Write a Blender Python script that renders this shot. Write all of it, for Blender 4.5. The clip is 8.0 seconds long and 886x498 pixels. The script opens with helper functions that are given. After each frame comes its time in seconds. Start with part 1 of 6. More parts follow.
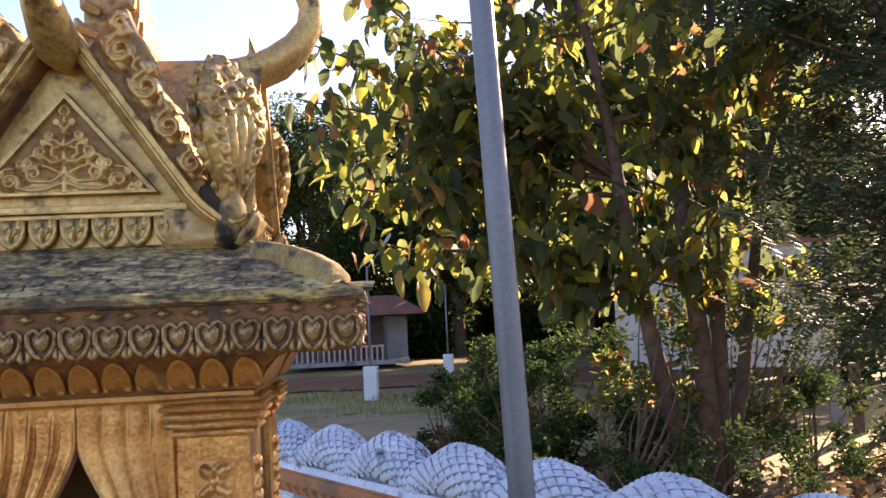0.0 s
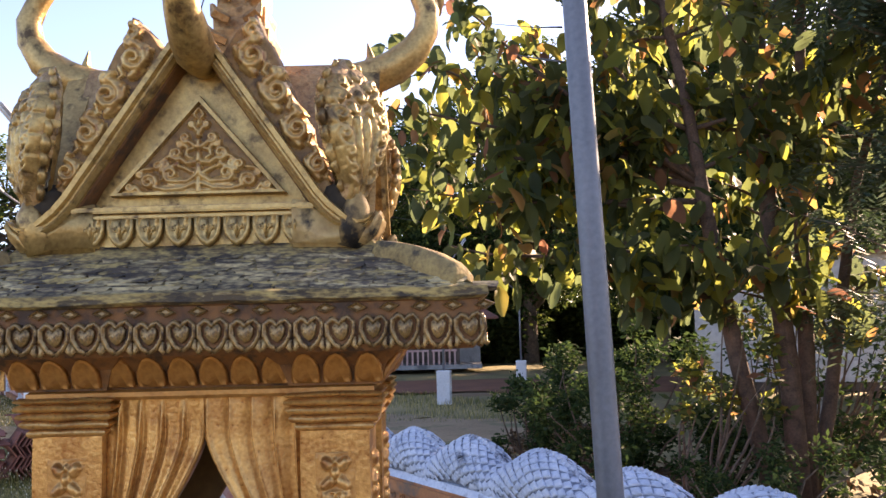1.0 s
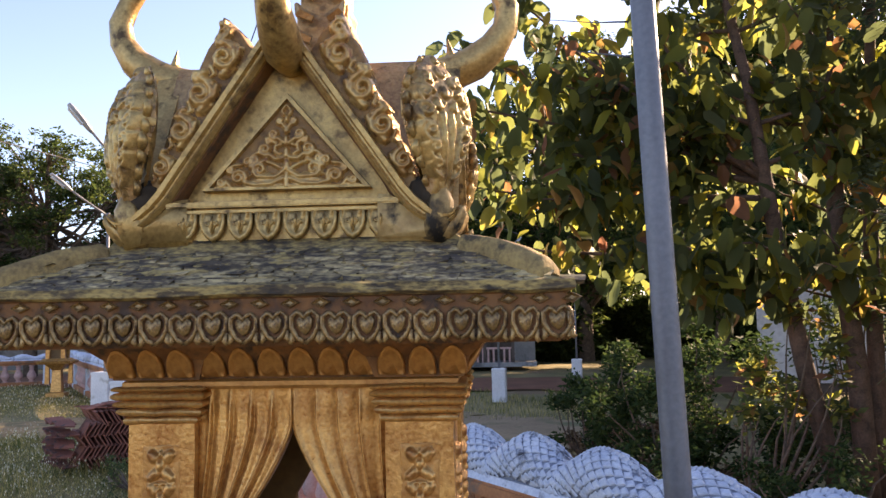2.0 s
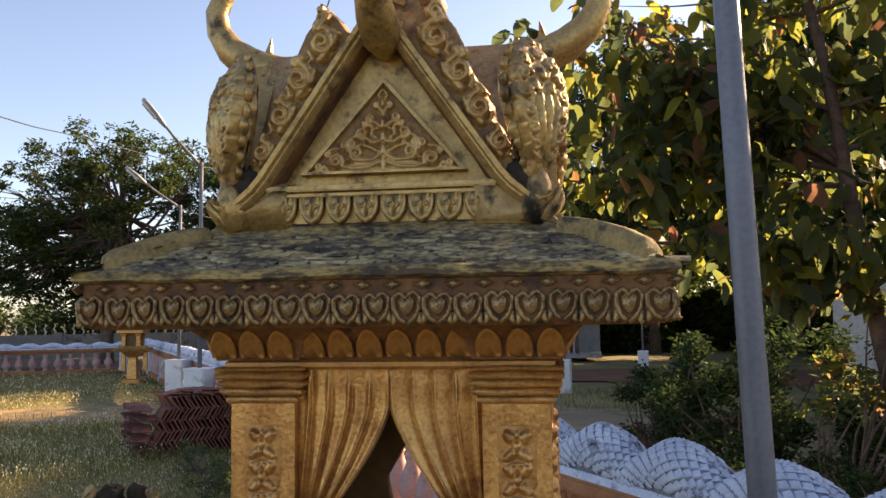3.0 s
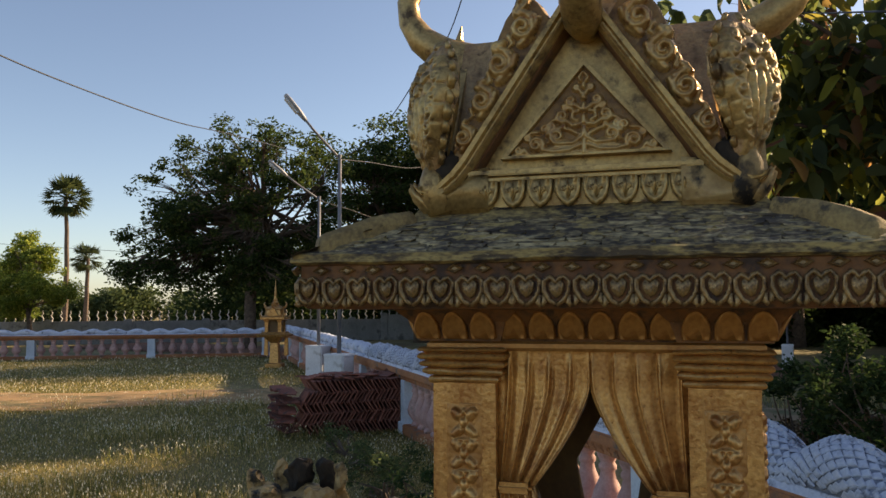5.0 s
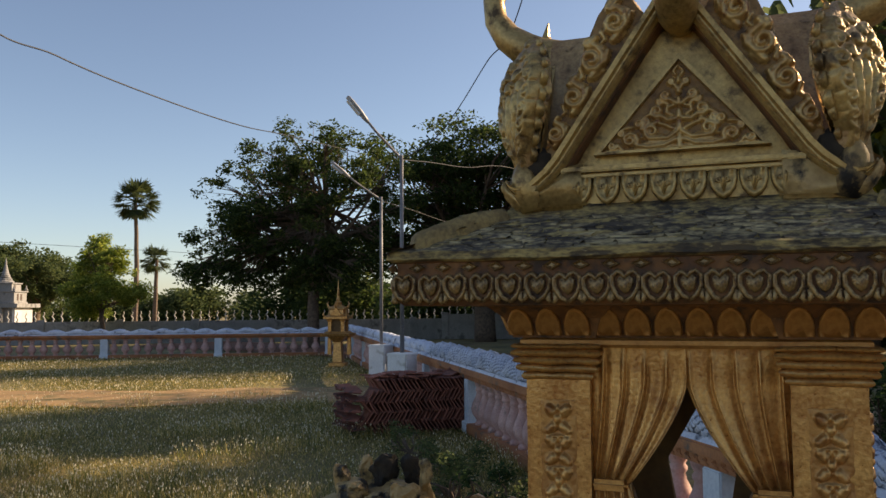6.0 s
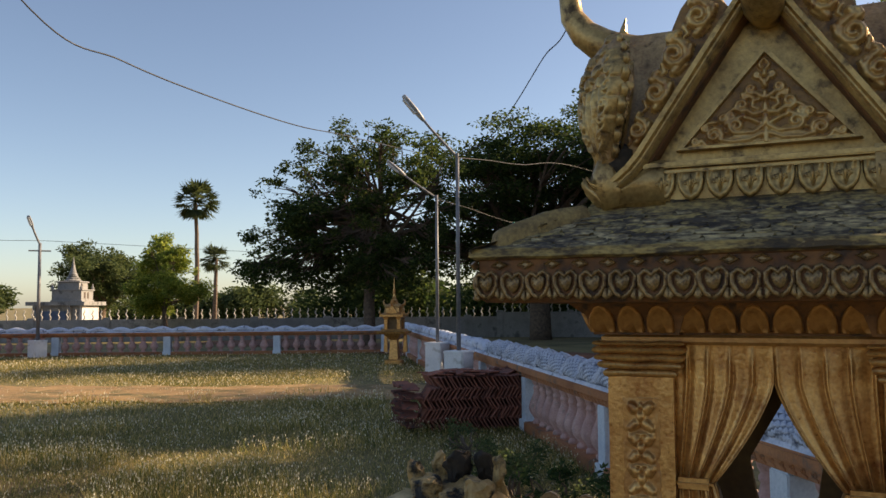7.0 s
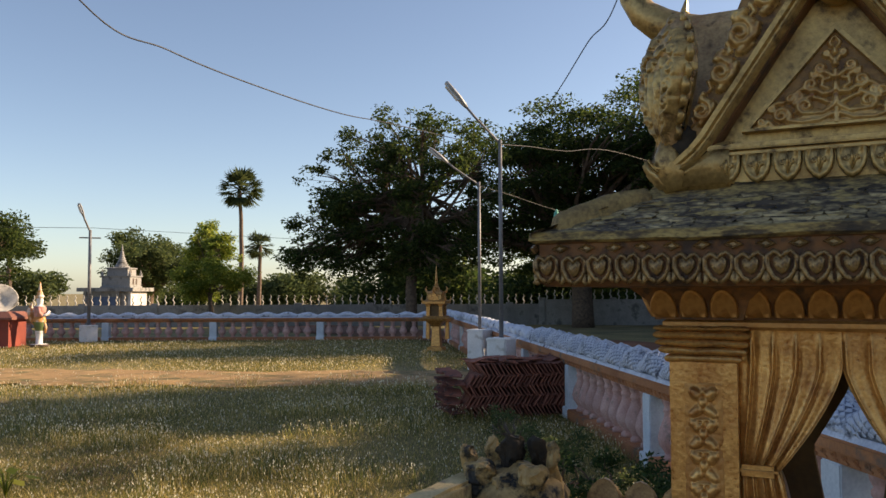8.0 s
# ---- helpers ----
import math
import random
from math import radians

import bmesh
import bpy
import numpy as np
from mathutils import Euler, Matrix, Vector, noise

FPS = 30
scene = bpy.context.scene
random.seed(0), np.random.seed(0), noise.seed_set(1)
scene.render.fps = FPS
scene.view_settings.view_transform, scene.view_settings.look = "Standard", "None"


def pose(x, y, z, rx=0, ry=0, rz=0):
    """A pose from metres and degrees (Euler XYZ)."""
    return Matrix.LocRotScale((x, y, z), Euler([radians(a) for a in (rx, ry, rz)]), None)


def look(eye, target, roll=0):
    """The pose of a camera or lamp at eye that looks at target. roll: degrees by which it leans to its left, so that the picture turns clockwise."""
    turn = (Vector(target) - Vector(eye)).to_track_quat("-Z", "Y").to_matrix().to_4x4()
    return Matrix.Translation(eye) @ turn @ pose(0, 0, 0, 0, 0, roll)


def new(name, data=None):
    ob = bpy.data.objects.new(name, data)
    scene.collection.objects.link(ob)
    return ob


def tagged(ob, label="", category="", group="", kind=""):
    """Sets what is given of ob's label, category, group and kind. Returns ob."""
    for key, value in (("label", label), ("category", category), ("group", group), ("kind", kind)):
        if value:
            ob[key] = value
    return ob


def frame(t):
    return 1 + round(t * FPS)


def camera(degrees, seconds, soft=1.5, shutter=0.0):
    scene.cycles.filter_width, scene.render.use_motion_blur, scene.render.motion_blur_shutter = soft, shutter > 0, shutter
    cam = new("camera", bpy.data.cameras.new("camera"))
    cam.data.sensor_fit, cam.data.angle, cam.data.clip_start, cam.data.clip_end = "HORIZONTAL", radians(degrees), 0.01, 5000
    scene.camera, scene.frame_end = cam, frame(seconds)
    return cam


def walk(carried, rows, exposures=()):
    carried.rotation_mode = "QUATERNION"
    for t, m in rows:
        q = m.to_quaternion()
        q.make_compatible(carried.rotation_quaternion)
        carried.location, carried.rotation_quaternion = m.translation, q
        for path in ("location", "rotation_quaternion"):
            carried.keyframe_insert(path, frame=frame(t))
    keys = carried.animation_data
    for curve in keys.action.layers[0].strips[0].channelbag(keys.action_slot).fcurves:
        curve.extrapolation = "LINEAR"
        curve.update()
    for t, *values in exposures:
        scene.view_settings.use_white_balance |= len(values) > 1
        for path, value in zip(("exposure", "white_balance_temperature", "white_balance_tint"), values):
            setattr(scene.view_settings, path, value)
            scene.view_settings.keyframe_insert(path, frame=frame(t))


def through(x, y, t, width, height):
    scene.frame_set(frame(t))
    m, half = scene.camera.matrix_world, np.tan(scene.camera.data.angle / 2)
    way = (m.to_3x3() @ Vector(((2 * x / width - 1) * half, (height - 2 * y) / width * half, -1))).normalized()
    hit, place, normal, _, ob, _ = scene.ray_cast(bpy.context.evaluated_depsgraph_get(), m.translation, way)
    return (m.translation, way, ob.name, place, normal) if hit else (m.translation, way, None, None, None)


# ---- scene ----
cam = camera(56.1, 8.0)
PATH = [
    (0, (0.423, 0.568, 1.562), (0.341, 2.56, 1.723), -2.7),
    (0.5, (0.398, 0.556, 1.56), (0.225, 2.54, 1.738), -2.1),
    (1, (0.373, 0.553, 1.558), (0.119, 2.528, 1.738), -1.5),
    (1.5, (0.357, 0.546, 1.557), (0.04, 2.512, 1.74), -1.2),
    (3, (0.303, 0.532, 1.545), (-0.225, 2.455, 1.703), -0.8),
    (3.5, (0.283, 0.525, 1.543), (-0.322, 2.425, 1.699), -0.5),
    (4, (0.265, 0.513, 1.543), (-0.412, 2.389, 1.699), -0.3),
    (4.5, (0.245, 0.506, 1.54), (-0.502, 2.355, 1.684), -0.2),
    (6, (0.192, 0.474, 1.534), (-0.752, 2.231, 1.67), -0.4),
    (6.5, (0.178, 0.464, 1.533), (-0.823, 2.19, 1.669), -0.3),
    (7, (0.167, 0.453, 1.533), (-0.89, 2.146, 1.665), -0.4),
    (7.5, (0.159, 0.444, 1.534), (-0.946, 2.107, 1.657), -0.2),
    (8, (0.147, 0.445, 1.529), (-0.994, 2.085, 1.631), -0.2),
]
EXPOSURES = [(0, 2.16, 8000, 27), (1.5, 2.08, 8000, 26), (3.0, 1.5, 8800, 21), (4.0, 1.12, 8600, 16), (6.0, 0.70, 8250, 15), (8.0, 0.86, 8250, 15)]
walk(cam, [(t, look(eye, target, roll)) for t, eye, target, roll in PATH], EXPOSURES)

# ---- light: a low afternoon sun behind the trees, clear sky ----
SUN_AZ, SUN_EL = radians(40), radians(24)
world = bpy.data.worlds.new("sky")
scene.world = world
world.use_nodes = True
wn = world.node_tree.nodes
sky = wn.new("ShaderNodeTexSky")
sky.sky_type = "NISHITA"
sky.sun_disc = False
sky.sun_elevation, sky.sun_rotation = SUN_EL, SUN_AZ
sky.air_density, sky.dust_density, sky.ozone_density = 0.78, 0.7, 3.0
world.node_tree.links.new(sky.outputs[0], wn["Background"].inputs[0])
wn["Background"].inputs[1].default_value = 0.115
sun = new("sun", bpy.data.lights.new("sun", "SUN"))
sun.data.energy, sun.data.angle, sun.data.color = 5.0, radians(0.6), (1.0, 0.86, 0.66)
to_sun = Vector((math.sin(SUN_AZ) * math.cos(SUN_EL), math.cos(SUN_AZ) * math.cos(SUN_EL), math.sin(SUN_EL)))
sun.matrix_world = look(to_sun * 50, (0, 0, 0))


# ---- materials ----
def mat(name, dark, light, scale=4.0, fine=40.0, rough=0.8, metal=0.0, bump=0.4, depth=0.01, stain=None, rand=0.0, gap=(0.35, 0.65), stretch=None, island=0.0):
    """Two noises, coarse and fine, between two colours; an optional stain (colour, scale, amount); rand: change from piece to piece."""
    m = bpy.data.materials.new(name)
    m.use_nodes = True
    nt, n = m.node_tree, m.node_tree.nodes
    b = n["Principled BSDF"]
    tc = n.new("ShaderNodeTexCoord")
    coarse, thin = n.new("ShaderNodeTexNoise"), n.new("ShaderNodeTexNoise")
    coarse.inputs["Scale"].default_value, coarse.inputs["Detail"].default_value = scale, 5
    thin.inputs["Scale"].default_value, thin.inputs["Detail"].default_value = fine, 6
    place = tc.outputs["Object"]
    if stretch:
        mp = n.new("ShaderNodeMapping")
        mp.inputs["Scale"].default_value = stretch
        nt.links.new(place, mp.inputs["Vector"])
        place = mp.outputs["Vector"]
    for t in (coarse, thin):
        nt.links.new(place, t.inputs["Vector"])
    ramp = n.new("ShaderNodeValToRGB")
    ramp.color_ramp.elements[0].position, ramp.color_ramp.elements[1].position = gap
    ramp.color_ramp.elements[0].color, ramp.color_ramp.elements[1].color = (*dark, 1), (*light, 1)
    both = n.new("ShaderNodeMath")
    both.operation = "MULTIPLY_ADD"
    both.inputs[1].default_value = 0.45
    sc = n.new("ShaderNodeMath")
    sc.operation = "MULTIPLY"
    sc.inputs[1].default_value = 0.55
    nt.links.new(coarse.outputs["Fac"], sc.inputs[0])
    nt.links.new(thin.outputs["Fac"], both.inputs[0])
    nt.links.new(sc.outputs[0], both.inputs[2])
    nt.links.new(both.outputs[0], ramp.inputs["Fac"])
    colour = ramp.outputs["Color"]
    if stain:
        st = n.new("ShaderNodeTexNoise")
        st.inputs["Scale"].default_value, st.inputs["Detail"].default_value, st.inputs["Roughness"].default_value = stain[1], 7, 0.65
        nt.links.new(place, st.inputs["Vector"])
        r2 = n.new("ShaderNodeValToRGB")
        r2.color_ramp.elements[0].position, r2.color_ramp.elements[1].position = 0.62 - 0.3 * stain[2], 0.74 - 0.3 * stain[2]
        mx = n.new("ShaderNodeMix")
        mx.data_type = "RGBA"
        mx.inputs["B"].default_value = (*stain[0], 1)
        nt.links.new(st.outputs["Fac"], r2.inputs["Fac"])
        nt.links.new(r2.outputs["Color"], mx.inputs["Factor"])
        nt.links.new(colour, mx.inputs["A"])
        colour = mx.outputs["Result"]
    if rand or island:
        oi, hs, mr = n.new("ShaderNodeNewGeometry" if island else "ShaderNodeObjectInfo"), n.new("ShaderNodeHueSaturation"), n.new("ShaderNodeMapRange")
        mr.inputs["To Min"].default_value, mr.inputs["To Max"].default_value = 1 - (rand or island), 1 + (rand or island)
        nt.links.new(oi.outputs["Random Per Island" if island else "Random"], mr.inputs["Value"])
        nt.links.new(mr.outputs[0], hs.inputs["Value"])
        nt.links.new(colour, hs.inputs["Color"])
        colour = hs.outputs["Color"]
    nt.links.new(colour, b.inputs["Base Color"])
    mr = n.new("ShaderNodeMapRange")
    mr.inputs["To Min"].default_value, mr.inputs["To Max"].default_value = max(0.05, rough - 0.15), min(1, rough + 0.15)
    nt.links.new(thin.outputs["Fac"], mr.inputs["Value"])
    nt.links.new(mr.outputs[0], b.inputs["Roughness"])
    b.inputs["Metallic"].default_value = metal
    bp = n.new("ShaderNodeBump")
    bp.inputs["Strength"].default_value, bp.inputs["Distance"].default_value = bump, depth
    nt.links.new(both.outputs[0], bp.inputs["Height"])
    nt.links.new(bp.outputs[0], b.inputs["Normal"])
    return m


def leaf_mat(name, colours, through=0.45, rough=0.5, glow=2.1):
    """Leaves: colour by leaf, light shining through."""
    m = bpy.data.materials.new(name)
    m.use_nodes = True
    nt, n = m.node_tree, m.node_tree.nodes
    b, out = n["Principled BSDF"], n["Material Output"]
    geo, oi, add, fr = n.new("ShaderNodeNewGeometry"), n.new("ShaderNodeObjectInfo"), n.new("ShaderNodeMath"), n.new("ShaderNodeMath")
    fr.operation = "FRACT"
    nt.links.new(geo.outputs["Random Per Island"], add.inputs[0])
    nt.links.new(oi.outputs["Random"], add.inputs[1])
    nt.links.new(add.outputs[0], fr.inputs[0])
    ramp = n.new("ShaderNodeValToRGB")
    ramp.color_ramp.interpolation = "LINEAR"
    el = ramp.color_ramp.elements
    while len(el) < len(colours):
        el.new(0.5)
    for e, (p, c) in zip(el, colours):
        e.position, e.color = p, (*c, 1)
    nt.links.new(fr.outputs[0], ramp.inputs["Fac"])
    nt.links.new(ramp.outputs["Color"], b.inputs["Base Color"])
    b.inputs["Roughness"].default_value = rough
    b.inputs["Specular IOR Level"].default_value = 0.15
    tr, mx, br = n.new("ShaderNodeBsdfTranslucent"), n.new("ShaderNodeMixShader"), n.new("ShaderNodeHueSaturation")
    br.inputs["Value"].default_value, br.inputs["Saturation"].default_value = glow, 1.0
    nt.links.new(ramp.outputs["Color"], br.inputs["Color"])
    nt.links.new(br.outputs["Color"], tr.inputs["Color"])
    mx.inputs["Fac"].default_value = through
    nt.links.new(b.outputs[0], mx.inputs[1])
    nt.links.new(tr.outputs[0], mx.inputs[2])
    nt.links.new(mx.outputs[0], out.inputs["Surface"])
    return m


GOLD = mat("gold_paint", (0.33, 0.145, 0.046), (0.70, 0.41, 0.15), 18, 220, 0.33, 0.6, 0.65, 0.0022, ((0.25, 0.10, 0.036), 16, 0.24), gap=(0.36, 0.64))
# Paler, less orange gold for the gables and corner leaves.
GOLD_PALE = mat("pale_gold_paint", (0.28, 0.165, 0.06), (0.62, 0.425, 0.17), 18, 200, 0.40, 0.55, 0.6, 0.002, ((0.11, 0.065, 0.03), 34, 0.3), gap=(0.34, 0.66))
RIM = mat("pale_gold_cement", (0.42, 0.30, 0.13), (0.70, 0.54, 0.28), 14, 200, 0.8, 0.0, 0.8, 0.004, ((0.14, 0.10, 0.06), 16, 0.2))
GOLD_WORN = mat("worn_gold_paint", (0.24, 0.135, 0.065), (0.58, 0.375, 0.175), 22, 240, 0.45, 0.45, 0.7, 0.004, ((0.15, 0.085, 0.04), 60, 0.25), rand=0.12)
GOLD_RED = mat("gold_over_red_paint", (0.32, 0.17, 0.065), (0.62, 0.42, 0.17), 34, 170, 0.34, 0.5, 0.5, 0.002, ((0.20, 0.08, 0.04), 60, 0.2))
HEART = mat("dirty_gold_paint", (0.11, 0.06, 0.028), (0.42, 0.27, 0.11), 60, 220, 0.30, 0.4, 0.7, 0.003, ((0.07, 0.042, 0.028), 90, 0.34), rand=0.2)
FRIEZE = mat("orange_gold_paint", (0.30, 0.125, 0.038), (0.54, 0.28, 0.09), 26, 160, 0.42, 0.45, 0.6, 0.003)
SOOTED = mat("sooted_gold_paint", (0.30, 0.18, 0.07), (0.58, 0.40, 0.17), 20, 120, 0.6, 0.1, 0.8, 0.004, ((0.012, 0.010, 0.008), 22, 0.48))
SOOT_BLACK = mat("heavily_sooted_gold_paint", (0.26, 0.16, 0.06), (0.52, 0.36, 0.15), 20, 120, 0.65, 0.1, 0.8, 0.004, ((0.014, 0.011, 0.009), 18, 0.63))
# Red-brown of the recessed grounds; also paints the shade inside the raking boards.
UNDERCOAT_AND_SHADE = mat("undercoat_and_shade_brown", (0.13, 0.055, 0.025), (0.26, 0.12, 0.045), 24, 150, 0.75, 0.05, 0.6, 0.003, ((0.06, 0.035, 0.025), 40, 0.4))
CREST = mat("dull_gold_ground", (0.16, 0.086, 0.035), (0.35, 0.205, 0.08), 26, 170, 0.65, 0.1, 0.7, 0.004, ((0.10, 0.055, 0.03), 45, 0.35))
ROOF = mat("lichened_roof", (0.09, 0.065, 0.04), (0.42, 0.31, 0.12), 45, 240, 0.9, 0.0, 0.9, 0.004, ((0.045, 0.036, 0.028), 55, 0.36), gap=(0.42, 0.60), stretch=(0.5, 0.6, 1.5))
RIDGE = mat("lichened_gold_cement", (0.15, 0.10, 0.045), (0.42, 0.30, 0.12), 26, 220, 0.85, 0.0, 0.8, 0.003, ((0.07, 0.055, 0.035), 40, 0.32))
ROOF_TILE = mat("lichened_roof_tile", (0.075, 0.058, 0.042), (0.46, 0.36, 0.19), 38, 240, 0.9, 0.0, 0.9, 0.004, ((0.045, 0.036, 0.03), 46, 0.4), gap=(0.44, 0.60), stretch=(0.5, 0.6, 1.5), island=0.35)
SOOT_AND_SHADE = mat("soot_and_shade_black", (0.006, 0.005, 0.004), (0.045, 0.032, 0.02), 18, 120, 0.95, 0, 0.6, 0.004)
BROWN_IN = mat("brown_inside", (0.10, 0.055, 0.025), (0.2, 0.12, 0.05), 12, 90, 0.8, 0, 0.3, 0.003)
POLE = mat("grey_steel", (0.10, 0.115, 0.145), (0.17, 0.19, 0.23), 3, 60, 0.45, 0.35, 0.1, 0.002)
GALV = mat("galvanised_steel", (0.13, 0.13, 0.14), (0.25, 0.25, 0.26), 3, 40, 0.55, 0.3, 0.1, 0.002)
LAMP_GREY = mat("lamp_shell", (0.25, 0.26, 0.28), (0.4, 0.41, 0.43), 4, 40, 0.5, 0.1, 0.1, 0.002)
LENS = mat("lamp_lens", (0.55, 0.57, 0.6), (0.7, 0.72, 0.74), 4, 40, 0.2, 0.0, 0.05, 0.002)
WHITE = mat("white_paint", (0.62, 0.62, 0.63), (0.82, 0.82, 0.83), 3, 40, 0.75, 0, 0.3, 0.006, ((0.4, 0.38, 0.34), 5, 0.2))
# Blue of sky-lit shade is mixed into the serpent's white.
NAGA_WHITE = mat("sky_tinted_white_paint", (0.36, 0.42, 0.54), (0.62, 0.66, 0.74), 5, 60, 0.7, 0, 0.4, 0.004, ((0.06, 0.07, 0.10), 7, 0.24), rand=0.12)
NAGA_DARK = mat("dark_joint", (0.12, 0.14, 0.19), (0.36, 0.41, 0.50), 7, 60, 0.85, 0, 0.3, 0.004)
RAIL = mat("terracotta_paint", (0.27, 0.092, 0.035), (0.48, 0.20, 0.085), 3, 50, 0.75, 0, 0.4, 0.005, ((0.13, 0.10, 0.08), 4, 0.25))
BALUSTER = mat("pink_paint", (0.42, 0.23, 0.21), (0.62, 0.40, 0.36), 6, 60, 0.75, 0, 0.4, 0.005, ((0.25, 0.2, 0.17), 8, 0.25), rand=0.1)
POST_BLUE = mat("pale_blue_paint", (0.45, 0.52, 0.6), (0.66, 0.72, 0.78), 5, 50, 0.7, 0, 0.3, 0.004)
TILE = mat("red_clay_tile", (0.16, 0.05, 0.035), (0.33, 0.115, 0.075), 6, 60, 0.85, 0, 0.4, 0.004, ((0.07, 0.045, 0.04), 9, 0.3), rand=0.3)
BARK = mat("bark", (0.06, 0.04, 0.03), (0.20, 0.14, 0.10), 9, 60, 0.95, 0, 0.9, 0.02)
BARK_TEAK = mat("teak_bark", (0.05, 0.030, 0.022), (0.15, 0.09, 0.065), 14, 70, 0.95, 0, 0.9, 0.015)
CONCRETE = mat("grey_concrete", (0.20, 0.20, 0.20), (0.36, 0.35, 0.34), 2, 30, 0.9, 0, 0.4, 0.01, ((0.12, 0.12, 0.12), 2, 0.3))
STONE_PALE = mat("pale_stone", (0.38, 0.36, 0.33), (0.6, 0.57, 0.52), 2, 25, 0.85, 0, 0.4, 0.01, ((0.2, 0.19, 0.17), 3, 0.35))
WIRE = mat("black_cable", (0.008, 0.008, 0.008), (0.02, 0.02, 0.02), 5, 40, 0.6, 0, 0.1, 0.001)
ROOF_RED = mat("rusty_roof", (0.16, 0.06, 0.045), (0.30, 0.12, 0.09), 2, 20, 0.8, 0, 0.3, 0.01)
WOOD_DARK = mat("dark_timber", (0.05, 0.035, 0.03), (0.14, 0.10, 0.08), 4, 40, 0.85, 0, 0.4, 0.01)
WHITEWASH = mat("whitewashed_board", (0.42, 0.41, 0.42), (0.66, 0.65, 0.65), 1.2, 20, 0.85, 0, 0.3, 0.01, ((0.4, 0.37, 0.33), 1.5, 0.2))
BLUE_DARK = mat("blue_paint", (0.05, 0.08, 0.16), (0.10, 0.16, 0.28), 2, 20, 0.6, 0, 0.2, 0.01)
RED_PAINT = mat("red_paint", (0.17, 0.03, 0.022), (0.28, 0.055, 0.035), 3, 30, 0.7, 0, 0.3, 0.01)
ORANGE_PAINT = mat("orange_paint", (0.5, 0.2, 0.05), (0.68, 0.33, 0.10), 4, 30, 0.6, 0, 0.2, 0.01, ((0.7, 0.66, 0.6), 3, 0.5))
SASH_GREEN = mat("green_paint", (0.06, 0.11, 0.04), (0.16, 0.2, 0.07), 8, 40, 0.6, 0, 0.2, 0.004)
STATUE_PINK = mat("faded_red_paint", (0.4, 0.16, 0.13), (0.6, 0.33, 0.28), 7, 40, 0.65, 0, 0.2, 0.004)
GREEN_GLASS = mat("green_plastic", (0.05, 0.3, 0.2), (0.1, 0.45, 0.33), 5, 30, 0.3, 0, 0.1, 0.01)

TEAK_LEAF = leaf_mat("teak_leaf", [(0.0, (0.038, 0.05, 0.026)), (0.38, (0.055, 0.07, 0.03)), (0.62, (0.085, 0.098, 0.026)), (0.84, (0.17, 0.165, 0.032)), (0.95, (0.17, 0.085, 0.038)), (1.0, (0.12, 0.055, 0.04))], 0.58, 0.5, 2.8)
BUSH_LEAF = leaf_mat("bush_leaf", [(0.0, (0.018, 0.034, 0.013)), (0.6, (0.034, 0.062, 0.02)), (1.0, (0.065, 0.095, 0.028))], 0.26, 0.75)
TREE_LEAF = leaf_mat("tree_leaf", [(0.0, (0.018, 0.031, 0.010)), (0.7, (0.036, 0.056, 0.015)), (1.0, (0.085, 0.105, 0.026))], 0.36, 0.7, 2.6)
BRIGHT_LEAF = leaf_mat("light_green_leaf", [(0.0, (0.075, 0.105, 0.022)), (0.6, (0.14, 0.18, 0.035)), (1.0, (0.26, 0.27, 0.06))], 0.58)
FAR_LEAF = leaf_mat("pale_green_leaf", [(0.0, (0.04, 0.06, 0.026)), (0.6, (0.07, 0.095, 0.036)), (1.0, (0.12, 0.14, 0.05))], 0.3, 0.75)
FEATHER_LEAF = leaf_mat("feather_leaf", [(0.0, (0.03, 0.05, 0.034)), (0.7, (0.055, 0.085, 0.055)), (1.0, (0.09, 0.12, 0.075))], 0.25)
PALM_LEAF = leaf_mat("palm_leaf", [(0.0, (0.03, 0.045, 0.02)), (1.0, (0.07, 0.085, 0.03))], 0.3)
DRY_LEAF = leaf_mat("dry_leaf", [(0.0, (0.09, 0.05, 0.03)), (0.6, (0.17, 0.11, 0.06)), (1.0, (0.36, 0.29, 0.19))], 0.1)
GRASS = leaf_mat("grass_blade", [(0.0, (0.062, 0.088, 0.024)), (0.42, (0.118, 0.127, 0.036)), (0.7, (0.30, 0.235, 0.08)), (1.0, (0.54, 0.42, 0.18))], 0.42)
SEED = leaf_mat("grass_seed_head", [(0.0, (0.36, 0.31, 0.2)), (1.0, (0.7, 0.65, 0.5))], 0.4)


def ground_mat():
    m = mat("ground_cover", (0.10, 0.095, 0.035), (0.34, 0.26, 0.11), 0.6, 18, 0.95, 0, 0.8, 0.03, ((0.22, 0.13, 0.07), 0.35, 0.25))
    return m


# ---- mesh helpers ----
def part(name, bm, material, parent=None, label="", smooth=False):
    me = bpy.data.meshes.new(name)
    bm.to_mesh(me)
    bm.free()
    return link(name, me, material, parent, label, smooth)


def link(name, me, material, parent=None, label="", smooth=False):
    if material and not me.materials:
        for m in material if isinstance(material, tuple) else (material,):
            me.materials.append(m)
    if smooth:
        me.polygons.foreach_set("use_smooth", [True] * len(me.polygons))
    ob = new(name, me)
    if parent:
        ob.parent = parent
    if label:
        ob["label"] = label
    return ob


def raw(name, verts, faces, material, parent=None, label="", smooth=False):
    me = bpy.data.meshes.new(name)
    me.from_pydata([tuple(v) for v in verts], [], [tuple(f) for f in faces])
    me.update()
    return link(name, me, material, parent, label, smooth)


def thing(name, m, label, category, group="", kind=""):
    ob = new(name)
    ob.empty_display_size = 0.1
    ob.matrix_world = m
    return tagged(ob, label, category, group, kind)


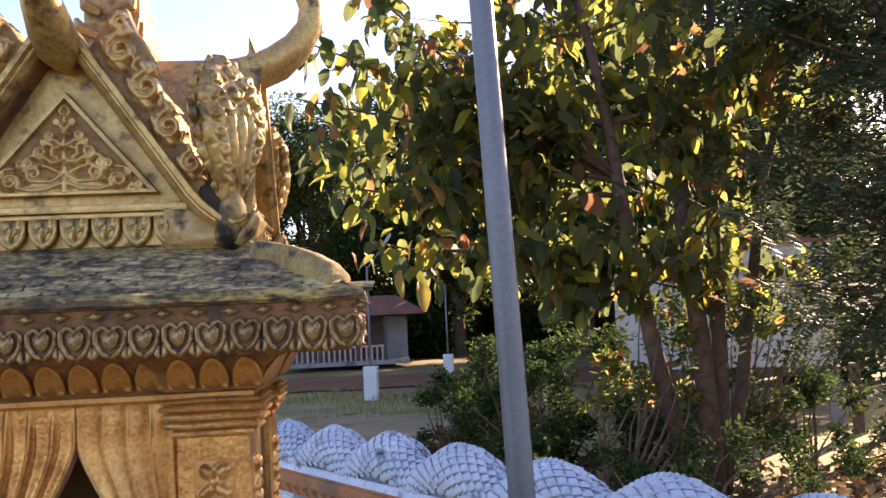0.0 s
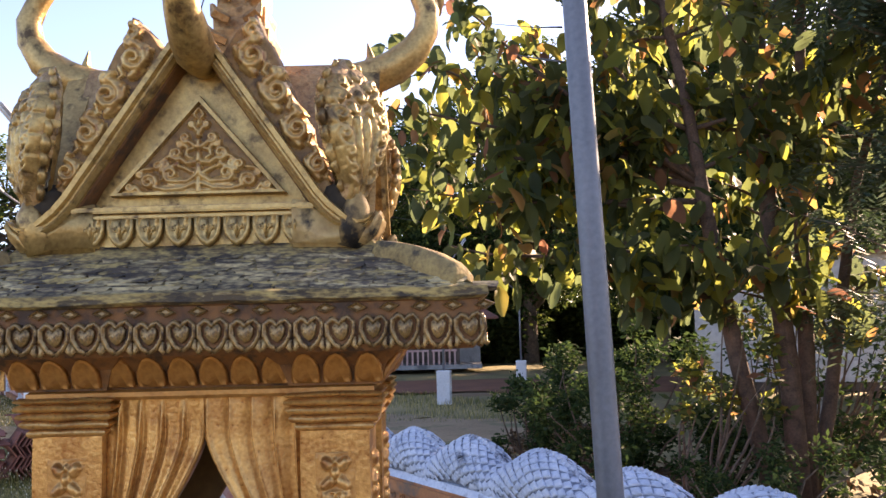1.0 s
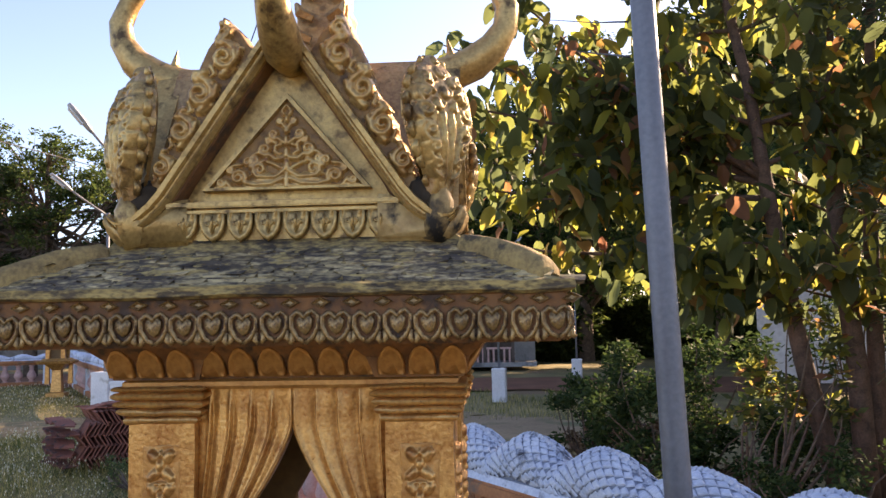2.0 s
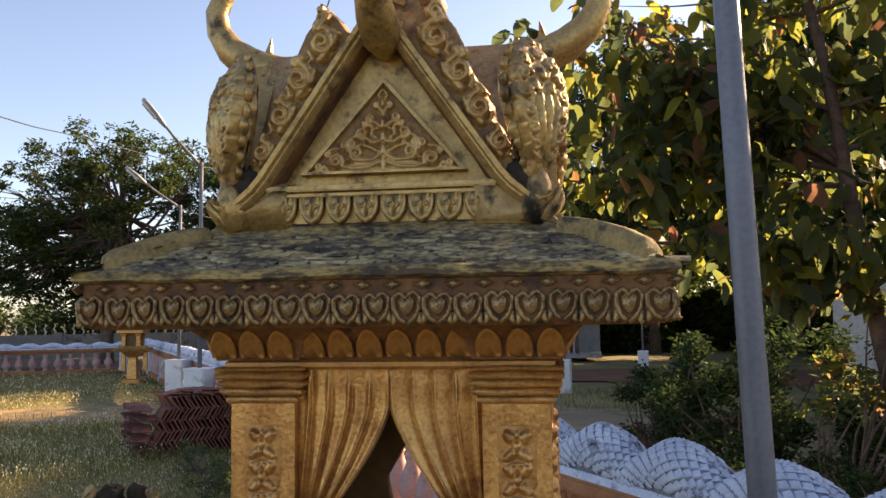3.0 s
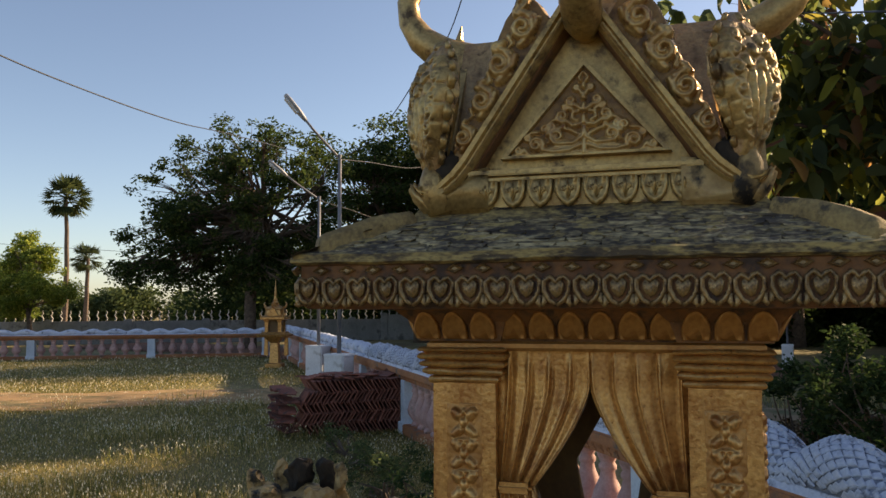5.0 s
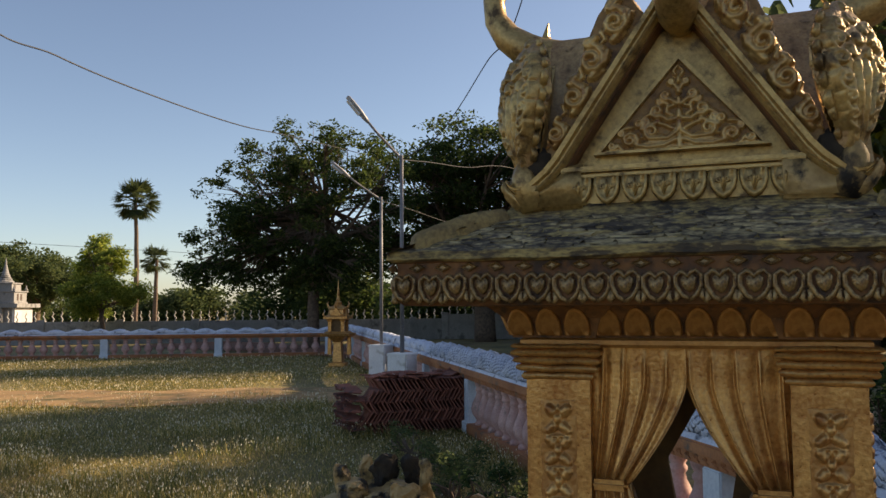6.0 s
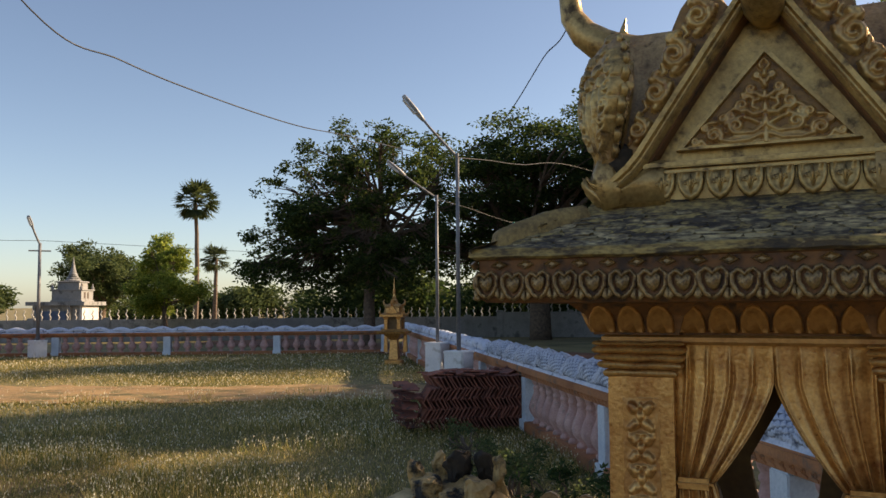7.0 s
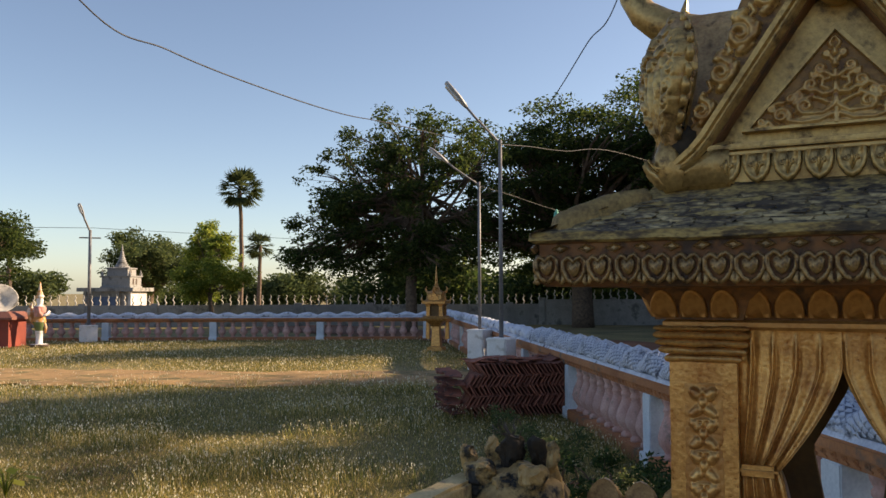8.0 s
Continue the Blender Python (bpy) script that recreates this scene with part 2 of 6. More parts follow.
def box(bm, c, s, bevel=0.0, m=None):
    r = bmesh.ops.create_cube(bm, size=1.0, matrix=(m or Matrix()) @ Matrix.Translation(c) @ Matrix.Diagonal((*s, 1)))
    if bevel:
        edges = list({e for v in r["verts"] for e in v.link_edges})
        bmesh.ops.bevel(bm, geom=edges, offset=bevel, segments=2, affect="EDGES")
    return bm


def rings(bm, loops, cap=True, closed=False):
    """Faces between loops of points of equal length, each loop closed."""
    vs = [[bm.verts.new(p) for p in loop] for loop in loops]
    n = len(vs[0])
    pairs = list(zip(vs, vs[1:])) + ([(vs[-1], vs[0])] if closed else [])
    for a, b in pairs:
        for i in range(n):
            bm.faces.new((a[i], a[(i + 1) % n], b[(i + 1) % n], b[i]))
    if cap and not closed:
        bm.faces.new(vs[0][::-1])
        bm.faces.new(vs[-1])
    return bm


def stack(bm, levels, c=(0, 0)):
    """A pile of rectangles (z, half x, half y): mouldings, plates, hipped roofs."""
    return rings(bm, [[(c[0] - x, c[1] - y, z), (c[0] + x, c[1] - y, z), (c[0] + x, c[1] + y, z), (c[0] - x, c[1] + y, z)] for z, x, y in levels])


def lathe(bm, profile, seg=12, c=(0, 0, 0)):
    return rings(bm, [[(c[0] + r * math.cos(2 * math.pi * i / seg), c[1] + r * math.sin(2 * math.pi * i / seg), c[2] + z) for i in range(seg)] for r, z in profile])


def tube(bm, pts, radii, seg=6, flat=1.0, axis=None):
    """A tapering tube along points; flat squashes it along axis."""
    pts = [Vector(p) for p in pts]
    if not hasattr(radii, "__len__"):
        radii = [radii] * len(pts)
    radii = [float(r) for r in radii]
    ref = Vector(axis) if axis else Vector((0.31, 0.83, 0.46))
    loops = []
    for i, p in enumerate(pts):
        d = (pts[min(i + 1, len(pts) - 1)] - pts[max(i - 1, 0)]).normalized()
        u = d.cross(ref)
        u = u.normalized() if u.length > 1e-6 else d.orthogonal().normalized()
        v = u.cross(d).normalized()
        loops.append([p + radii[i] * (u * math.cos(2 * math.pi * k / seg) + v * flat * math.sin(2 * math.pi * k / seg)) for k in range(seg)])
    return rings(bm, loops)


def extrude(bm, poly, y0, y1):
    """A polygon in x and z made solid between two values of y."""
    a = [bm.verts.new((x, y0, z)) for x, z in poly]
    b = [bm.verts.new((x, y1, z)) for x, z in poly]
    n = len(poly)
    bm.faces.new(a)
    bm.faces.new(b[::-1])
    for i in range(n):
        bm.faces.new((a[(i + 1) % n], a[i], b[i], b[(i + 1) % n]))
    return bm


def spiral(cx, cz, r, turns, start, way=1, tail=()):
    """Points of a scroll in x and z, from its rim to its eye, with an optional tail before."""
    pts = list(tail)
    n = max(6, int(turns * 9))
    for i in range(n + 1):
        k = i / n
        a = start + way * k * turns * 2 * math.pi
        q = r * (1 - 0.82 * k)
        pts.append((cx + q * math.cos(a), cz + q * math.sin(a)))
    return pts


def stroke_field(gx, gz, strokes):
    """Height of rounded strokes over a grid: each stroke is (points, radius at start, radius at end, height)."""
    h = np.zeros(gx.shape)
    for pts, r0, r1, top in strokes:
        n = len(pts) - 1
        for i in range(n):
            (ax, az), (bx, bz) = pts[i], pts[i + 1]
            dx, dz = bx - ax, bz - az
            q = np.clip(((gx - ax) * dx + (gz - az) * dz) / max(1e-12, dx * dx + dz * dz), 0, 1)
            d = np.hypot(gx - ax - q * dx, gz - az - q * dz)
            r = r0 + (r1 - r0) * (i + q) / n
            h = np.maximum(h, top * np.sqrt(np.clip(1 - (d / r) ** 2, 0, 1)))
    return h


def inside_depth(gx, gz, poly):
    """How far each point lies inside a polygon; negative outside."""
    d, odd = np.full(gx.shape, 1e9), np.zeros(gx.shape, bool)
    for (ax, az), (bx, bz) in zip(poly, poly[1:] + poly[:1]):
        dx, dz = bx - ax, bz - az
        q = np.clip(((gx - ax) * dx + (gz - az) * dz) / (dx * dx + dz * dz), 0, 1)
        d = np.minimum(d, np.hypot(gx - ax - q * dx, gz - az - q * dz))
        if az != bz:
            odd ^= ((az > gz) != (bz > gz)) & (gx < (bx - ax) * (gz - az) / (bz - az) + ax)
    return np.where(odd, d, -d)


def carving(poly, strokes, step, face, thick, wear=0.0006, edge=0.003, grow=True):
    """A carved slab: strokes standing on a plate with a rounded rim. face: the y of the plate; it goes back by thick."""
    xs, zs = [p[0] for p in poly], [p[1] for p in poly]
    x = np.arange(min(xs) - edge, max(xs) + edge + step, step)
    z = np.arange(min(zs) - edge, max(zs) + edge + step, step)
    gx, gz = np.meshgrid(x, z)
    h = stroke_field(gx, gz, strokes)
    deep = inside_depth(gx, gz, poly)
    reach = deep if not grow else np.maximum(deep, np.where(h > 0, np.minimum(deep + edge * 1.3, h * 0.6), deep))
    rim = np.sqrt(np.clip(1 - (1 - np.clip(reach / edge, 0, 1)) ** 2, 0, 1))
    y = face + thick * (1 - rim) - h * np.clip(reach / (0.4 * edge), 0, 1)
    keep = reach > -step * 1.2
    bm, vs, low = bmesh.new(), {}, 0.22 * max([t for *_, t in strokes] or [0])
    for j in range(len(z) - 1):
        for i in range(len(x) - 1):
            if keep[j, i] and keep[j, i + 1] and keep[j + 1, i] and keep[j + 1, i + 1]:
                quad = []
                for b, a in ((j, i), (j, i + 1), (j + 1, i + 1), (j + 1, i)):
                    if (b, a) not in vs:
                        n = noise.noise((gx[b, a] * 160, gz[b, a] * 160, face * 50)) + 1.5 * noise.noise((gx[b, a] * 45, gz[b, a] * 45, face * 50))
                        vs[b, a] = bm.verts.new((gx[b, a], y[b, a] + wear * n, gz[b, a]))
                    quad.append(vs[b, a])
                # Low faces take the second colour: red ground, plus groove shade painted in.
                bm.faces.new(quad).material_index = int(h[j, i] < low and h[j + 1, i + 1] < low)
    return bm


# ---- the ground ----
def ground():
    n, bm = 90, bmesh.new()
    xs = np.sign(np.linspace(-1, 1, n)) * np.abs(np.linspace(-1, 1, n)) ** 3 * 900
    grid = [[bm.verts.new((x - 4, y + 10, 0.05 * noise.noise((x * 0.25, y * 0.25, 0)) - 0.02)) for x in xs] for y in xs]
    for a, b in zip(grid, grid[1:]):
        for i in range(n - 1):
            bm.faces.new((a[i], a[i + 1], b[i + 1], b[i]))
    return tagged(part("ground", bm, ground_mat(), smooth=True), "dry lawn with weeds and bare earth", "ground", kind="structure")


def strip(name, pts, width, z, material, label):
    """An uneven strip of bare earth along points."""
    bm, last = bmesh.new(), None
    rnd = random.Random(5)
    fine = []
    for a, b in zip(pts, pts[1:]):
        for k in range(12):
            fine.append(Vector(a).lerp(Vector(b), k / 12))
    fine.append(Vector(pts[-1]))
    for i, p in enumerate(fine):
        d = (fine[min(i + 1, len(fine) - 1)] - fine[max(i - 1, 0)]).normalized()
        s = Vector((-d.y, d.x))
        w1, w2 = width * rnd.uniform(0.42, 0.6), width * rnd.uniform(0.42, 0.6)
        row = [bm.verts.new((*(p + s * w1), z - 0.03)), bm.verts.new((*(p + s * w1 * 0.8), z)), bm.verts.new((*(p - s * w2 * 0.8), z)), bm.verts.new((*(p - s * w2), z - 0.03))]
        if last:
            for k in range(3):
                bm.faces.new((last[k], last[k + 1], row[k + 1], row[k]))
        last = row
    bmesh.ops.recalc_face_normals(bm, faces=bm.faces)
    return tagged(part(name, bm, material), label, "road", kind="structure")


EARTH = mat("bare_earth", (0.25, 0.145, 0.065), (0.48, 0.30, 0.13), 1.6, 30, 0.95, 0, 0.9, 0.03, ((0.15, 0.125, 0.045), 1.8, 0.42))
EARTH_RED = mat("red_earth", (0.14, 0.05, 0.025), (0.25, 0.10, 0.05), 1.0, 20, 0.95, 0, 0.6, 0.02)
EARTH_PALE = mat("pale_earth", (0.19, 0.13, 0.07), (0.33, 0.235, 0.135), 0.8, 20, 0.95, 0, 0.6, 0.02, ((0.10, 0.11, 0.04), 1.2, 0.3))
ground()
strip("road", [(-26, 26.5), (-9, 21.8), (-4, 21.6), (3, 21.2), (14, 20)], 4.2, 0.045, EARTH_RED, "red earth lane behind the balustrade")
strip("footpath", [(-22, 5.0), (-15, 8.6), (-11, 10.6), (-8.2, 12.8), (-6.2, 14.6)], 2.5, 0.04, EARTH, "bare earth path worn across the lawn")
strip("bare_ground", [(-7, 16.5), (-2.5, 13.2), (-0.6, 12.4), (0.3, 12.1)], 3.0, 0.042, EARTH_PALE, "pale bare ground behind the balustrade")

# ---- the spirit house ----
house = thing("spirit_house", pose(-0.0325, 1.565, 0, 0, 0, 7.2), "gold-painted concrete spirit house with carved gables on a pedestal", "spirit house")
HX, HY = 0.187, 0.12          # half of the body
EX, EY = 0.313, 0.242         # half of the eaves


def turned(bm, k):
    bmesh.ops.rotate(bm, verts=bm.verts, cent=(0, 0, 0), matrix=Matrix.Rotation(k * math.pi / 2, 3, "Z"))
    return bm


def rough_up(bm, amount, scale=40.0):
    for v in bm.verts:
        v.co += amount * noise.noise_vector(v.co * scale)
    return bm


def spirit_house():
    # pedestal with its wide top plate
    bm = stack(bmesh.new(), [(0, 0.34, 0.30), (0.12, 0.34, 0.30), (0.15, 0.27, 0.23), (0.9, 0.25, 0.21), (0.96, 0.32, 0.28), (1.02, 0.40, 0.30)])
    part("pedestal", bm, GOLD_WORN, house)
    bm = stack(bmesh.new(), [(1.02, 0.57, 0.30), (1.1, 0.60, 0.33), (1.15, 0.60, 0.33)])
    part("top_plate", bm, GOLD_WORN, house)
    bm = stack(bmesh.new(), [(1.15, 0.235, 0.17), (1.185, 0.235, 0.17), (1.19, 0.21, 0.145), (1.215, 0.21, 0.145)])
    part("floor_plinth", bm, GOLD, house)
    bm = box(bmesh.new(), (-0.615, -0.06, 1.175), (0.05, 0.56, 0.06), 0.006)
    bmesh.ops.subdivide_edges(bm, edges=[e for e in bm.edges if e.calc_length() > 0.2], cuts=12, use_grid_fill=True)
    part("plate_rim", rough_up(bm, 0.003, 20), RIM, house, "worn pale gold cement rim of the plate")
    # crest of petals round the plate
    bm = bmesh.new()
    loops = []
    for y in (-0.008, 0.008):
        loops.append([(x, y * (1 if z < 0.02 else 0.6), z) for x, z in ((-0.03, 0), (0.03, 0), (0.03, 0.018), (0.022, 0.035), (0.01, 0.046), (0, 0.05), (-0.01, 0.046), (-0.022, 0.035), (-0.03, 0.018))])
    rings(bm, loops)
    petal = part("crest_petal", bm, GOLD_WORN, house)
    spots = [(x, 0.315, 0) for x in np.arange(-0.40, 0.56, 0.064)] 
    for i, (x, y, a) in enumerate(spots):
        p = petal if i == 0 else link("crest_petal", petal.data, None, house)
        p.matrix_local = pose(x, y, 1.15, 0, 0, a)
    # four corner pilasters with mouldings and a carved panel on each outer face
    for sx in (-1, 1):
        for sy in (-1, 1):
            cx, cy = sx * (HX - 0.0385), sy * (HY - 0.0385)
            bm = stack(bmesh.new(), [(1.215, 0.0385, 0.0385), (1.452, 0.0385, 0.0385)], (cx, cy))
            bmesh.ops.subdivide_edges(bm, edges=bm.edges, cuts=5, use_grid_fill=True)
            rough_up(bm, 0.0008, 60)
            pil = part("pilaster", bm, GOLD, house)
            bm, z = bmesh.new(), 1.452
            lev = []
            z -= 0.008
            for h, w0, w1 in ((0.010, 0.0385, 0.044), (0.009, 0.044, 0.050), (0.009, 0.0455, 0.0525), (0.0095, 0.0465, 0.0545), (0.0065, 0.047, 0.054)):
                for q in (0.0, 0.12, 0.3, 0.5, 0.7, 0.88, 1.0):
                    w = w0 + (w1 - w0) * math.sin(math.pi * q) ** 0.6
                    lev.append((z + h * q * 0.97, w, w))
                z += h
            stack(bm, lev, (cx, cy))
            bmesh.ops.subdivide_edges(bm, edges=[e for e in bm.edges if e.calc_length() > 0.03], cuts=8, use_grid_fill=True)
            rough_up(bm, 0.0016, 45)
            part("capital", bm, GOLD, pil)
            for face in (0, 1):
                cuts = []
                for j in range(6):
                    z = 1.400 - 0.037 * j
                    for q in (-1, 1):
                        cuts += [([(q * 0.0075, z + 0.006), (q * 0.0105, z + 0.010)], 0.0062, 0.0058, 0.0060), ([(q * 0.006, z - 0.011), (q * 0.0115, z - 0.016)], 0.0060, 0.0052, 0.0056)]
                    cuts += [([(0, z - 0.003), (0, z - 0.001)], 0.0056, 0.0056, 0.0070), ([(-0.014, z - 0.0225), (0.014, z - 0.0225)], 0.0018, 0.0018, 0.0036), ([(0, z + 0.010), (0, z + 0.013)], 0.003, 0.002, 0.0045)]
                bm = carving([(-0.0225, 1.212), (0.0225, 1.212), (0.0225, 1.421), (-0.0225, 1.421)], cuts, 0.0013, 0.0012, 0.002, 0.0005, 0.001)
                o = part("carved_panel", bm, (GOLD, FRIEZE), pil, smooth=True)
                o.matrix_local = pose(cx, sy * (HY + 0.0015), 0, 0, 0, 0 if sy < 0 else 180) if face == 0 else pose(sx * (HX + 0.0015), cy, 0, 0, 0, 90 if sx > 0 else -90)
    # lintel ring below the eaves, flaring out, with leaf flutes
    bm = stack(bmesh.new(), [(1.484, HX - 0.006, HY - 0.006), (1.492, HX - 0.004, HY - 0.004), (1.494, HX, HY), (1.499, HX, HY), (1.501, HX + 0.004, HY + 0.004), (1.515, HX + 0.012, HY + 0.012), (1.534, HX + 0.03, HY + 0.03)])
    part("frieze", bm, UNDERCOAT_AND_SHADE, house, "red-brown frieze ground")
    part("frieze_fillet", stack(bmesh.new(), [(1.4835, HX + 0.003, HY + 0.003), (1.487, HX + 0.006, HY + 0.006), (1.492, HX + 0.006, HY + 0.006), (1.495, HX + 0.002, HY + 0.002)]), FRIEZE, house)
    bm = bmesh.new()
    arch = [(-0.0157, 0.0), (0.0157, 0.0), (0.0157, 0.009), (0.0146, 0.018), (0.0115, 0.027), (0.0062, 0.034), (0, 0.0375), (-0.0062, 0.034), (-0.0115, 0.027), (-0.0146, 0.018), (-0.0157, 0.009)]
    rings(bm, [[(x * q, y, z * (0.1 + 0.9 * q)) for x, z in arch] for q, y in ((1.0, 0.006), (0.985, 0.0002), (0.9, -0.0014), (0.8, -0.0004), (0.4, -0.0010))])
    flute = part("frieze_leaf", rough_up(bm, 0.0007, 90), FRIEZE, house, smooth=True)
    first = True
    for k, half, off in ((0, HX, HY), (1, HY, HX), (2, HX, HY), (3, HY, HX)):
        n = round(2 * half / 0.031)
        for i in range(n):
            p = flute if first else link("frieze_leaf", flute.data, None, house)
            first = False
            x = -half + (i + 0.5) * 2 * half / n
            p.matrix_local = pose(0, 0, 0, 0, 0, 90 * k) @ pose(x * 1.1, -off - (0.0165 if abs(x) > half - 0.088 else 0.0085), 1.4985, 0) @ pose(0, 0, 0, 30)
    # corner brackets under the flare
    for sx in (-1, 1):
        for sy in (-1, 1):
            bm = stack(bmesh.new(), [(1.495, 0.05, 0.05), (1.505, 0.053, 0.053), (1.518, 0.058, 0.058), (1.533, 0.075, 0.075)], (sx * (HX - 0.037), sy * (HY - 0.037)))
            part("corner_bracket", bm, UNDERCOAT_AND_SHADE, house)
    # curtains: a lintel board and two drawn panels of moulded cement on each side
    for k, half, off in ((0, 0.112, HY), (1, 0.045, HX), (2, 0.112, HY), (3, 0.045, HX)):
        for s in (-1, 1):
            nu, nv, bm = 110, 30, bmesh.new()
            front, back = [], []
            for j in range(nv + 1):
                z = 1.484 - (1.484 - 1.215) * j / nv
                if z > 1.441:
                    inner = 0.0
                elif z > 1.322:
                    q = (1.441 - z) / 0.119
                    inner = 0.068 * (0.25 * q + 0.75 * q ** 1.5)
                else:
                    q = (1.322 - z) / 0.107
                    inner = 0.068 - 0.02 * q ** 0.6
                if k == 2:
                    inner = 0.0 if z > 1.40 else 0.046 * min(1.0, (1.40 - z) / 0.08) - max(0.0, 1.32 - z) * 0.16
                inner *= half / 0.112
                rf, rb = [], []
                for i in range(nu + 1):
                    u = i / nu
                    x = s * (half - (half - inner) * u)
                    w = min(1, max(0, (1.484 - z) / 0.03))
                    c = (4.6 * u ** 0.95 + 0.3 + 0.10 * math.sin(13 * z + 2 * s) + 0.06 * s) % 1.0
                    ridge = 0.25 * math.sin(math.pi * c) + (c / 0.88) ** 5.0 if c < 0.88 else 1.09 - 1.09 * ((c - 0.88) / 0.12) ** 1.2
                    fold = w * (0.0085 * ridge - 0.003) + 0.0012 * w * math.sin(31 * u + 9 * z)
                    pinch = 0.006 * math.exp(-((z - 1.322) / 0.008) ** 2)
                    rf.append(bm.verts.new((x, -off + 0.014 - fold + pinch - 0.004 * u, z)))
                    rb.append(bm.verts.new((x, -off + 0.03, z)))
                front.append(rf)
                back.append(rb)
            for g, flip in ((front, s > 0), (back, s < 0)):
                for a, b in zip(g, g[1:]):
                    for i in range(nu):
                        f = (a[i], a[i + 1], b[i + 1], b[i])
                        bm.faces.new(f if flip else f[::-1])
            for j in range(nv):
                bm.faces.new((front[j][nu], front[j + 1][nu], back[j + 1][nu], back[j][nu]))
            bmesh.ops.recalc_face_normals(bm, faces=bm.faces)
            cur = part("curtain", turned(bm, k), GOLD if k == 0 else BROWN_IN, house, "moulded gold curtain drawn to one side" if k == 0 else "dark brown moulded curtain", smooth=True)
            bm = box(bmesh.new(), (s * half * 0.81, -off + 0.012, 1.322), (half * 0.40, 0.022, 0.013), 0.005)
            part("tie_band", turned(bm, k), GOLD, cur)
    # eaves: cornice with hearts, lip, hipped roof
    bm = stack(bmesh.new(), [(1.532, HX + 0.02, HY + 0.02), (1.534, EX - 0.012, EY - 0.012), (1.54, EX - 0.006, EY - 0.006), (1.582, EX - 0.006, EY - 0.006), (1.584, EX - 0.002, EY - 0.002)])
    part("cornice", bm, UNDERCOAT_AND_SHADE, house)
    bm = stack(bmesh.new(), [(1.583, EX - 0.002, EY - 0.002), (1.586, EX + 0.004, EY + 0.004), (1.595, EX + 0.003, EY + 0.003), (1.597, EX - 0.004, EY - 0.004)])
    bmesh.ops.subdivide_edges(bm, edges=[e for e in bm.edges if e.calc_length() > 0.1], cuts=24, use_grid_fill=True)
    rough_up(bm, 0.0022, 30)
    part("eave_lip", bm, ROOF, house, "lichen-stained eave edge")
    bm = bmesh.new()
    h = [(0, -0.016), (0.007, -0.011), (0.0125, -0.002), (0.0125, 0.008), (0.0075, 0.0135), (0.003, 0.011), (0, 0.0075), (-0.003, 0.011), (-0.0075, 0.0135), (-0.0125, 0.008), (-0.0125, -0.002), (-0.007, -0.011), (0, -0.016)]
    tube(bm, [(x, -0.002, z) for x, z in h], 0.0026, 6)
    for x in (-1, 1):
        tube(bm, [(x * 0.0145, -0.001, -0.016), (x * 0.0115, -0.002, -0.013), (x * 0.0138, -0.002, -0.006)], [0.0028, 0.0032, 0.0015], 5)
    rings(bm, [[(x * 0.62, 0, z * 0.62 + 0.001) for x, z in h[:-1]], [(x * 0.56, -0.004, z * 0.56 + 0.001) for x, z in h[:-1]], [(x * 0.2, -0.005, z * 0.2 + 0.001) for x, z in h[:-1]]])
    heart = part("heart_boss", rough_up(bm, 0.0011, 130), HEART, house, smooth=True)
    bm = rings(bmesh.new(), [[(0.0085, 0, 0), (0, 0, 0.0045), (-0.0085, 0, 0), (0, 0, -0.0045)], [(0.007, -0.003, 0), (0, -0.003, 0.0037), (-0.007, -0.003, 0), (0, -0.003, -0.0037)], [(0.003, -0.0005, 0), (0, -0.0005, 0.0016), (-0.003, -0.0005, 0), (0, -0.0005, -0.0016)]])
    lozenge = part("lozenge_boss", bm, HEART, house)
    first, rnd = True, random.Random(8)
    for k, half, off in ((0, EX, EY), (1, EY, EX), (2, EX, EY), (3, EY, EX)):
        n = round(2 * half / 0.0313)
        for i in range(n):
            x = -half + (i + 0.5) * 2 * half / n
            o = heart if first else link("heart_boss", heart.data, None, house)
            o.matrix_local = pose(0, 0, 0, 0, 0, 90 * k) @ pose(x + rnd.uniform(-0.001, 0.001), -off + 0.0055, 1.5540 + rnd.uniform(-0.001, 0.001), 0, rnd.uniform(-5, 5)) @ Matrix.Diagonal((rnd.uniform(0.95, 1.08), 1, rnd.uniform(1.0, 1.1), 1))
            o = lozenge if first else link("lozenge_boss", lozenge.data, None, house)
            o.matrix_local = pose(0, 0, 0, 0, 0, 90 * k) @ pose(x + 0.0157, -off + 0.004, 1.5768, 0, rnd.uniform(-6, 6)) @ Matrix.Diagonal((1.25, 1.2, 1.25, 1))
            first = False
    bm = stack(bmesh.new(), [(1.594, EX - 0.004, EY - 0.004), (1.640, 0.205, 0.150), (1.655, 0.195, 0.14)])
    bmesh.ops.subdivide_edges(bm, edges=[e for e in bm.edges if e.calc_length() > 0.06], cuts=40, use_grid_fill=True)
    for v in bm.verts:
        t = (v.co.z - 1.594) / 0.046
        row = t * 5
        v.co.z += 0.004 * ((row % 1.0) - 0.5) * (1 if 0 < t < 1 else 0)
    rough_up(bm, 0.003, 55)
    part("hip_roof", bm, ROOF, house, "rough tiled roof under grey and black lichen")
    # courses of small scalloped tiles
    rnd, V, F = random.Random(12), [], []
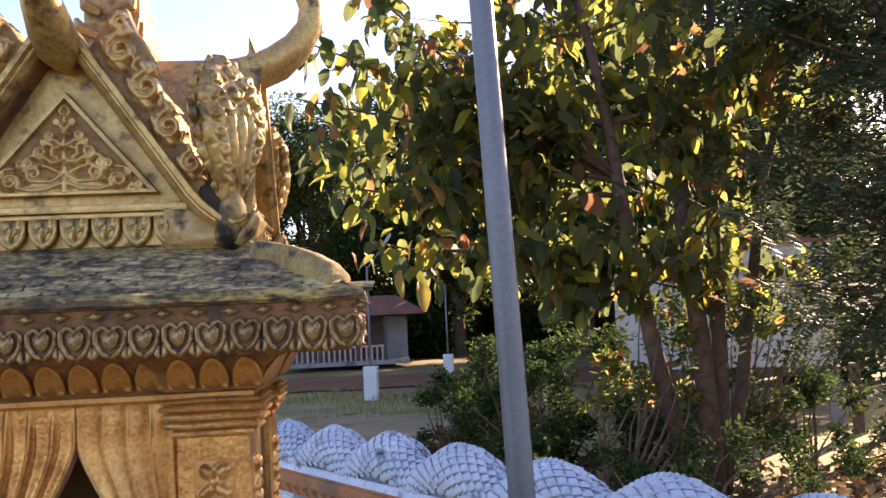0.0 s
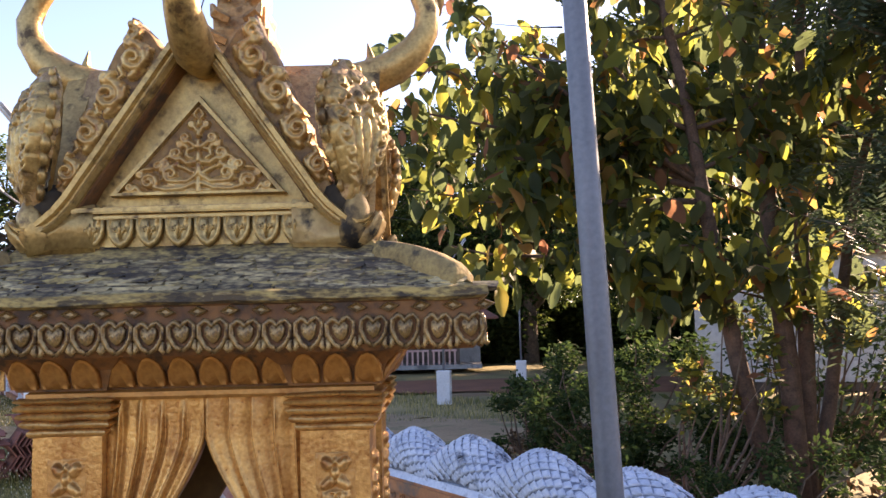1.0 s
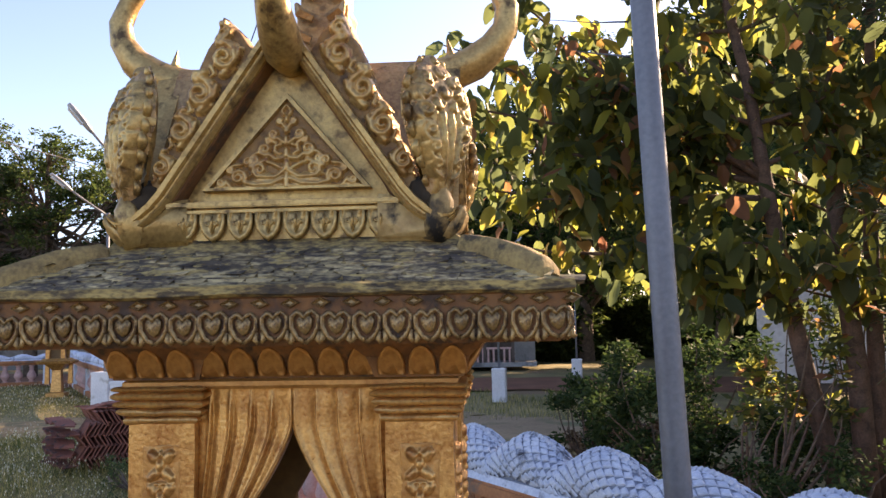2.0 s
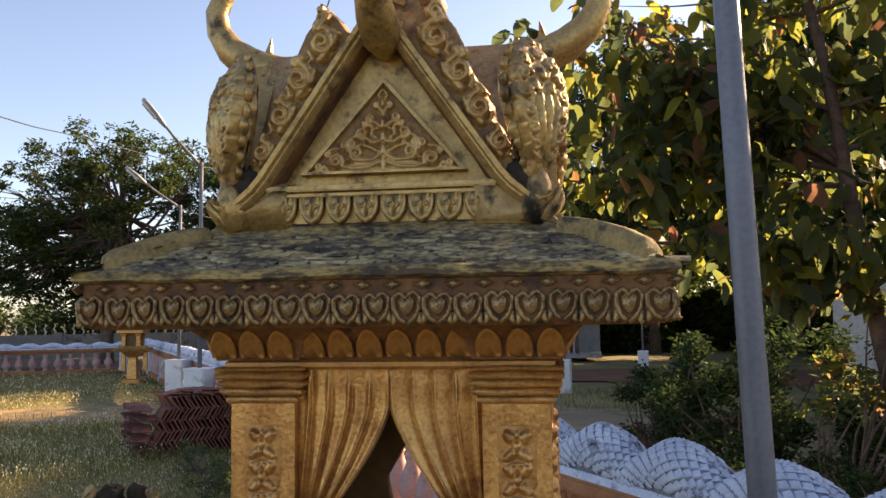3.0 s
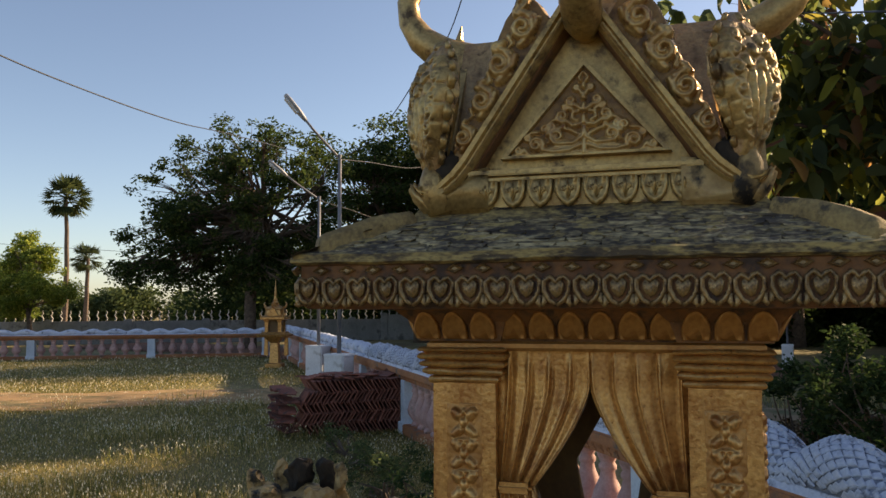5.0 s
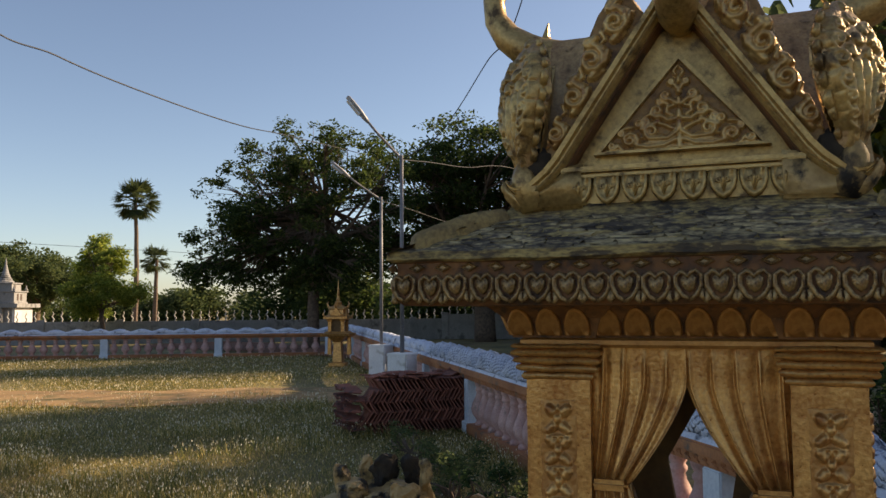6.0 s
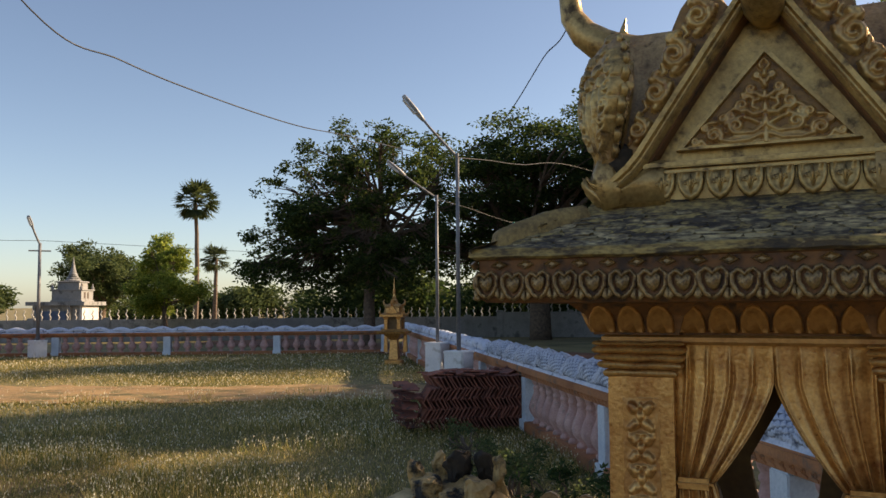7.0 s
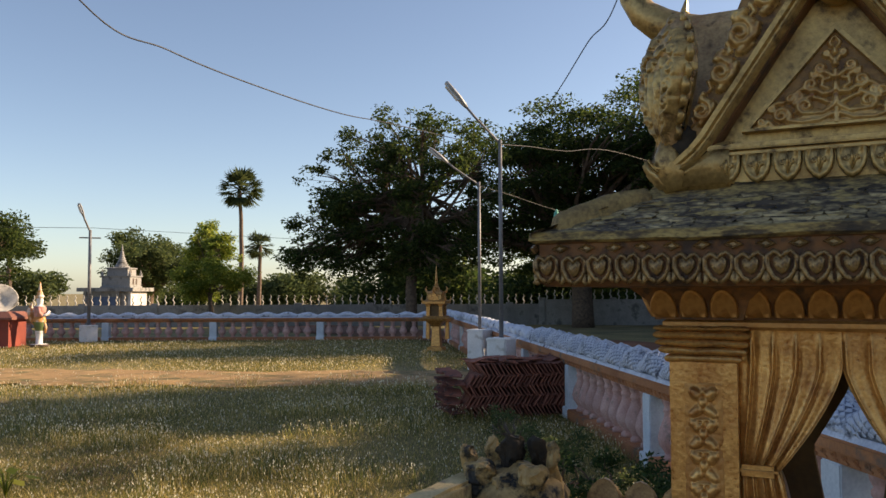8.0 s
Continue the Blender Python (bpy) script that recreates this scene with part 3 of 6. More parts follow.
    for k, half, off, top_half, top_off in ((0, EX, EY, 0.205, 0.150), (1, EY, EX, 0.150, 0.205), (2, EX, EY, 0.205, 0.150), (3, EY, EX, 0.150, 0.205)):
        turn = Matrix.Rotation(k * math.pi / 2, 3, "Z")
        for r in range(9):
            q0, q1 = r / 9, (r + 1.25) / 9
            wid = half + (top_half - half) * q0
            x = -wid + 0.5 * 0.02 * (r % 2)
            while x < wid - 0.008:
                w = rnd.uniform(0.014, 0.042)
                lift = rnd.uniform(0.0003, 0.0016)
                o0 = len(V)
                for q, ww, up in ((q1, 1.0, 0.0), (q0 + 0.05, 1.0, lift), (q0 - 0.02, 0.82, lift), (q0 - 0.02, 0.8, lift - 0.004)):
                    y, z = -(off + (top_off - off) * q) + 0.001, 1.594 + 0.046 * min(q, 1.05) + up
                    for sgn in (-1, 1):
                        V.append(turn @ Vector((x + w / 2 + sgn * w * 0.5 * ww, y + rnd.uniform(-0.003, 0.003), z + rnd.uniform(-0.0007, 0.0007))))
                for a in (0, 2, 4):
                    F.append((o0 + a, o0 + a + 2, o0 + a + 3, o0 + a + 1))
                x += w + 0.001
    tagged(raw("roof_tiles", V, F, ROOF_TILE, house), kind="stuff")
    for sx in (-1, 1):
        for sy in (-1, 1):
            a, b = Vector((sx * 0.203, sy * 0.150, 1.634)), Vector((sx * 0.293, sy * 0.224, 1.600))
            side = Vector((b.y - a.y, a.x - b.x, 0)).normalized()
            loops = []
            for q in (0, 0.02, 0.06, 0.15, 0.3, 0.45, 0.6, 0.75, 0.86, 0.94, 0.985, 1.0):
                c = a.lerp(b, float(q))
                hgt = 0.0165 + 0.006 * math.sin(math.pi * q) - (0.008 if q > 0.99 else 0.003 if q > 0.95 else 0.0) - (0.008 if q < 0.01 else 0.002 if q < 0.03 else 0.0)
                wd = 0.012 + 0.004 * q
                loops.append([c + side * wd - Vector((0, 0, 0.02)), c + side * wd * 0.95 + Vector((0, 0, hgt * 0.5)), c + side * wd * 0.5 + Vector((0, 0, hgt)), c - side * wd * 0.5 + Vector((0, 0, hgt)), c - side * wd * 0.95 + Vector((0, 0, hgt * 0.5)), c - side * wd - Vector((0, 0, 0.02))])
            bm = rings(bmesh.new(), loops)
            bmesh.ops.recalc_face_normals(bm, faces=bm.faces)
            part("hip_ridge", rough_up(bm, 0.0022, 45), RIDGE, house, "lichened dull gold hip ridge", smooth=True)
    # upper block, two crossing ridged roofs
    part("upper_block", stack(bmesh.new(), [(1.64, 0.188, 0.13), (1.70, 0.185, 0.125)]), GOLD_WORN, house)
    bm = extrude(bmesh.new(), [(-0.14, 1.69), (0.14, 1.69), (0.012, 1.874), (-0.012, 1.874)], -0.112, 0.112)
    part("ridge_roof", rough_up(bm, 0.001, 30), GOLD_WORN, house)
    bm = turned(extrude(bmesh.new(), [(-0.118, 1.69), (0.118, 1.69), (0.06, 1.80), (0.03, 1.875), (0.016, 1.893), (-0.016, 1.893), (-0.03, 1.875), (-0.06, 1.80)], -0.172, 0.172), 1)
    part("ridge_roof", rough_up(bm, 0.001, 30), GOLD_WORN, house)
    for k, w, off in ((0, 1.0, 0.15), (1, 0.86, 0.186), (2, 1.0, 0.15), (3, 0.86, 0.186)):
        gable(k, w, off)
    # leaf finials on the corners, facing outwards
    for sx in (-1, 1):
        for sy in (-1, 1):
            finial(sx, sy)
    # spire over the crossing
    lev, z, w = [], 1.86, 0.052
    for i in range(11):
        lev += [(z, w, w), (z + 0.012, w * 1.05, w * 1.05), (z + 0.014, w * 0.86, w * 0.86), (z + 0.03, w * 0.86, w * 0.86)]
        z, w = z + 0.031, w * 0.86
    lev.append((z + 0.12, 0.002, 0.002))
    part("spire", rough_up(stack(bmesh.new(), lev, (0.022, 0)), 0.0015, 50), GOLD_WORN, house, "tiered spire with worn carving")
    bm = bmesh.new()
    for i in range(7):
        for s in (-1, 1):
            zz = 1.885 + 0.03 * i
            ww = 0.052 * 0.86 ** i
            tube(bm, [(0.022 + s * ww * 0.25, -ww - 0.004, zz), (0.022 + s * ww * 0.7, -ww - 0.008, zz + 0.008), (0.022 + s * ww * 0.8, -ww - 0.006, zz + 0.02)], [0.006, 0.008, 0.003], 5)
    part("spire_leaves", bm, GOLD_WORN, house)


def gable(k, w, off):
    """One carved gable: band of petals, tympanum, inlaid triangle, raking boards with scrolls, horn."""
    board = part("tympanum", turned(extrude(bmesh.new(), [(-0.126 * w, 1.69), (0.126 * w, 1.69), (0.016, 1.882), (-0.016, 1.882)], -off + 0.027, -off + 0.043), k), GOLD_PALE, house)
    bm = extrude(bmesh.new(), [(-0.127 * w, 1.652), (0.127 * w, 1.652), (0.130 * w, 1.688), (-0.130 * w, 1.688)], -off + 0.007, -off + 0.03)
    box(bm, (0, -off + 0.004, 1.6915), (0.268 * w, 0.018, 0.0065), 0.0015)
    box(bm, (0, -off + 0.003, 1.6835), (0.262 * w, 0.012, 0.004), 0.001)
    part("gable_band", turned(bm, k), GOLD_PALE, house)
    bm = bmesh.new()
    loops = []
    arch = [(-0.0152, 0.002), (0.0152, 0.002), (0.0150, -0.010), (0.0128, -0.019), (0.0075, -0.0265), (0, -0.031), (-0.0075, -0.0265), (-0.0128, -0.019), (-0.0150, -0.010)]
    for q, y in ((1.0, 0.0), (0.93, -0.0055), (0.78, -0.006), (0.72, -0.0035), (0.4, -0.005)):
        loops.append([(x * q, y, 0.002 + (z - 0.002) * (0.25 + 0.75 * q)) for x, z in arch])
    rings(bm, loops)
    for s in (-1, 1):
        m = spiral(s * 0.0048, -0.0095, 0.0034, 1.2, 1.2, s, [(0, -0.02)])
        tube(bm, [(x, -0.0055, z) for x, z in m], [0.0013] * len(m), 4)
    tube(bm, [(0, -0.005, -0.001), (0, -0.007, -0.008), (0, -0.005, -0.022)], [0.0012, 0.002, 0.0008], 4)
    n, first = round(8 * w), None
    for i in range(n):
        x = (-0.128 + (i + 0.5) * 0.256 / n) * w
        if first is None:
            o = first = part("band_petal", bm, GOLD_PALE, house, smooth=True)
        else:
            o = link("band_petal", first.data, None, house)
        o.matrix_local = pose(0, 0, 0, 0, 0, 90 * k) @ pose(x, -off + 0.003, 1.680)
    # inlaid triangle: frame and scrolled relief
    A, B, C = (-0.098 * w, 1.7095), (0.100 * w, 1.7095), (0.003, 1.823)
    g = (0.002, 1.744)
    ins = lambda p, q: (g[0] + (p[0] - g[0]) * q, g[1] + (p[1] - g[1]) * q)
    bm = bmesh.new()
    y0 = -off + 0.024
    rings(bm, [[(x, y0, z) for x, z in (A, B, C)], [(x, y0 - 0.013, z) for x, z in (ins(A, 0.985), ins(B, 0.985), ins(C, 0.985))], [(x, y0 - 0.013, z) for x, z in (ins(A, 0.9), ins(B, 0.9), ins(C, 0.9))], [(x, y0 - 0.005, z) for x, z in (ins(A, 0.87), ins(B, 0.87), ins(C, 0.87))]])
    bmesh.ops.recalc_face_normals(bm, faces=bm.faces)
    frame_ob = part("triangle_frame", turned(bm, k), GOLD_PALE, house)
    bm = extrude(bmesh.new(), [ins(A, 0.875), ins(B, 0.875), ins(C, 0.875)], y0 - 0.007, y0 - 0.004)
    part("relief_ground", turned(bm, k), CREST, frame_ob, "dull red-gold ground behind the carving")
    strokes = []

    def line(pts, r=0.0022):
        strokes.append(([(0.002 + x * w * 1.08, 1.7125 + (z - 1.7125) * 1.04) for x, z in pts], 1.6 * r, 1.0 * r, min(0.0070, 3.0 * r)))

    for s in (-1, 1):
        line([(s * a, b) for a, b in spiral(0.052, 1.7245, 0.009, 1.5, -2.4, -1, [(0.004, 1.722), (0.016, 1.7165), (0.034, 1.7155)])], 0.0024)
        line([(s * a, b) for a, b in spiral(0.029, 1.7325, 0.0085, 1.4, -1.9, 1, [(0.002, 1.731), (0.012, 1.724)])], 0.0023)
        line([(s * a, b) for a, b in spiral(0.042, 1.7415, 0.0065, 1.3, -2.0, -1, [(0.022, 1.743)])], 0.0021)
        line([(s * a, b) for a, b in spiral(0.023, 1.755, 0.0075, 1.4, -2.2, 1, [(0.004, 1.745), (0.012, 1.744)])], 0.0022)
        line([(s * a, b) for a, b in spiral(0.0135, 1.772, 0.006, 1.3, -2.2, 1, [(0.003, 1.762)])], 0.0021)
        line([(s * a, b) for a, b in spiral(0.007, 1.787, 0.004, 1.2, -2.2, 1, [(0.001, 1.778)])], 0.0018)
        line([(s * a, b) for a, b in spiral(0.071, 1.7195, 0.0055, 1.2, 3.0, 1, [(0.060, 1.7135)])], 0.002)
        line([(s * 0.004, 1.7145), (s * 0.03, 1.7125), (s * 0.055, 1.7125), (s * 0.078, 1.7135)], 0.0018)
        line([(s * 0.0, 1.7185), (s * 0.018, 1.7275), (s * 0.04, 1.7265)], 0.0015)
        line([(s * a, b) for a, b in spiral(0.0345, 1.7445, 0.005, 1.2, 0.5, -1, [(0.026, 1.752), (0.032, 1.7515)])], 0.002)
        line([(s * a, b) for a, b in spiral(0.0185, 1.7655, 0.0042, 1.2, 0.5, -1, [(0.012, 1.7615)])], 0.0018)
        line([(s * a, b) for a, b in spiral(0.0605, 1.7325, 0.004, 1.2, 0.4, -1, [(0.05, 1.7385), (0.057, 1.738)])], 0.0018)
        line([(s * 0.006, 1.734), (s * 0.016, 1.7395), (s * 0.025, 1.7415), (s * 0.036, 1.7365)], 0.0018)
        line([(s * 0.010, 1.7185), (s * 0.026, 1.7205), (s * 0.041, 1.7195)], 0.0018)
        line([(s * 0.003, 1.794), (s * 0.005, 1.798), (s * 0.001, 1.804)], 0.0015)
        line([(s * 0.008, 1.7495), (s * 0.013, 1.7525), (s * 0.012, 1.7585), (s * 0.006, 1.7595)], 0.0019)
    for z, r in ((1.737, 0.0055), (1.7505, 0.005), (1.764, 0.0045), (1.777, 0.0038), (1.789, 0.003)):
        line([(0, z - r * 0.6), (0, z), (0, z + r * 0.8)], r * 0.6)
    line([(0, 1.7125), (0, 1.72), (0, 1.7265)], 0.003)
    bm = carving([ins(A, 0.9), ins(B, 0.9), ins(C, 0.9)], strokes, 0.0011, y0 - 0.007, 0.004, 0.0004, 0.002)
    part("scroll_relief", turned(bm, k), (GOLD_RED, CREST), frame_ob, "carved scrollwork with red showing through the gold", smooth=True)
    # raking boards, sweeping out at the foot
    for s in (-1, 1):
        low, top = Vector((s * 0.131 * w, 0, 1.695)), Vector((s * 0.004, 0, 1.880))
        foot = [Vector((s * (x * w if k in (0, 2) else min(x * w, 0.151)), 0, z)) for x, z in ((0.200, 1.680), (0.197, 1.673), (0.191, 1.667), (0.181, 1.664), (0.168, 1.665), (0.154, 1.673), (0.142, 1.683))]
        path = foot + [low.lerp(top, q) for q in np.linspace(0.02, 1, 10)]
        out = Vector((s * 0.81, 0, 0.58))
        prof = [(-0.002, 0.022), (-0.002, -0.004), (0.0015, -0.009), (0.005, -0.006), (0.007, -0.006), (0.009, -0.012), (0.0145, -0.0125), (0.016, -0.006), (0.016, 0.022)]
        loops = []
        for i, p in enumerate(path):
            d = (path[min(i + 1, len(path) - 1)] - path[max(i - 1, 0)]).normalized()
            side = Vector((s * d.z, 0, -s * d.x)) if i < 9 else out
            thin = 0.15 + 0.85 * min(1.0, i / 5)
            loops.append([p + side * u * thin + Vector((0, -off + v, 0)) for u, v in prof])
        bm = rings(bmesh.new(), loops)
        bmesh.ops.recalc_face_normals(bm, faces=bm.faces)
        rake = part("raking_board", turned(bm, k), GOLD_PALE, house)
        if k in (1, 3):
            continue
        # inner return of the board, down to the sunken field, its shade painted brown
        bm = bmesh.new()
        inner = [low.lerp(top, q) + out * -0.0005 for q in np.linspace(-0.02, 0.98, 12)]
        rings(bm, [[p + out * u + Vector((0, -off + v, 0)) for u, v in ((0.0, -0.002), (0.0, 0.03), (-0.004, 0.03), (-0.003, 0.004))] for p in inner])
        bmesh.ops.recalc_face_normals(bm, faces=bm.faces)
        part("rake_return", turned(rough_up(bm, 0.0006, 60), k), UNDERCOAT_AND_SHADE, rake, "inner edge of the raking board, browned for the shade in it")
        # crest: scrolls carved on a plate that ends in a pointed tip
        rnd = random.Random(5 + k + s)
        poly = [(0.158, 1.704), (0.149, 1.728), (0.1345, 1.758), (0.131, 1.781), (0.1165, 1.803), (0.108, 1.828), (0.098, 1.853), (0.0885, 1.875), (0.080, 1.886), (0.0695, 1.914), (0.0465, 1.892), (0.030, 1.866), (0.139, 1.690)]
        cuts = []
        for cx, cz, r in ((0.1385, 1.7365, 0.0125), (0.1165, 1.7785, 0.0155), (0.0935, 1.820, 0.0165), (0.0665, 1.862, 0.0165), (0.0665, 1.8905, 0.0085)):
            jit = lambda q: rnd.uniform(-q, q)
            cuts.append((spiral(cx + jit(0.0008), cz + jit(0.0008), r * 0.95, 1.55, 1.9 + jit(0.2), 1, [(cx - 0.2 * r, cz + 1.5 * r), (cx + 0.1 * r, cz + 1.15 * r)]), r * 0.33, r * 0.24, 0.0095))
            cuts.append((spiral(cx + 0.15 * r, cz + 1.28 * r, r * 0.42, 1.1, -2.4, 1, [(cx - 0.75 * r, cz + 0.75 * r)]), r * 0.30, r * 0.24, 0.0085))
            cuts.append(([(cx - 1.15 * r, cz + 0.55 * r), (cx - 0.95 * r, cz - 0.1 * r), (cx - 0.35 * r, cz - 0.75 * r), (cx + 0.1 * r, cz - 1.2 * r)], r * 0.22, r * 0.32, 0.0080))
            cuts.append(([(cx - 0.75 * r, cz - 0.75 * r), (cx - 0.2 * r, cz - 1.35 * r)], r * 0.2, r * 0.1, 0.0042))
            cuts.append(([(cx + 0.95 * r, cz - 0.5 * r), (cx + 0.7 * r, cz - 1.1 * r), (cx + 1.0 * r, cz - 1.35 * r)], r * 0.2, r * 0.1, 0.0042))
        flip = lambda pts: [(s * x * w, z) for x, z in pts]
        bm = carving(flip(poly), [(flip(p), r0, r1, t) for p, r0, r1, t in cuts], 0.0014, -off + 0.001, 0.02, 0.0006)
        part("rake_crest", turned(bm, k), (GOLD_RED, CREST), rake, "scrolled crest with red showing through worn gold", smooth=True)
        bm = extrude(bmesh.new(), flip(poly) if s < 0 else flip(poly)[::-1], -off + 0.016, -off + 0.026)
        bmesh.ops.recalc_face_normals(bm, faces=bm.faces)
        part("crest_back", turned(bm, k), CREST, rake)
    # the horn on the ridge end
    prof = [(off - 0.05, 1.866, 0.016), (off - 0.02, 1.866, 0.02), (off + 0.005, 1.868, 0.0235), (off + 0.03, 1.879, 0.0235), (off + 0.055, 1.899, 0.02), (off + 0.072, 1.925, 0.017), (off + 0.075, 1.952, 0.0155), (off + 0.064, 1.978, 0.014), (off + 0.048, 2.0, 0.012), (off + 0.034, 2.03, 0.010), (off + 0.028, 2.07, 0.007), (off + 0.034, 2.11, 0.003)]
    lift, aside = (0.013, 0.0) if k in (1, 3) else (-0.003, 0.005)
    bm = tube(bmesh.new(), [(aside, -a, z + lift) for a, z, r in prof], [r for a, z, r in prof], 12, 1.0, (1, 0, 0))
    horn = part("horn", turned(rough_up(bm, 0.001, 40), k), GOLD_PALE, house, "curved horn on the ridge end", smooth=True)
    bm = bmesh.new()
    tube(bm, [(0, -off + 0.01, 1.885), (0, -off + 0.0, 1.905), (0, -off + 0.004, 1.925)], [0.009, 0.006, 0.001], 6)
    part("horn_spur", turned(bm, k), GOLD_PALE, horn)


def finial(sx, sy):
    """A corner leaf: a bowl at the foot, a tall leaf facing the diagonal with fanned ribs and a rim of curls."""
    base = pose(sx * 0.167, sy * 0.136, 0, 0, 0, {(-1, -1): -45, (1, -1): 45, (1, 1): 135, (-1, 1): 225}[(sx, sy)])
    soot = sx > 0
    # the block that the raking boards sweep into
    outline = [(0.105, 1.646), (0.186, 1.645), (0.197, 1.655), (0.206, 1.668), (0.209, 1.681), (0.204, 1.688), (0.198, 1.683), (0.191, 1.673), (0.182, 1.667), (0.168, 1.668), (0.154, 1.676), (0.128, 1.697), (0.105, 1.70)]
    bm = extrude(bmesh.new(), [(sx * x, z) for x, z in (outline if sx < 0 else outline[::-1])], sy * 0.1535, sy * 0.095)
    bmesh.ops.recalc_face_normals(bm, faces=bm.faces)
    bmesh.ops.bevel(bm, geom=list(bm.edges), offset=0.004, segments=2, affect="EDGES")
    part("corner_block", rough_up(bm, 0.0012, 50), SOOTED if soot else GOLD_PALE, house, "soot-blackened gold corner block" if soot else "", smooth=True)
    # A black lump fills the hollow: cavity shade and soot put into its colour.
    bm = lathe(bmesh.new(), [(0.004, -0.024), (0.017, -0.016), (0.022, 0.0), (0.018, 0.015), (0.004, 0.024)], 12)
    bmesh.ops.subdivide_edges(bm, edges=bm.edges, cuts=1, use_grid_fill=True)
    o = part("hollow", rough_up(bm, 0.005, 60), SOOT_AND_SHADE, house, "black lump for the soot and shade in the hollow", smooth=True)
    o.matrix_local = pose(sx * 0.161, sy * 0.138, 1.697)

    def width(q):
        return 0.012 + 0.031 * math.sin(math.pi / 2 * min(1.0, q / 0.62)) ** 1.4 if q < 0.62 else 0.043 * max(0.06, 1 - ((q - 0.62) / 0.385) ** 2.3)

    # hood: ribs fanning up from the foot, a band of curls round them and small heads on top
    z0, tall = 1.690, 0.170
    side = [(width(q), z0 + tall * q) for q in np.linspace(0, 1, 24)]
    poly = side + [(-x, z) for x, z in side[::-1]]
    rnd = random.Random(7 + sx + 3 * sy)
    cuts = []
    for u in (-0.72, -0.26, 0.22, 0.68):
        cuts.append(([(0.011 * u, z0 + 0.004), (0.017 * u, z0 + 0.035), (0.024 * u, z0 + 0.065), (0.029 * u, z0 + 0.088 - 0.008 * abs(u)), (0.026 * u, z0 + 0.094)], 0.0028, 0.0050, 0.0055))
    for q2 in (-1, 1):
        for q, r in ((0.22, 0.0075), (0.33, 0.0085), (0.45, 0.0095), (0.57, 0.010), (0.69, 0.0095), (0.80, 0.0085)):
            cx, cz = q2 * (width(q) - r * 1.3), z0 + tall * q
            turn = spiral(0, 0, r, 1.35, rnd.uniform(-1.2, -0.7), 1, [(-0.9 * r, -1.9 * r), (0.1 * r, -1.35 * r)])
            cuts.append(([(cx + q2 * x, cz + z) for x, z in turn], r * 0.44, r * 0.36, 0.0078))
    for x, q, r in ((-0.013, 0.63, 0.0085), (0.013, 0.62, 0.0085), (0.0, 0.72, 0.0095), (-0.016, 0.80, 0.008), (0.016, 0.79, 0.008), (0.0, 0.87, 0.0085), (0.001, 0.96, 0.006)):
        cz = z0 + tall * q
        cuts.append(([(x, cz - 0.002), (x * 1.05, cz + 0.002)], r * 0.7, r * 0.55, 0.0062))
        cuts.append((spiral(x, cz, r, 0.8, rnd.uniform(-0.4, 0.4), rnd.choice((-1, 1))), r * 0.36, r * 0.24, 0.0055))
    def hood(bm, way):
        for v in bm.verts:
            q = (v.co.z - z0) / tall
            u = v.co.x / 0.048
            full = math.sin(math.pi * max(0.0, min(1.0, 0.06 + 0.9 * q)))
            v.co.y = v.co.y * (0.4 + 0.6 * full) + 0.010 * max(0.0, q) + way * (0.003 + 0.009 * full) * -max(0.0, 1 - u * u) - 0.010 * (1 - max(0.0, q)) ** 2 - 0.012 * math.sin(math.pi * min(1, max(0, q)) * 0.9) - 0.008 * max(0, q - 0.5)
        return bm

    leaf = part("finial_leaf", rough_up(hood(carving(poly, cuts, 0.0014, -0.010, 0.017, 0.0010, 0.006, False), 1), 0.0016, 60), (GOLD_PALE, GOLD_WORN), house, "carved corner hood with fanned ribs and curled rim", smooth=True)
    leaf.matrix_local = base
    bm = hood(carving([(0.97 * x, z) for x, z in poly], [], 0.003, -0.008, 0.008, 0.0008, 0.006, False), 0.5)
    for v in bm.verts:
        q = max(0.0, (v.co.z - z0) / tall)
        spine = 0.010 * q - 0.010 * (1 - q) ** 2 - 0.012 * math.sin(math.pi * min(1, q) * 0.9) - 0.008 * max(0, q - 0.5)
        v.co.y = 2 * spine - v.co.y
    bmesh.ops.reverse_faces(bm, faces=bm.faces)
    part("hood_back", bm, GOLD_PALE, leaf, smooth=True)
    # curled leaf tips standing out along the rim
    bm = bmesh.new()
    for q2 in (-1, 1):
        for q in np.linspace(0.14, 0.95, 9):
            q = float(q) + rnd.uniform(-0.015, 0.015)
            full = math.sin(math.pi * (0.06 + 0.9 * q))
            y = 0.010 * q - 0.010 * (1 - q) ** 2 - 0.012 * math.sin(math.pi * q * 0.9) - 0.008 * max(0, q - 0.5) - 0.004 * full
            r = 0.0058 * (0.7 + 0.5 * full) * rnd.uniform(0.85, 1.15)
            c = Vector((q2 * (width(q) - 0.35 * r), y, z0 + tall * q))
            pts = [c + Vector((-q2 * r * 1.1, 0, -r * 1.3)), c + Vector((q2 * r * 0.1, -r * 0.25, -r * 0.9)), c + Vector((q2 * r * 0.75, -r * 0.35, -r * 0.1)), c + Vector((q2 * r * 0.55, -r * 0.45, r * 0.7)), c + Vector((-q2 * r * 0.15, -r * 0.5, r * 0.75))]
            tube(bm, pts, [r * 0.55, r * 0.75, r * 0.8, r * 0.65, r * 0.35], 7)
    part("curled_rim", rough_up(bm, 0.0012, 90), GOLD_PALE, leaf, smooth=True)
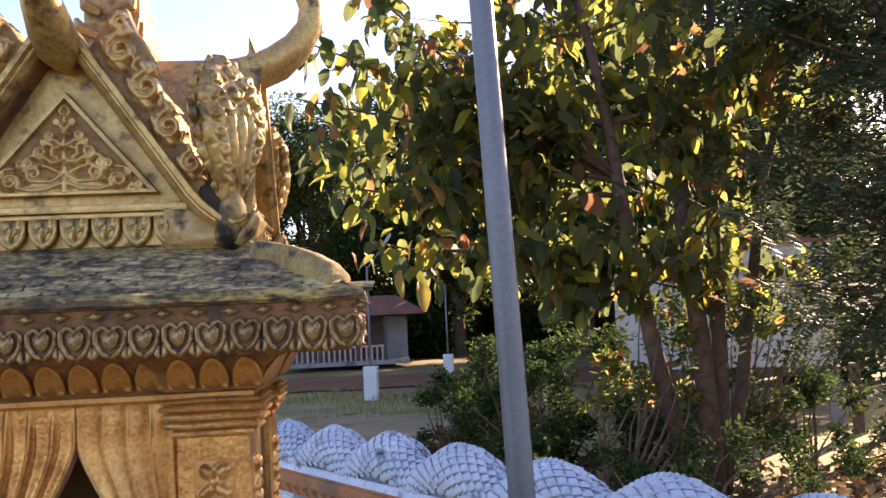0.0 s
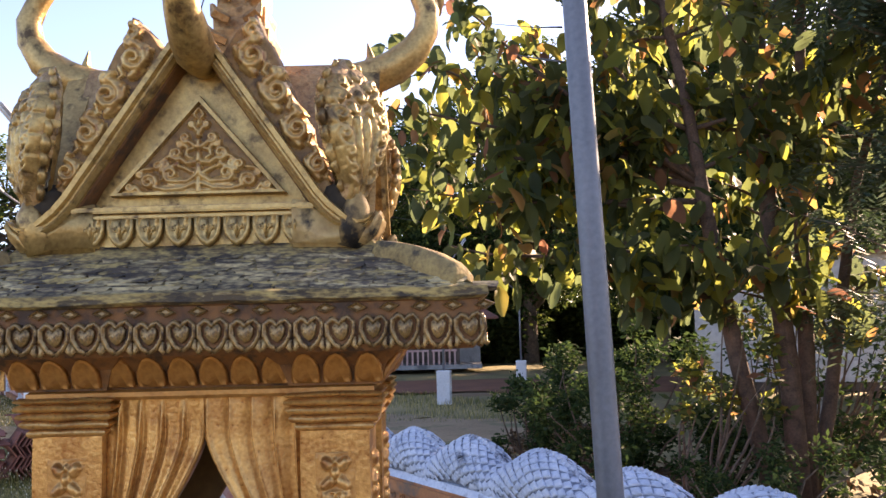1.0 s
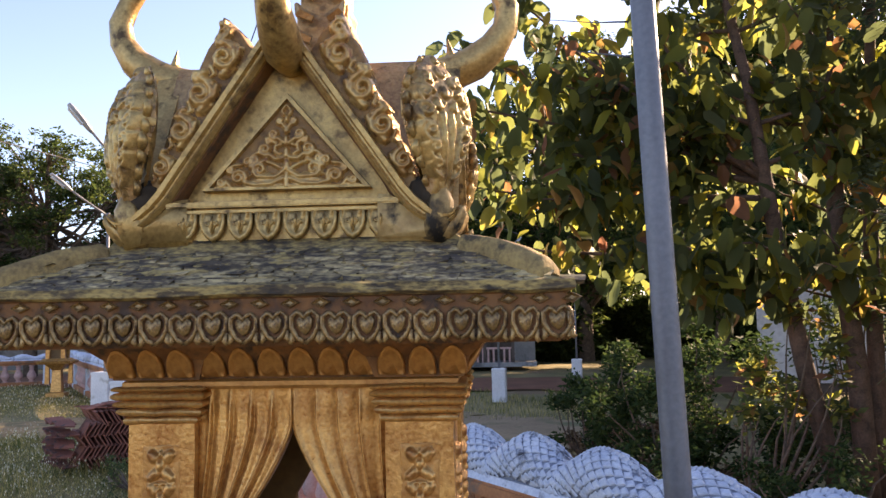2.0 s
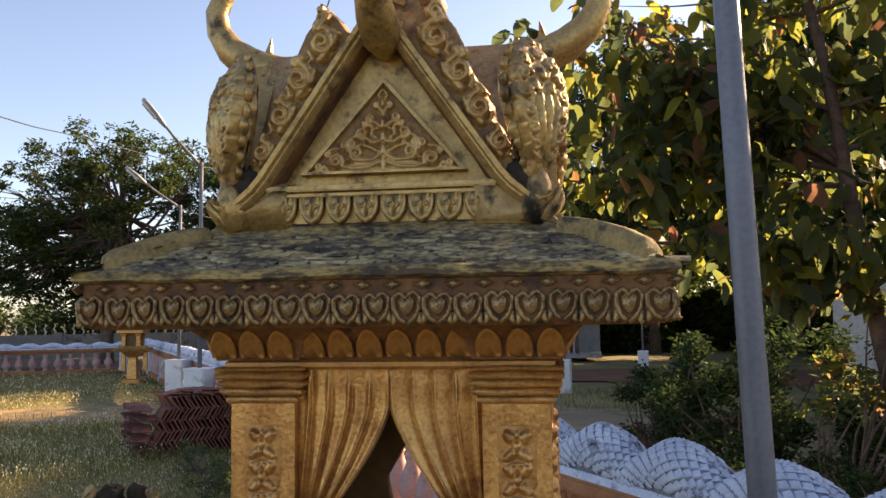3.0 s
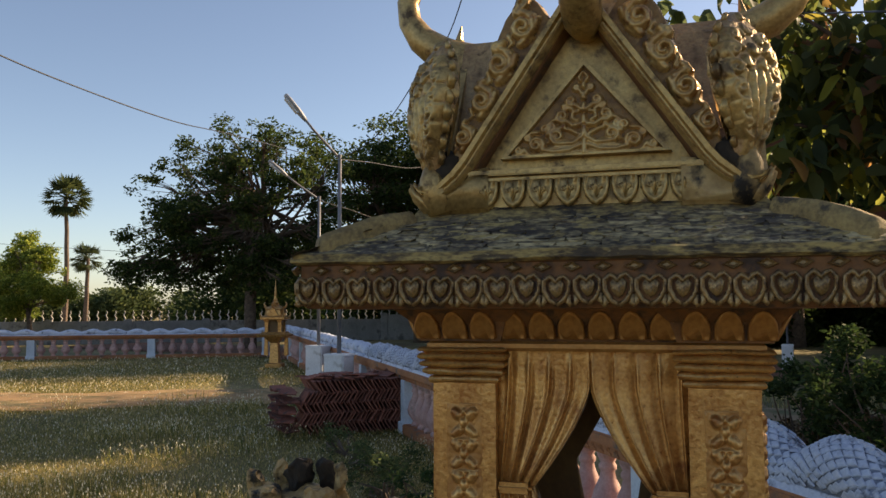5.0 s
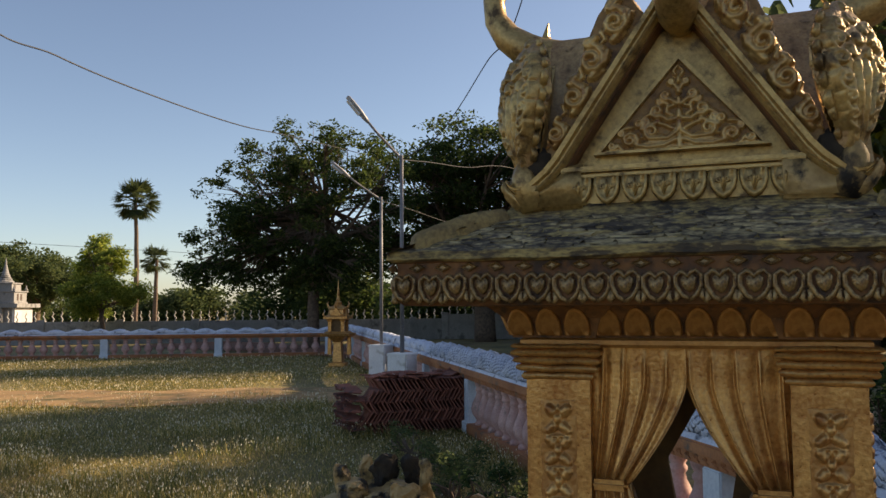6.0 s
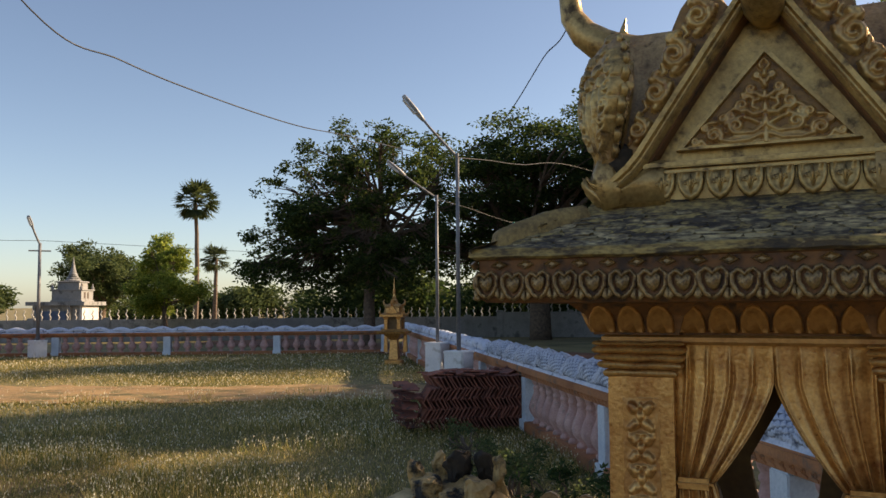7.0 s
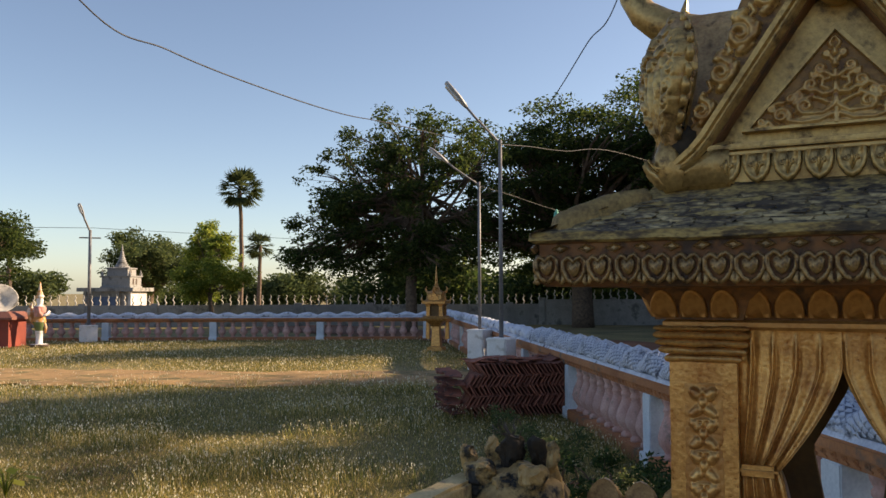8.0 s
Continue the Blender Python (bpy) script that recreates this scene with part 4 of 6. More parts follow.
    # foot of the hood, rooted in the corner block
    bm = tube(bmesh.new(), [(0, -0.004, 1.648), (0, -0.012, 1.672), (0, -0.017, 1.690), (0, -0.018, 1.706)], [0.017, 0.019, 0.015, 0.008], 14, 1.0)
    part("hood_foot", rough_up(bm, 0.002, 60), SOOT_BLACK if soot else GOLD_PALE, leaf, smooth=True)


def corner_heads():
    """Broken heads of a small serpent on the corner of the plate."""
    ob = thing("corner_ornament", pose(-0.0325, 1.565, 0, 0, 0, 7.2) @ pose(-0.53, 0.24, 1.15), "weathered blackened cement serpent heads on the plate corner", "ornament")
    bm = lathe(bmesh.new(), [(0.085, 0), (0.09, 0.02), (0.08, 0.045), (0.05, 0.07), (0.01, 0.08)], 24)
    bmesh.ops.subdivide_edges(bm, edges=bm.edges, cuts=2, use_grid_fill=True)
    part("base", rough_up(rough_up(bm, 0.012, 25), 0.004, 70), SOOTED, ob, smooth=True)
    for x, y, h, r, lean, mt in ((-0.082, -0.02, 0.098, 0.014, -0.3, SOOTED), (-0.056, -0.045, 0.082, 0.030, -0.1, SOOTED), (-0.060, 0.02, 0.112, 0.014, 0.2, SOOTED), (-0.018, 0.0, 0.120, 0.024, 0.15, SOOT_AND_SHADE), (0.030, 0.02, 0.118, 0.018, -0.2, SOOT_AND_SHADE), (0.060, 0.0, 0.116, 0.015, 0.25, SOOTED), (0.040, -0.045, 0.085, 0.026, 0.1, SOOTED), (-0.005, -0.055, 0.065, 0.022, 0.0, SOOTED)):
        pts = [(x * 0.85, y * 0.8, 0.0), (x * 0.93, y * 0.95, h * 0.3), (x, y, h * 0.58), (x + lean * 0.012, y - 0.004, h * 0.8), (x + lean * 0.03, y - 0.008, h * 0.97), (x + lean * 0.05, y - 0.009, h + 0.003)]
        bm = tube(bmesh.new(), pts, [r * 1.35, r * 1.2, r * 0.95, r * 1.05, r * 0.85, r * 0.45], 9, 0.8)
        bmesh.ops.subdivide_edges(bm, edges=bm.edges, cuts=2, use_grid_fill=True)
        part("head", rough_up(rough_up(bm, 0.009, 38), 0.004, 110), mt, ob)


spirit_house()
corner_heads()

# ---- balustrades with a scaled serpent along the top ----
ORIGIN, ALONG = Vector((0.32, 4.18, 0)), Vector((-0.644, 0.765, 0))     # a hump's peak; the way to the far corner
CORNER = Vector((-15.05, 22.44, 0))
ALONG_FAR = Vector((-0.81, -0.586, 0))


def baluster_mesh():
    prof = [(0.05, 0.0), (0.05, 0.03), (0.035, 0.045), (0.04, 0.06), (0.075, 0.12), (0.085, 0.17), (0.07, 0.24), (0.045, 0.31), (0.036, 0.35), (0.046, 0.365), (0.046, 0.385), (0.036, 0.40), (0.05, 0.43), (0.055, 0.455), (0.055, 0.47)]
    bm = lathe(bmesh.new(), [(1.22 * r, z) for r, z in prof], 16)
    for v in bm.verts:
        if 0.08 < v.co.z < 0.28:
            q = 1 + 0.07 * math.cos(8 * math.atan2(v.co.y, v.co.x))
            v.co.x, v.co.y = v.co.x * q, v.co.y * q
    me = bpy.data.meshes.new("baluster")
    bm.to_mesh(me)
    bm.free()
    me.materials.append(BALUSTER)
    me.polygons.foreach_set("use_smooth", [True] * len(me.polygons))
    return me


BALUSTER_MESH = baluster_mesh()


def hump(s):
    """The serpent's centre height along the run."""
    return 0.852 + 0.040 * (2 * abs(math.cos(math.pi * s / 0.54)) - 1) + 0.008 * math.sin(s * 3.1)


def serpent(run, s0, s1, fine, girth=1.0, near=None):
    step = 0.03 if fine else 0.09
    seg, loops = (18 if fine else 10), []
    for s in np.arange(s0, s1 + step, step):
        r = girth * (0.108 + 0.012 * math.cos(2 * math.pi * s / 0.54))
        loops.append([(s, r * 1.15 * math.cos(a), hump(s) - 0.01 + r * math.sin(a)) for a in np.linspace(0, 2 * math.pi, seg + 1)[:-1]])
    bm = rings(bmesh.new(), loops)
    bmesh.ops.recalc_face_normals(bm, faces=bm.faces)
    body = part("serpent_body", bm, NAGA_DARK if fine else NAGA_WHITE, run, "white serpent body with raised scales", smooth=True)
    if not fine:
        return
    # overlapping scales: a raised lozenge each
    shape = rings(bmesh.new(), [[(0.034, 0, -0.004), (0.006, 0.024, 0.0), (-0.034, 0, 0.004), (0.006, -0.024, 0.0)], [(0.027, 0, 0.005), (0.004, 0.019, 0.007), (-0.028, 0, 0.012), (0.004, -0.019, 0.007)], [(0.01, 0, 0.009), (0.002, 0.008, 0.011), (-0.014, 0, 0.013), (0.002, -0.008, 0.011)]])
    me = bpy.data.meshes.new("scale")
    shape.to_mesh(me)
    shape.free()
    me.materials.append(NAGA_WHITE)
    rest_v, rest_f = [], []
    base = [v.co.copy() for v in me.vertices]
    faces = [tuple(p.vertices) for p in me.polygons]
    count, i = 0, 0
    rnd = random.Random(4)
    for s in np.arange(s0, s1, 0.0315):
        i += 1
        r = girth * (0.108 + 0.012 * math.cos(2 * math.pi * s / 0.54))
        for k in range(-6, 7):
            a = math.pi / 2 + (k + 0.5 * (i % 2)) * 0.40
            if math.sin(a) < -0.5:
                continue
            p = Vector((s, r * 1.15 * math.cos(a), hump(s) - 0.01 + r * math.sin(a)))
            nrm = Vector((0.12 * math.sin(2 * math.pi * s / 0.54), math.cos(a), math.sin(a))).normalized()
            x = (Vector((1, 0, -0.37 * math.sin(2 * math.pi * s / 0.54) * math.sin(a))) - nrm * nrm.x).normalized()
            y = nrm.cross(x)
            m = Matrix.Translation(p) @ Matrix((x, y, nrm)).transposed().to_4x4() @ pose(0, 0, 0, rnd.uniform(-3, 3), rnd.uniform(-3, 3), rnd.uniform(-4, 4)) @ Matrix.Diagonal((rnd.uniform(0.92, 1.02), rnd.uniform(0.92, 1.02), rnd.uniform(0.45, 0.8), 1))
            if near and near[0] < s < near[1] and count < 300 and math.cos(a) > -0.75:
                o = link("scale", me, None, body)
                o.matrix_local = m
                count += 1
            else:
                o0 = len(rest_v)
                rest_v += [m @ v for v in base]
                rest_f += [[o0 + q for q in f] for f in faces]
    tagged(raw("scales", rest_v, rest_f, NAGA_WHITE, body), kind="stuff")
    # a rope of small scales along the spine
    bm = bmesh.new()
    for s in np.arange(s0, s1, 0.026):
        r = girth * (0.108 + 0.012 * math.cos(2 * math.pi * s / 0.54))
        z = hump(s) - 0.01 + r
        bmesh.ops.create_cube(bm, size=1.0, matrix=Matrix.Translation((s, 0, z + 0.004)) @ pose(0, 0, 0, 45, 20) @ Matrix.Diagonal((0.022, 0.02, 0.02, 1)))
    part("spine", bm, NAGA_WHITE, body)


def balustrade(origin, along, s0, s1, first_post, label, stretch=(1, 1, 1, 1)):
    a = math.degrees(math.atan2(along.y, along.x))
    run = thing("balustrade", pose(origin.x, origin.y, 0, 0, 0, a) @ Matrix.Diagonal(stretch), label, "balustrade", kind="structure")
    length, mid = s1 - s0, (s0 + s1) / 2
    part("plinth", box(bmesh.new(), (mid, 0, 0.045), (length, 0.26, 0.13), 0.01), RAIL, run)
    bm = box(bmesh.new(), (mid, 0, 0.665), (length, 0.2, 0.07), 0.006)
    part("carved_band", bm, RAIL, run)
    part("rail", box(bmesh.new(), (mid, 0, 0.730), (length, 0.28, 0.075), 0.012), RAIL, run, "terracotta-painted handrail")
    bm = bmesh.new()
    for y0, z0, y1, z1 in ((0.128, 0.765, 0.11, 0.80),):
        rings(bm, [[(s, -y0, z0), (s, y0, z0), (s, y1, z1), (s, -y1, z1)] for s in (s0, s1)])
    bmesh.ops.recalc_face_normals(bm, faces=bm.faces)
    part("coping", bm, NAGA_WHITE, run, "white coping under the serpent, tinted with sky light")
    post = None
    s = first_post
    posts = []
    while s > s0:
        s -= 2.9
    while s < s1:
        if s > s0:
            posts.append(s)
        s += 2.9
    for p in posts:
        bm = box(bmesh.new(), (0, 0, 0.315), (0.19, 0.215, 0.63), 0.008)
        box(bm, (0, 0, 0.05), (0.23, 0.275, 0.14), 0.008)
        post = part("post", bm, POST_BLUE, run) if post is None else link("post", post.data, None, run)
        post.location = (p, 0, 0)
    n = 0
    s = s0 + 0.1
    while s < s1:
        d = min(abs(s - p) for p in posts) if posts else 1
        if d > 0.2:
            o = link("baluster", BALUSTER_MESH, None, run)
            o.matrix_local = pose(s, 0, 0.11, 0, 0, (n * 37) % 360) @ Matrix.Diagonal((1, 1, 1.11, 1))
            n += 1
        s += 0.29
    # small carved bosses along the band on the outer faces
    rnd = random.Random(2)
    bm = bmesh.new()
    for s in np.arange(s0 + 0.05, min(s1, s0 + 14), 0.1):
        for y in (-0.102, 0.102):
            m = spiral(s, 0.665, 0.022, 1.3, 0, 1, [(s - 0.04, 0.645)])
            tube(bm, [(p, y, q) for p, q in m], [0.007] * len(m), 4)
    part("band_carving", bm, RAIL, run)
    return run


near_run = balustrade(ORIGIN, ALONG, -5.0, 23.8, 4.38, "naga balustrade with pink balusters, terracotta rail and white scaled serpent")
serpent(near_run, -5.0, 9.6, True, 1.0, (-1.4, -0.25))
serpent(near_run, 9.6, 23.8, False, 0.82)
far_run = balustrade(CORNER, ALONG_FAR, 0.2, 26, 3.43, "far naga balustrade along the lawn with pale blue posts", (1.17, 1.1, 0.92, 1))
serpent(far_run, 0.2, 26, False, 0.8)


# ---- poles, lamps and cables ----
def steel_pole():
    ob = thing("utility_pole", pose(0.575, 2.87, 0), "grey painted steel pipe pole leaning slightly", "pole")
    pts = [(0.545 - 0.575, 0, 0.0), (0.51 - 0.575, 0, 1.08), (0.47 - 0.575, 0, 2.43), (0.41 - 0.575, 0, 4.4), (0.35 - 0.575, 0, 6.2)]
    part("pipe", tube(bmesh.new(), pts, [0.039, 0.037, 0.034, 0.032, 0.03], 20), POLE, ob, smooth=True)
    part("foot_collar", lathe(bmesh.new(), [(0.09, 0), (0.09, 0.05), (0.05, 0.07)], 16, (-0.03, 0, 0)), CONCRETE, ob)


def street_lamp(base, height, block, arm_to, head_len, label, pipe=0.035, both=False):
    """A concrete block, a thin post, a bent arm and a flat lamp head."""
    ob = thing("street_lamp", Matrix.Translation(base), label, "street lamp", "lamps along the balustrade")
    w, h = block
    bm = box(bmesh.new(), (0, 0, h / 2 - 0.03), (w, w, h + 0.06), 0.02)
    box(bm, (0, 0, h), (w * 1.06, w * 1.06, 0.05), 0.015)
    part("concrete_block", bm, WHITE, ob)
    part("post", tube(bmesh.new(), [(0, 0, h), (0, 0, height)], [pipe, pipe * 0.8], 10), GALV, ob, smooth=True)
    top, end = Vector((0, 0, height - 0.12)), Vector(arm_to) - Vector(base)
    d = (end - top)
    pts = [top, top + Vector((0, 0, 0.06)) + d * 0.04, top + d * 0.35 + Vector((0, 0, 0.03)), top + d * 0.75, end]
    part("arm", tube(bmesh.new(), pts, pipe * 0.55, 8), GALV, ob, smooth=True)
    if both:
        part("crossbar", tube(bmesh.new(), [(-0.16, -0.27, height * 0.93), (0.16, 0.27, height * 0.93)], 0.022, 6), GALV, ob)
    u = d.normalized()
    a = end - u * 0.05
    side = u.cross(Vector((0, 0, 1))).normalized()
    up = side.cross(u)
    loops = []
    for q, ww, t in ((0, 0.03, 0.03), (0.15, 0.05, 0.045), (0.4, 0.095, 0.05), (0.8, 0.10, 0.045), (0.97, 0.085, 0.035), (1.0, 0.05, 0.02)):
        c = a + u * q * head_len
        loops.append([c + side * ww * math.cos(k) * head_len / 0.6 + up * t * math.sin(k) * head_len / 0.6 for k in np.linspace(0, 2 * math.pi, 11)[:-1]])
    head = part("lamp_head", rings(bmesh.new(), loops), LAMP_GREY, ob, smooth=True)
    c = a + u * head_len * 0.62 - up * 0.045 * head_len / 0.6
    bm = rings(bmesh.new(), [[c + u * x * head_len * 0.28 + side * y * 0.075 * head_len / 0.6 - up * z for x, y in ((-1, -0.8), (1, -0.8), (1, 0.8), (-1, 0.8))] for z in (-0.01, 0.012)])
    part("lens", bm, LENS, head)
    return ob


steel_pole()
street_lamp((-6.39, 11.39, 0), 3.86, (0.34, 0.80), (-6.77, 10.98, 4.38), 0.5, "street lamp on a white concrete block beside the tile stack")
street_lamp((-8.41, 13.97, 0), 3.64, (0.36, 0.78), (-8.83, 13.45, 4.02), 0.45, "shorter street lamp on a white concrete block by the balustrade")
street_lamp((-23.66, 15.40, 0), 3.48, (0.4, 0.5), (-23.62, 15.14, 3.90), 0.47, "distant street lamp with a crossbar on a white block", 0.055, True)
street_lamp((-1.79, 17.02, 0), 2.62, (0.27, 0.62), (-1.43, 17.06, 3.06), 0.3, "slim lamp on a white block beside the lane", 0.025)
street_lamp((-0.42, 21.15, 0), 2.35, (0.25, 0.6), (-0.68, 21.04, 2.52), 0.3, "slim lamp with a bent arm beyond the lane", 0.025)


def cable(pts, r, label="black overhead cable sagging between poles"):
    ob = thing("cable", Matrix.Translation(pts[0]), label, "cable", "overhead cables")
    p, fine = [Vector(q) - Vector(pts[0]) for q in pts], []
    for i in range(len(p) - 1):
        p0, p1, p2, p3 = p[max(i - 1, 0)], p[i], p[i + 1], p[min(i + 2, len(p) - 1)]
        for k in range(10):
            t = k / 10
            fine.append(0.5 * ((2 * p1) + (p2 - p0) * t + (2 * p0 - 5 * p1 + 4 * p2 - p3) * t * t + (3 * p1 - p0 - 3 * p2 + p3) * t ** 3))
    fine.append(p[-1])
    part("wire", tube(bmesh.new(), fine, r, 6), WIRE, ob, smooth=True)


cable([(-8.30, 2.00, 7.90), (-11.82, 7.70, 6.11), (-12.27, 9.72, 5.86), (-12.80, 12.22, 5.82), (-13.57, 15.68, 5.94), (-15.89, 20.91, 6.78), (-18.00, 31.00, 7.60)], 0.0135)
cable([(-6.39, 11.39, 3.79), (-5.76, 11.23, 3.99), (-5.11, 10.79, 4.29), (-4.25, 9.98, 4.66), (-3.53, 9.21, 4.83), (-1.60, 6.20, 5.60)], 0.0075)
cable([(-6.39, 11.39, 3.79), (-6.58, 12.72, 3.96), (-6.97, 14.78, 4.21), (-7.54, 18.91, 4.78), (-6.00, 24.00, 4.20)], 0.0075)
cable([(-8.41, 13.97, 3.56), (-8.22, 14.78, 3.46), (-8.02, 15.58, 3.32), (-7.85, 16.13, 3.23), (-7.63, 17.78, 3.09), (-6.00, 22.00, 2.90)], 0.0075)
cable([(-6.39, 11.39, 3.79), (-6.82, 12.01, 3.61), (-7.75, 13.20, 3.48), (-8.41, 13.97, 3.56)], 0.0061)
cable([(-5.86, 29.90, 5.59), (-3.19, 23.28, 4.41), (-1.30, 17.08, 3.28)], 0.0082)
cable([(-1.86, 18.42, 8.51), (-0.61, 12.52, 6.03), (0.20, 6.56, 3.74), (0.44, 3.27, 2.53)], 0.0041)
cable([(-0.89, 14.51, 6.43), (0.10, 7.56, 3.87), (0.44, 3.17, 2.38)], 0.0041)
cable([(-27.74, 18.10, 3.90), (-34.00, 8.00, 3.70)], 0.0082)
cable([(-27.74, 18.10, 3.90), (-24.00, 27.00, 3.70)], 0.0082)
bulb = thing("cable_lamp", Matrix.Translation((-7.85, 16.13, 3.23)), "small green plastic lamp hanging on a cable", "lamp")
part("shade", lathe(bmesh.new(), [(0.02, 0.02), (0.05, -0.06), (0.07, -0.14), (0.03, -0.19)], 8), GREEN_GLASS, bulb)


# ---- stacked roof tiles ----
def tile_stack():
    ob = thing("roof_tile_stack", pose(-5.2, 9.75, 0, 0, 0, 48), "herringbone stack of red clay roof tiles on the grass", "roof tiles")
    bm = box(bmesh.new(), (0, 0, 0), (0.014, 0.2, 0.19), 0.002)
    box(bm, (0.011, 0, 0.086), (0.02, 0.2, 0.012))
    box(bm, (-0.008, 0.07, 0), (0.006, 0.012, 0.17))
    me = bpy.data.meshes.new("tile")
    bm.to_mesh(me)
    bm.free()
    me.materials.append(TILE)
    rnd = random.Random(6)
    for row, (y, x0, x1) in enumerate(((-0.36, -0.78, 0.80), (-0.13, -0.72, 0.80), (0.10, -0.70, 0.78))):
        for lay in range(5):
            z = 0.075 + lay * 0.122
            lean = 32 if lay % 2 else -32
            x = x0 + 0.05 * abs(lay - 1.5) + rnd.uniform(-0.02, 0.02)
            if lay == 4 and row == 0:
                x += 0.1
            while x < x1 - 0.03 * lay:
                o = link("tile", me, None, ob)
                o.matrix_local = pose(x, y + rnd.uniform(-0.018, 0.018), z + rnd.uniform(-0.006, 0.006), rnd.uniform(-3, 3), lean + rnd.uniform(-5, 5), rnd.uniform(-4, 4))
                x += rnd.uniform(0.042, 0.058)
    # a bundle turned end on, and loose ones lying on top
    for lay in range(5):
        for j in range(5):
            o = link("tile", me, None, ob)
            o.matrix_local = pose(-0.92 + rnd.uniform(-0.03, 0.03), -0.40 + j * 0.13, 0.09 + lay * 0.11, rnd.uniform(-18, 18), 78 + rnd.uniform(-10, 10), 90 + rnd.uniform(-12, 12))
    for j in range(26):
        o = link("tile", me, None, ob)
        o.matrix_local = pose(rnd.uniform(-0.65, 0.7), rnd.uniform(-0.4, 0.15), 0.685 + rnd.uniform(-0.02, 0.015), rnd.uniform(-8, 8), 90 + rnd.uniform(-14, 14), rnd.uniform(0, 180))


tile_stack()


# ---- the second, far spirit house on its column ----
def far_shrine():
    ob = thing("small_spirit_house", pose(-12.35, 18.1, 0, 0, 0, 20), "gold-painted small spirit house on a slender column", "spirit house")
    part("column", stack(bmesh.new(), [(0, 0.2, 0.2), (0.1, 0.2, 0.2), (0.12, 0.12, 0.12), (0.62, 0.09, 0.09), (0.7, 0.16, 0.16), (0.78, 0.24, 0.24)]), GOLD, ob)
    for x in (-0.26, 0.26):
        part("side_column", stack(bmesh.new(), [(0.3, 0.05, 0.05), (0.75, 0.04, 0.04), (0.8, 0.08, 0.08)], (x, 0.12)), GOLD, ob)
    part("plate", stack(bmesh.new(), [(0.78, 0.36, 0.36), (0.84, 0.38, 0.38), (0.86, 0.3, 0.3), (0.9, 0.26, 0.26)]), GOLD, ob)
    for x in (-0.17, 0.17):
        for y in (-0.17, 0.17):
            part("pilaster", stack(bmesh.new(), [(0.9, 0.045, 0.045), (1.14, 0.045, 0.045), (1.16, 0.06, 0.06), (1.2, 0.065, 0.065)], (x, y)), GOLD, ob)
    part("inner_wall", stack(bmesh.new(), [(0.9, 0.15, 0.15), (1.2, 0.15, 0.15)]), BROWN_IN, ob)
    part("eave", stack(bmesh.new(), [(1.2, 0.26, 0.26), (1.22, 0.31, 0.31), (1.27, 0.31, 0.31), (1.33, 0.2, 0.2)]), GOLD, ob)
    part("tier", stack(bmesh.new(), [(1.33, 0.18, 0.18), (1.45, 0.17, 0.17), (1.47, 0.21, 0.21), (1.5, 0.2, 0.2), (1.56, 0.1, 0.1)]), GOLD, ob)
    for k in range(4):
        bm = extrude(bmesh.new(), [(-0.15, 1.3), (0.15, 1.3), (0.0, 1.52)], -0.24, -0.16)
        part("gable", turned(bm, k), GOLD, ob)
        bm = tube(bmesh.new(), [(0, -0.2, 1.5), (0, -0.27, 1.53), (0, -0.29, 1.6), (0, -0.26, 1.66)], [0.03, 0.03, 0.02, 0.006], 6)
        part("horn", turned(bm, k), GOLD, ob)
        for x in (-0.28, 0.28):
            part("corner_horn", turned(tube(bmesh.new(), [(x, -0.28, 1.27), (x * 1.1, -0.31, 1.33), (x * 1.08, -0.3, 1.4)], [0.03, 0.022, 0.005], 6), k), GOLD, ob)
    part("spire", lathe(bmesh.new(), [(0.1, 1.54), (0.11, 1.58), (0.07, 1.6), (0.08, 1.64), (0.05, 1.67), (0.055, 1.71), (0.035, 1.75), (0.03, 1.9), (0.012, 2.1), (0.002, 2.25)], 10), GOLD, ob)


far_shrine()


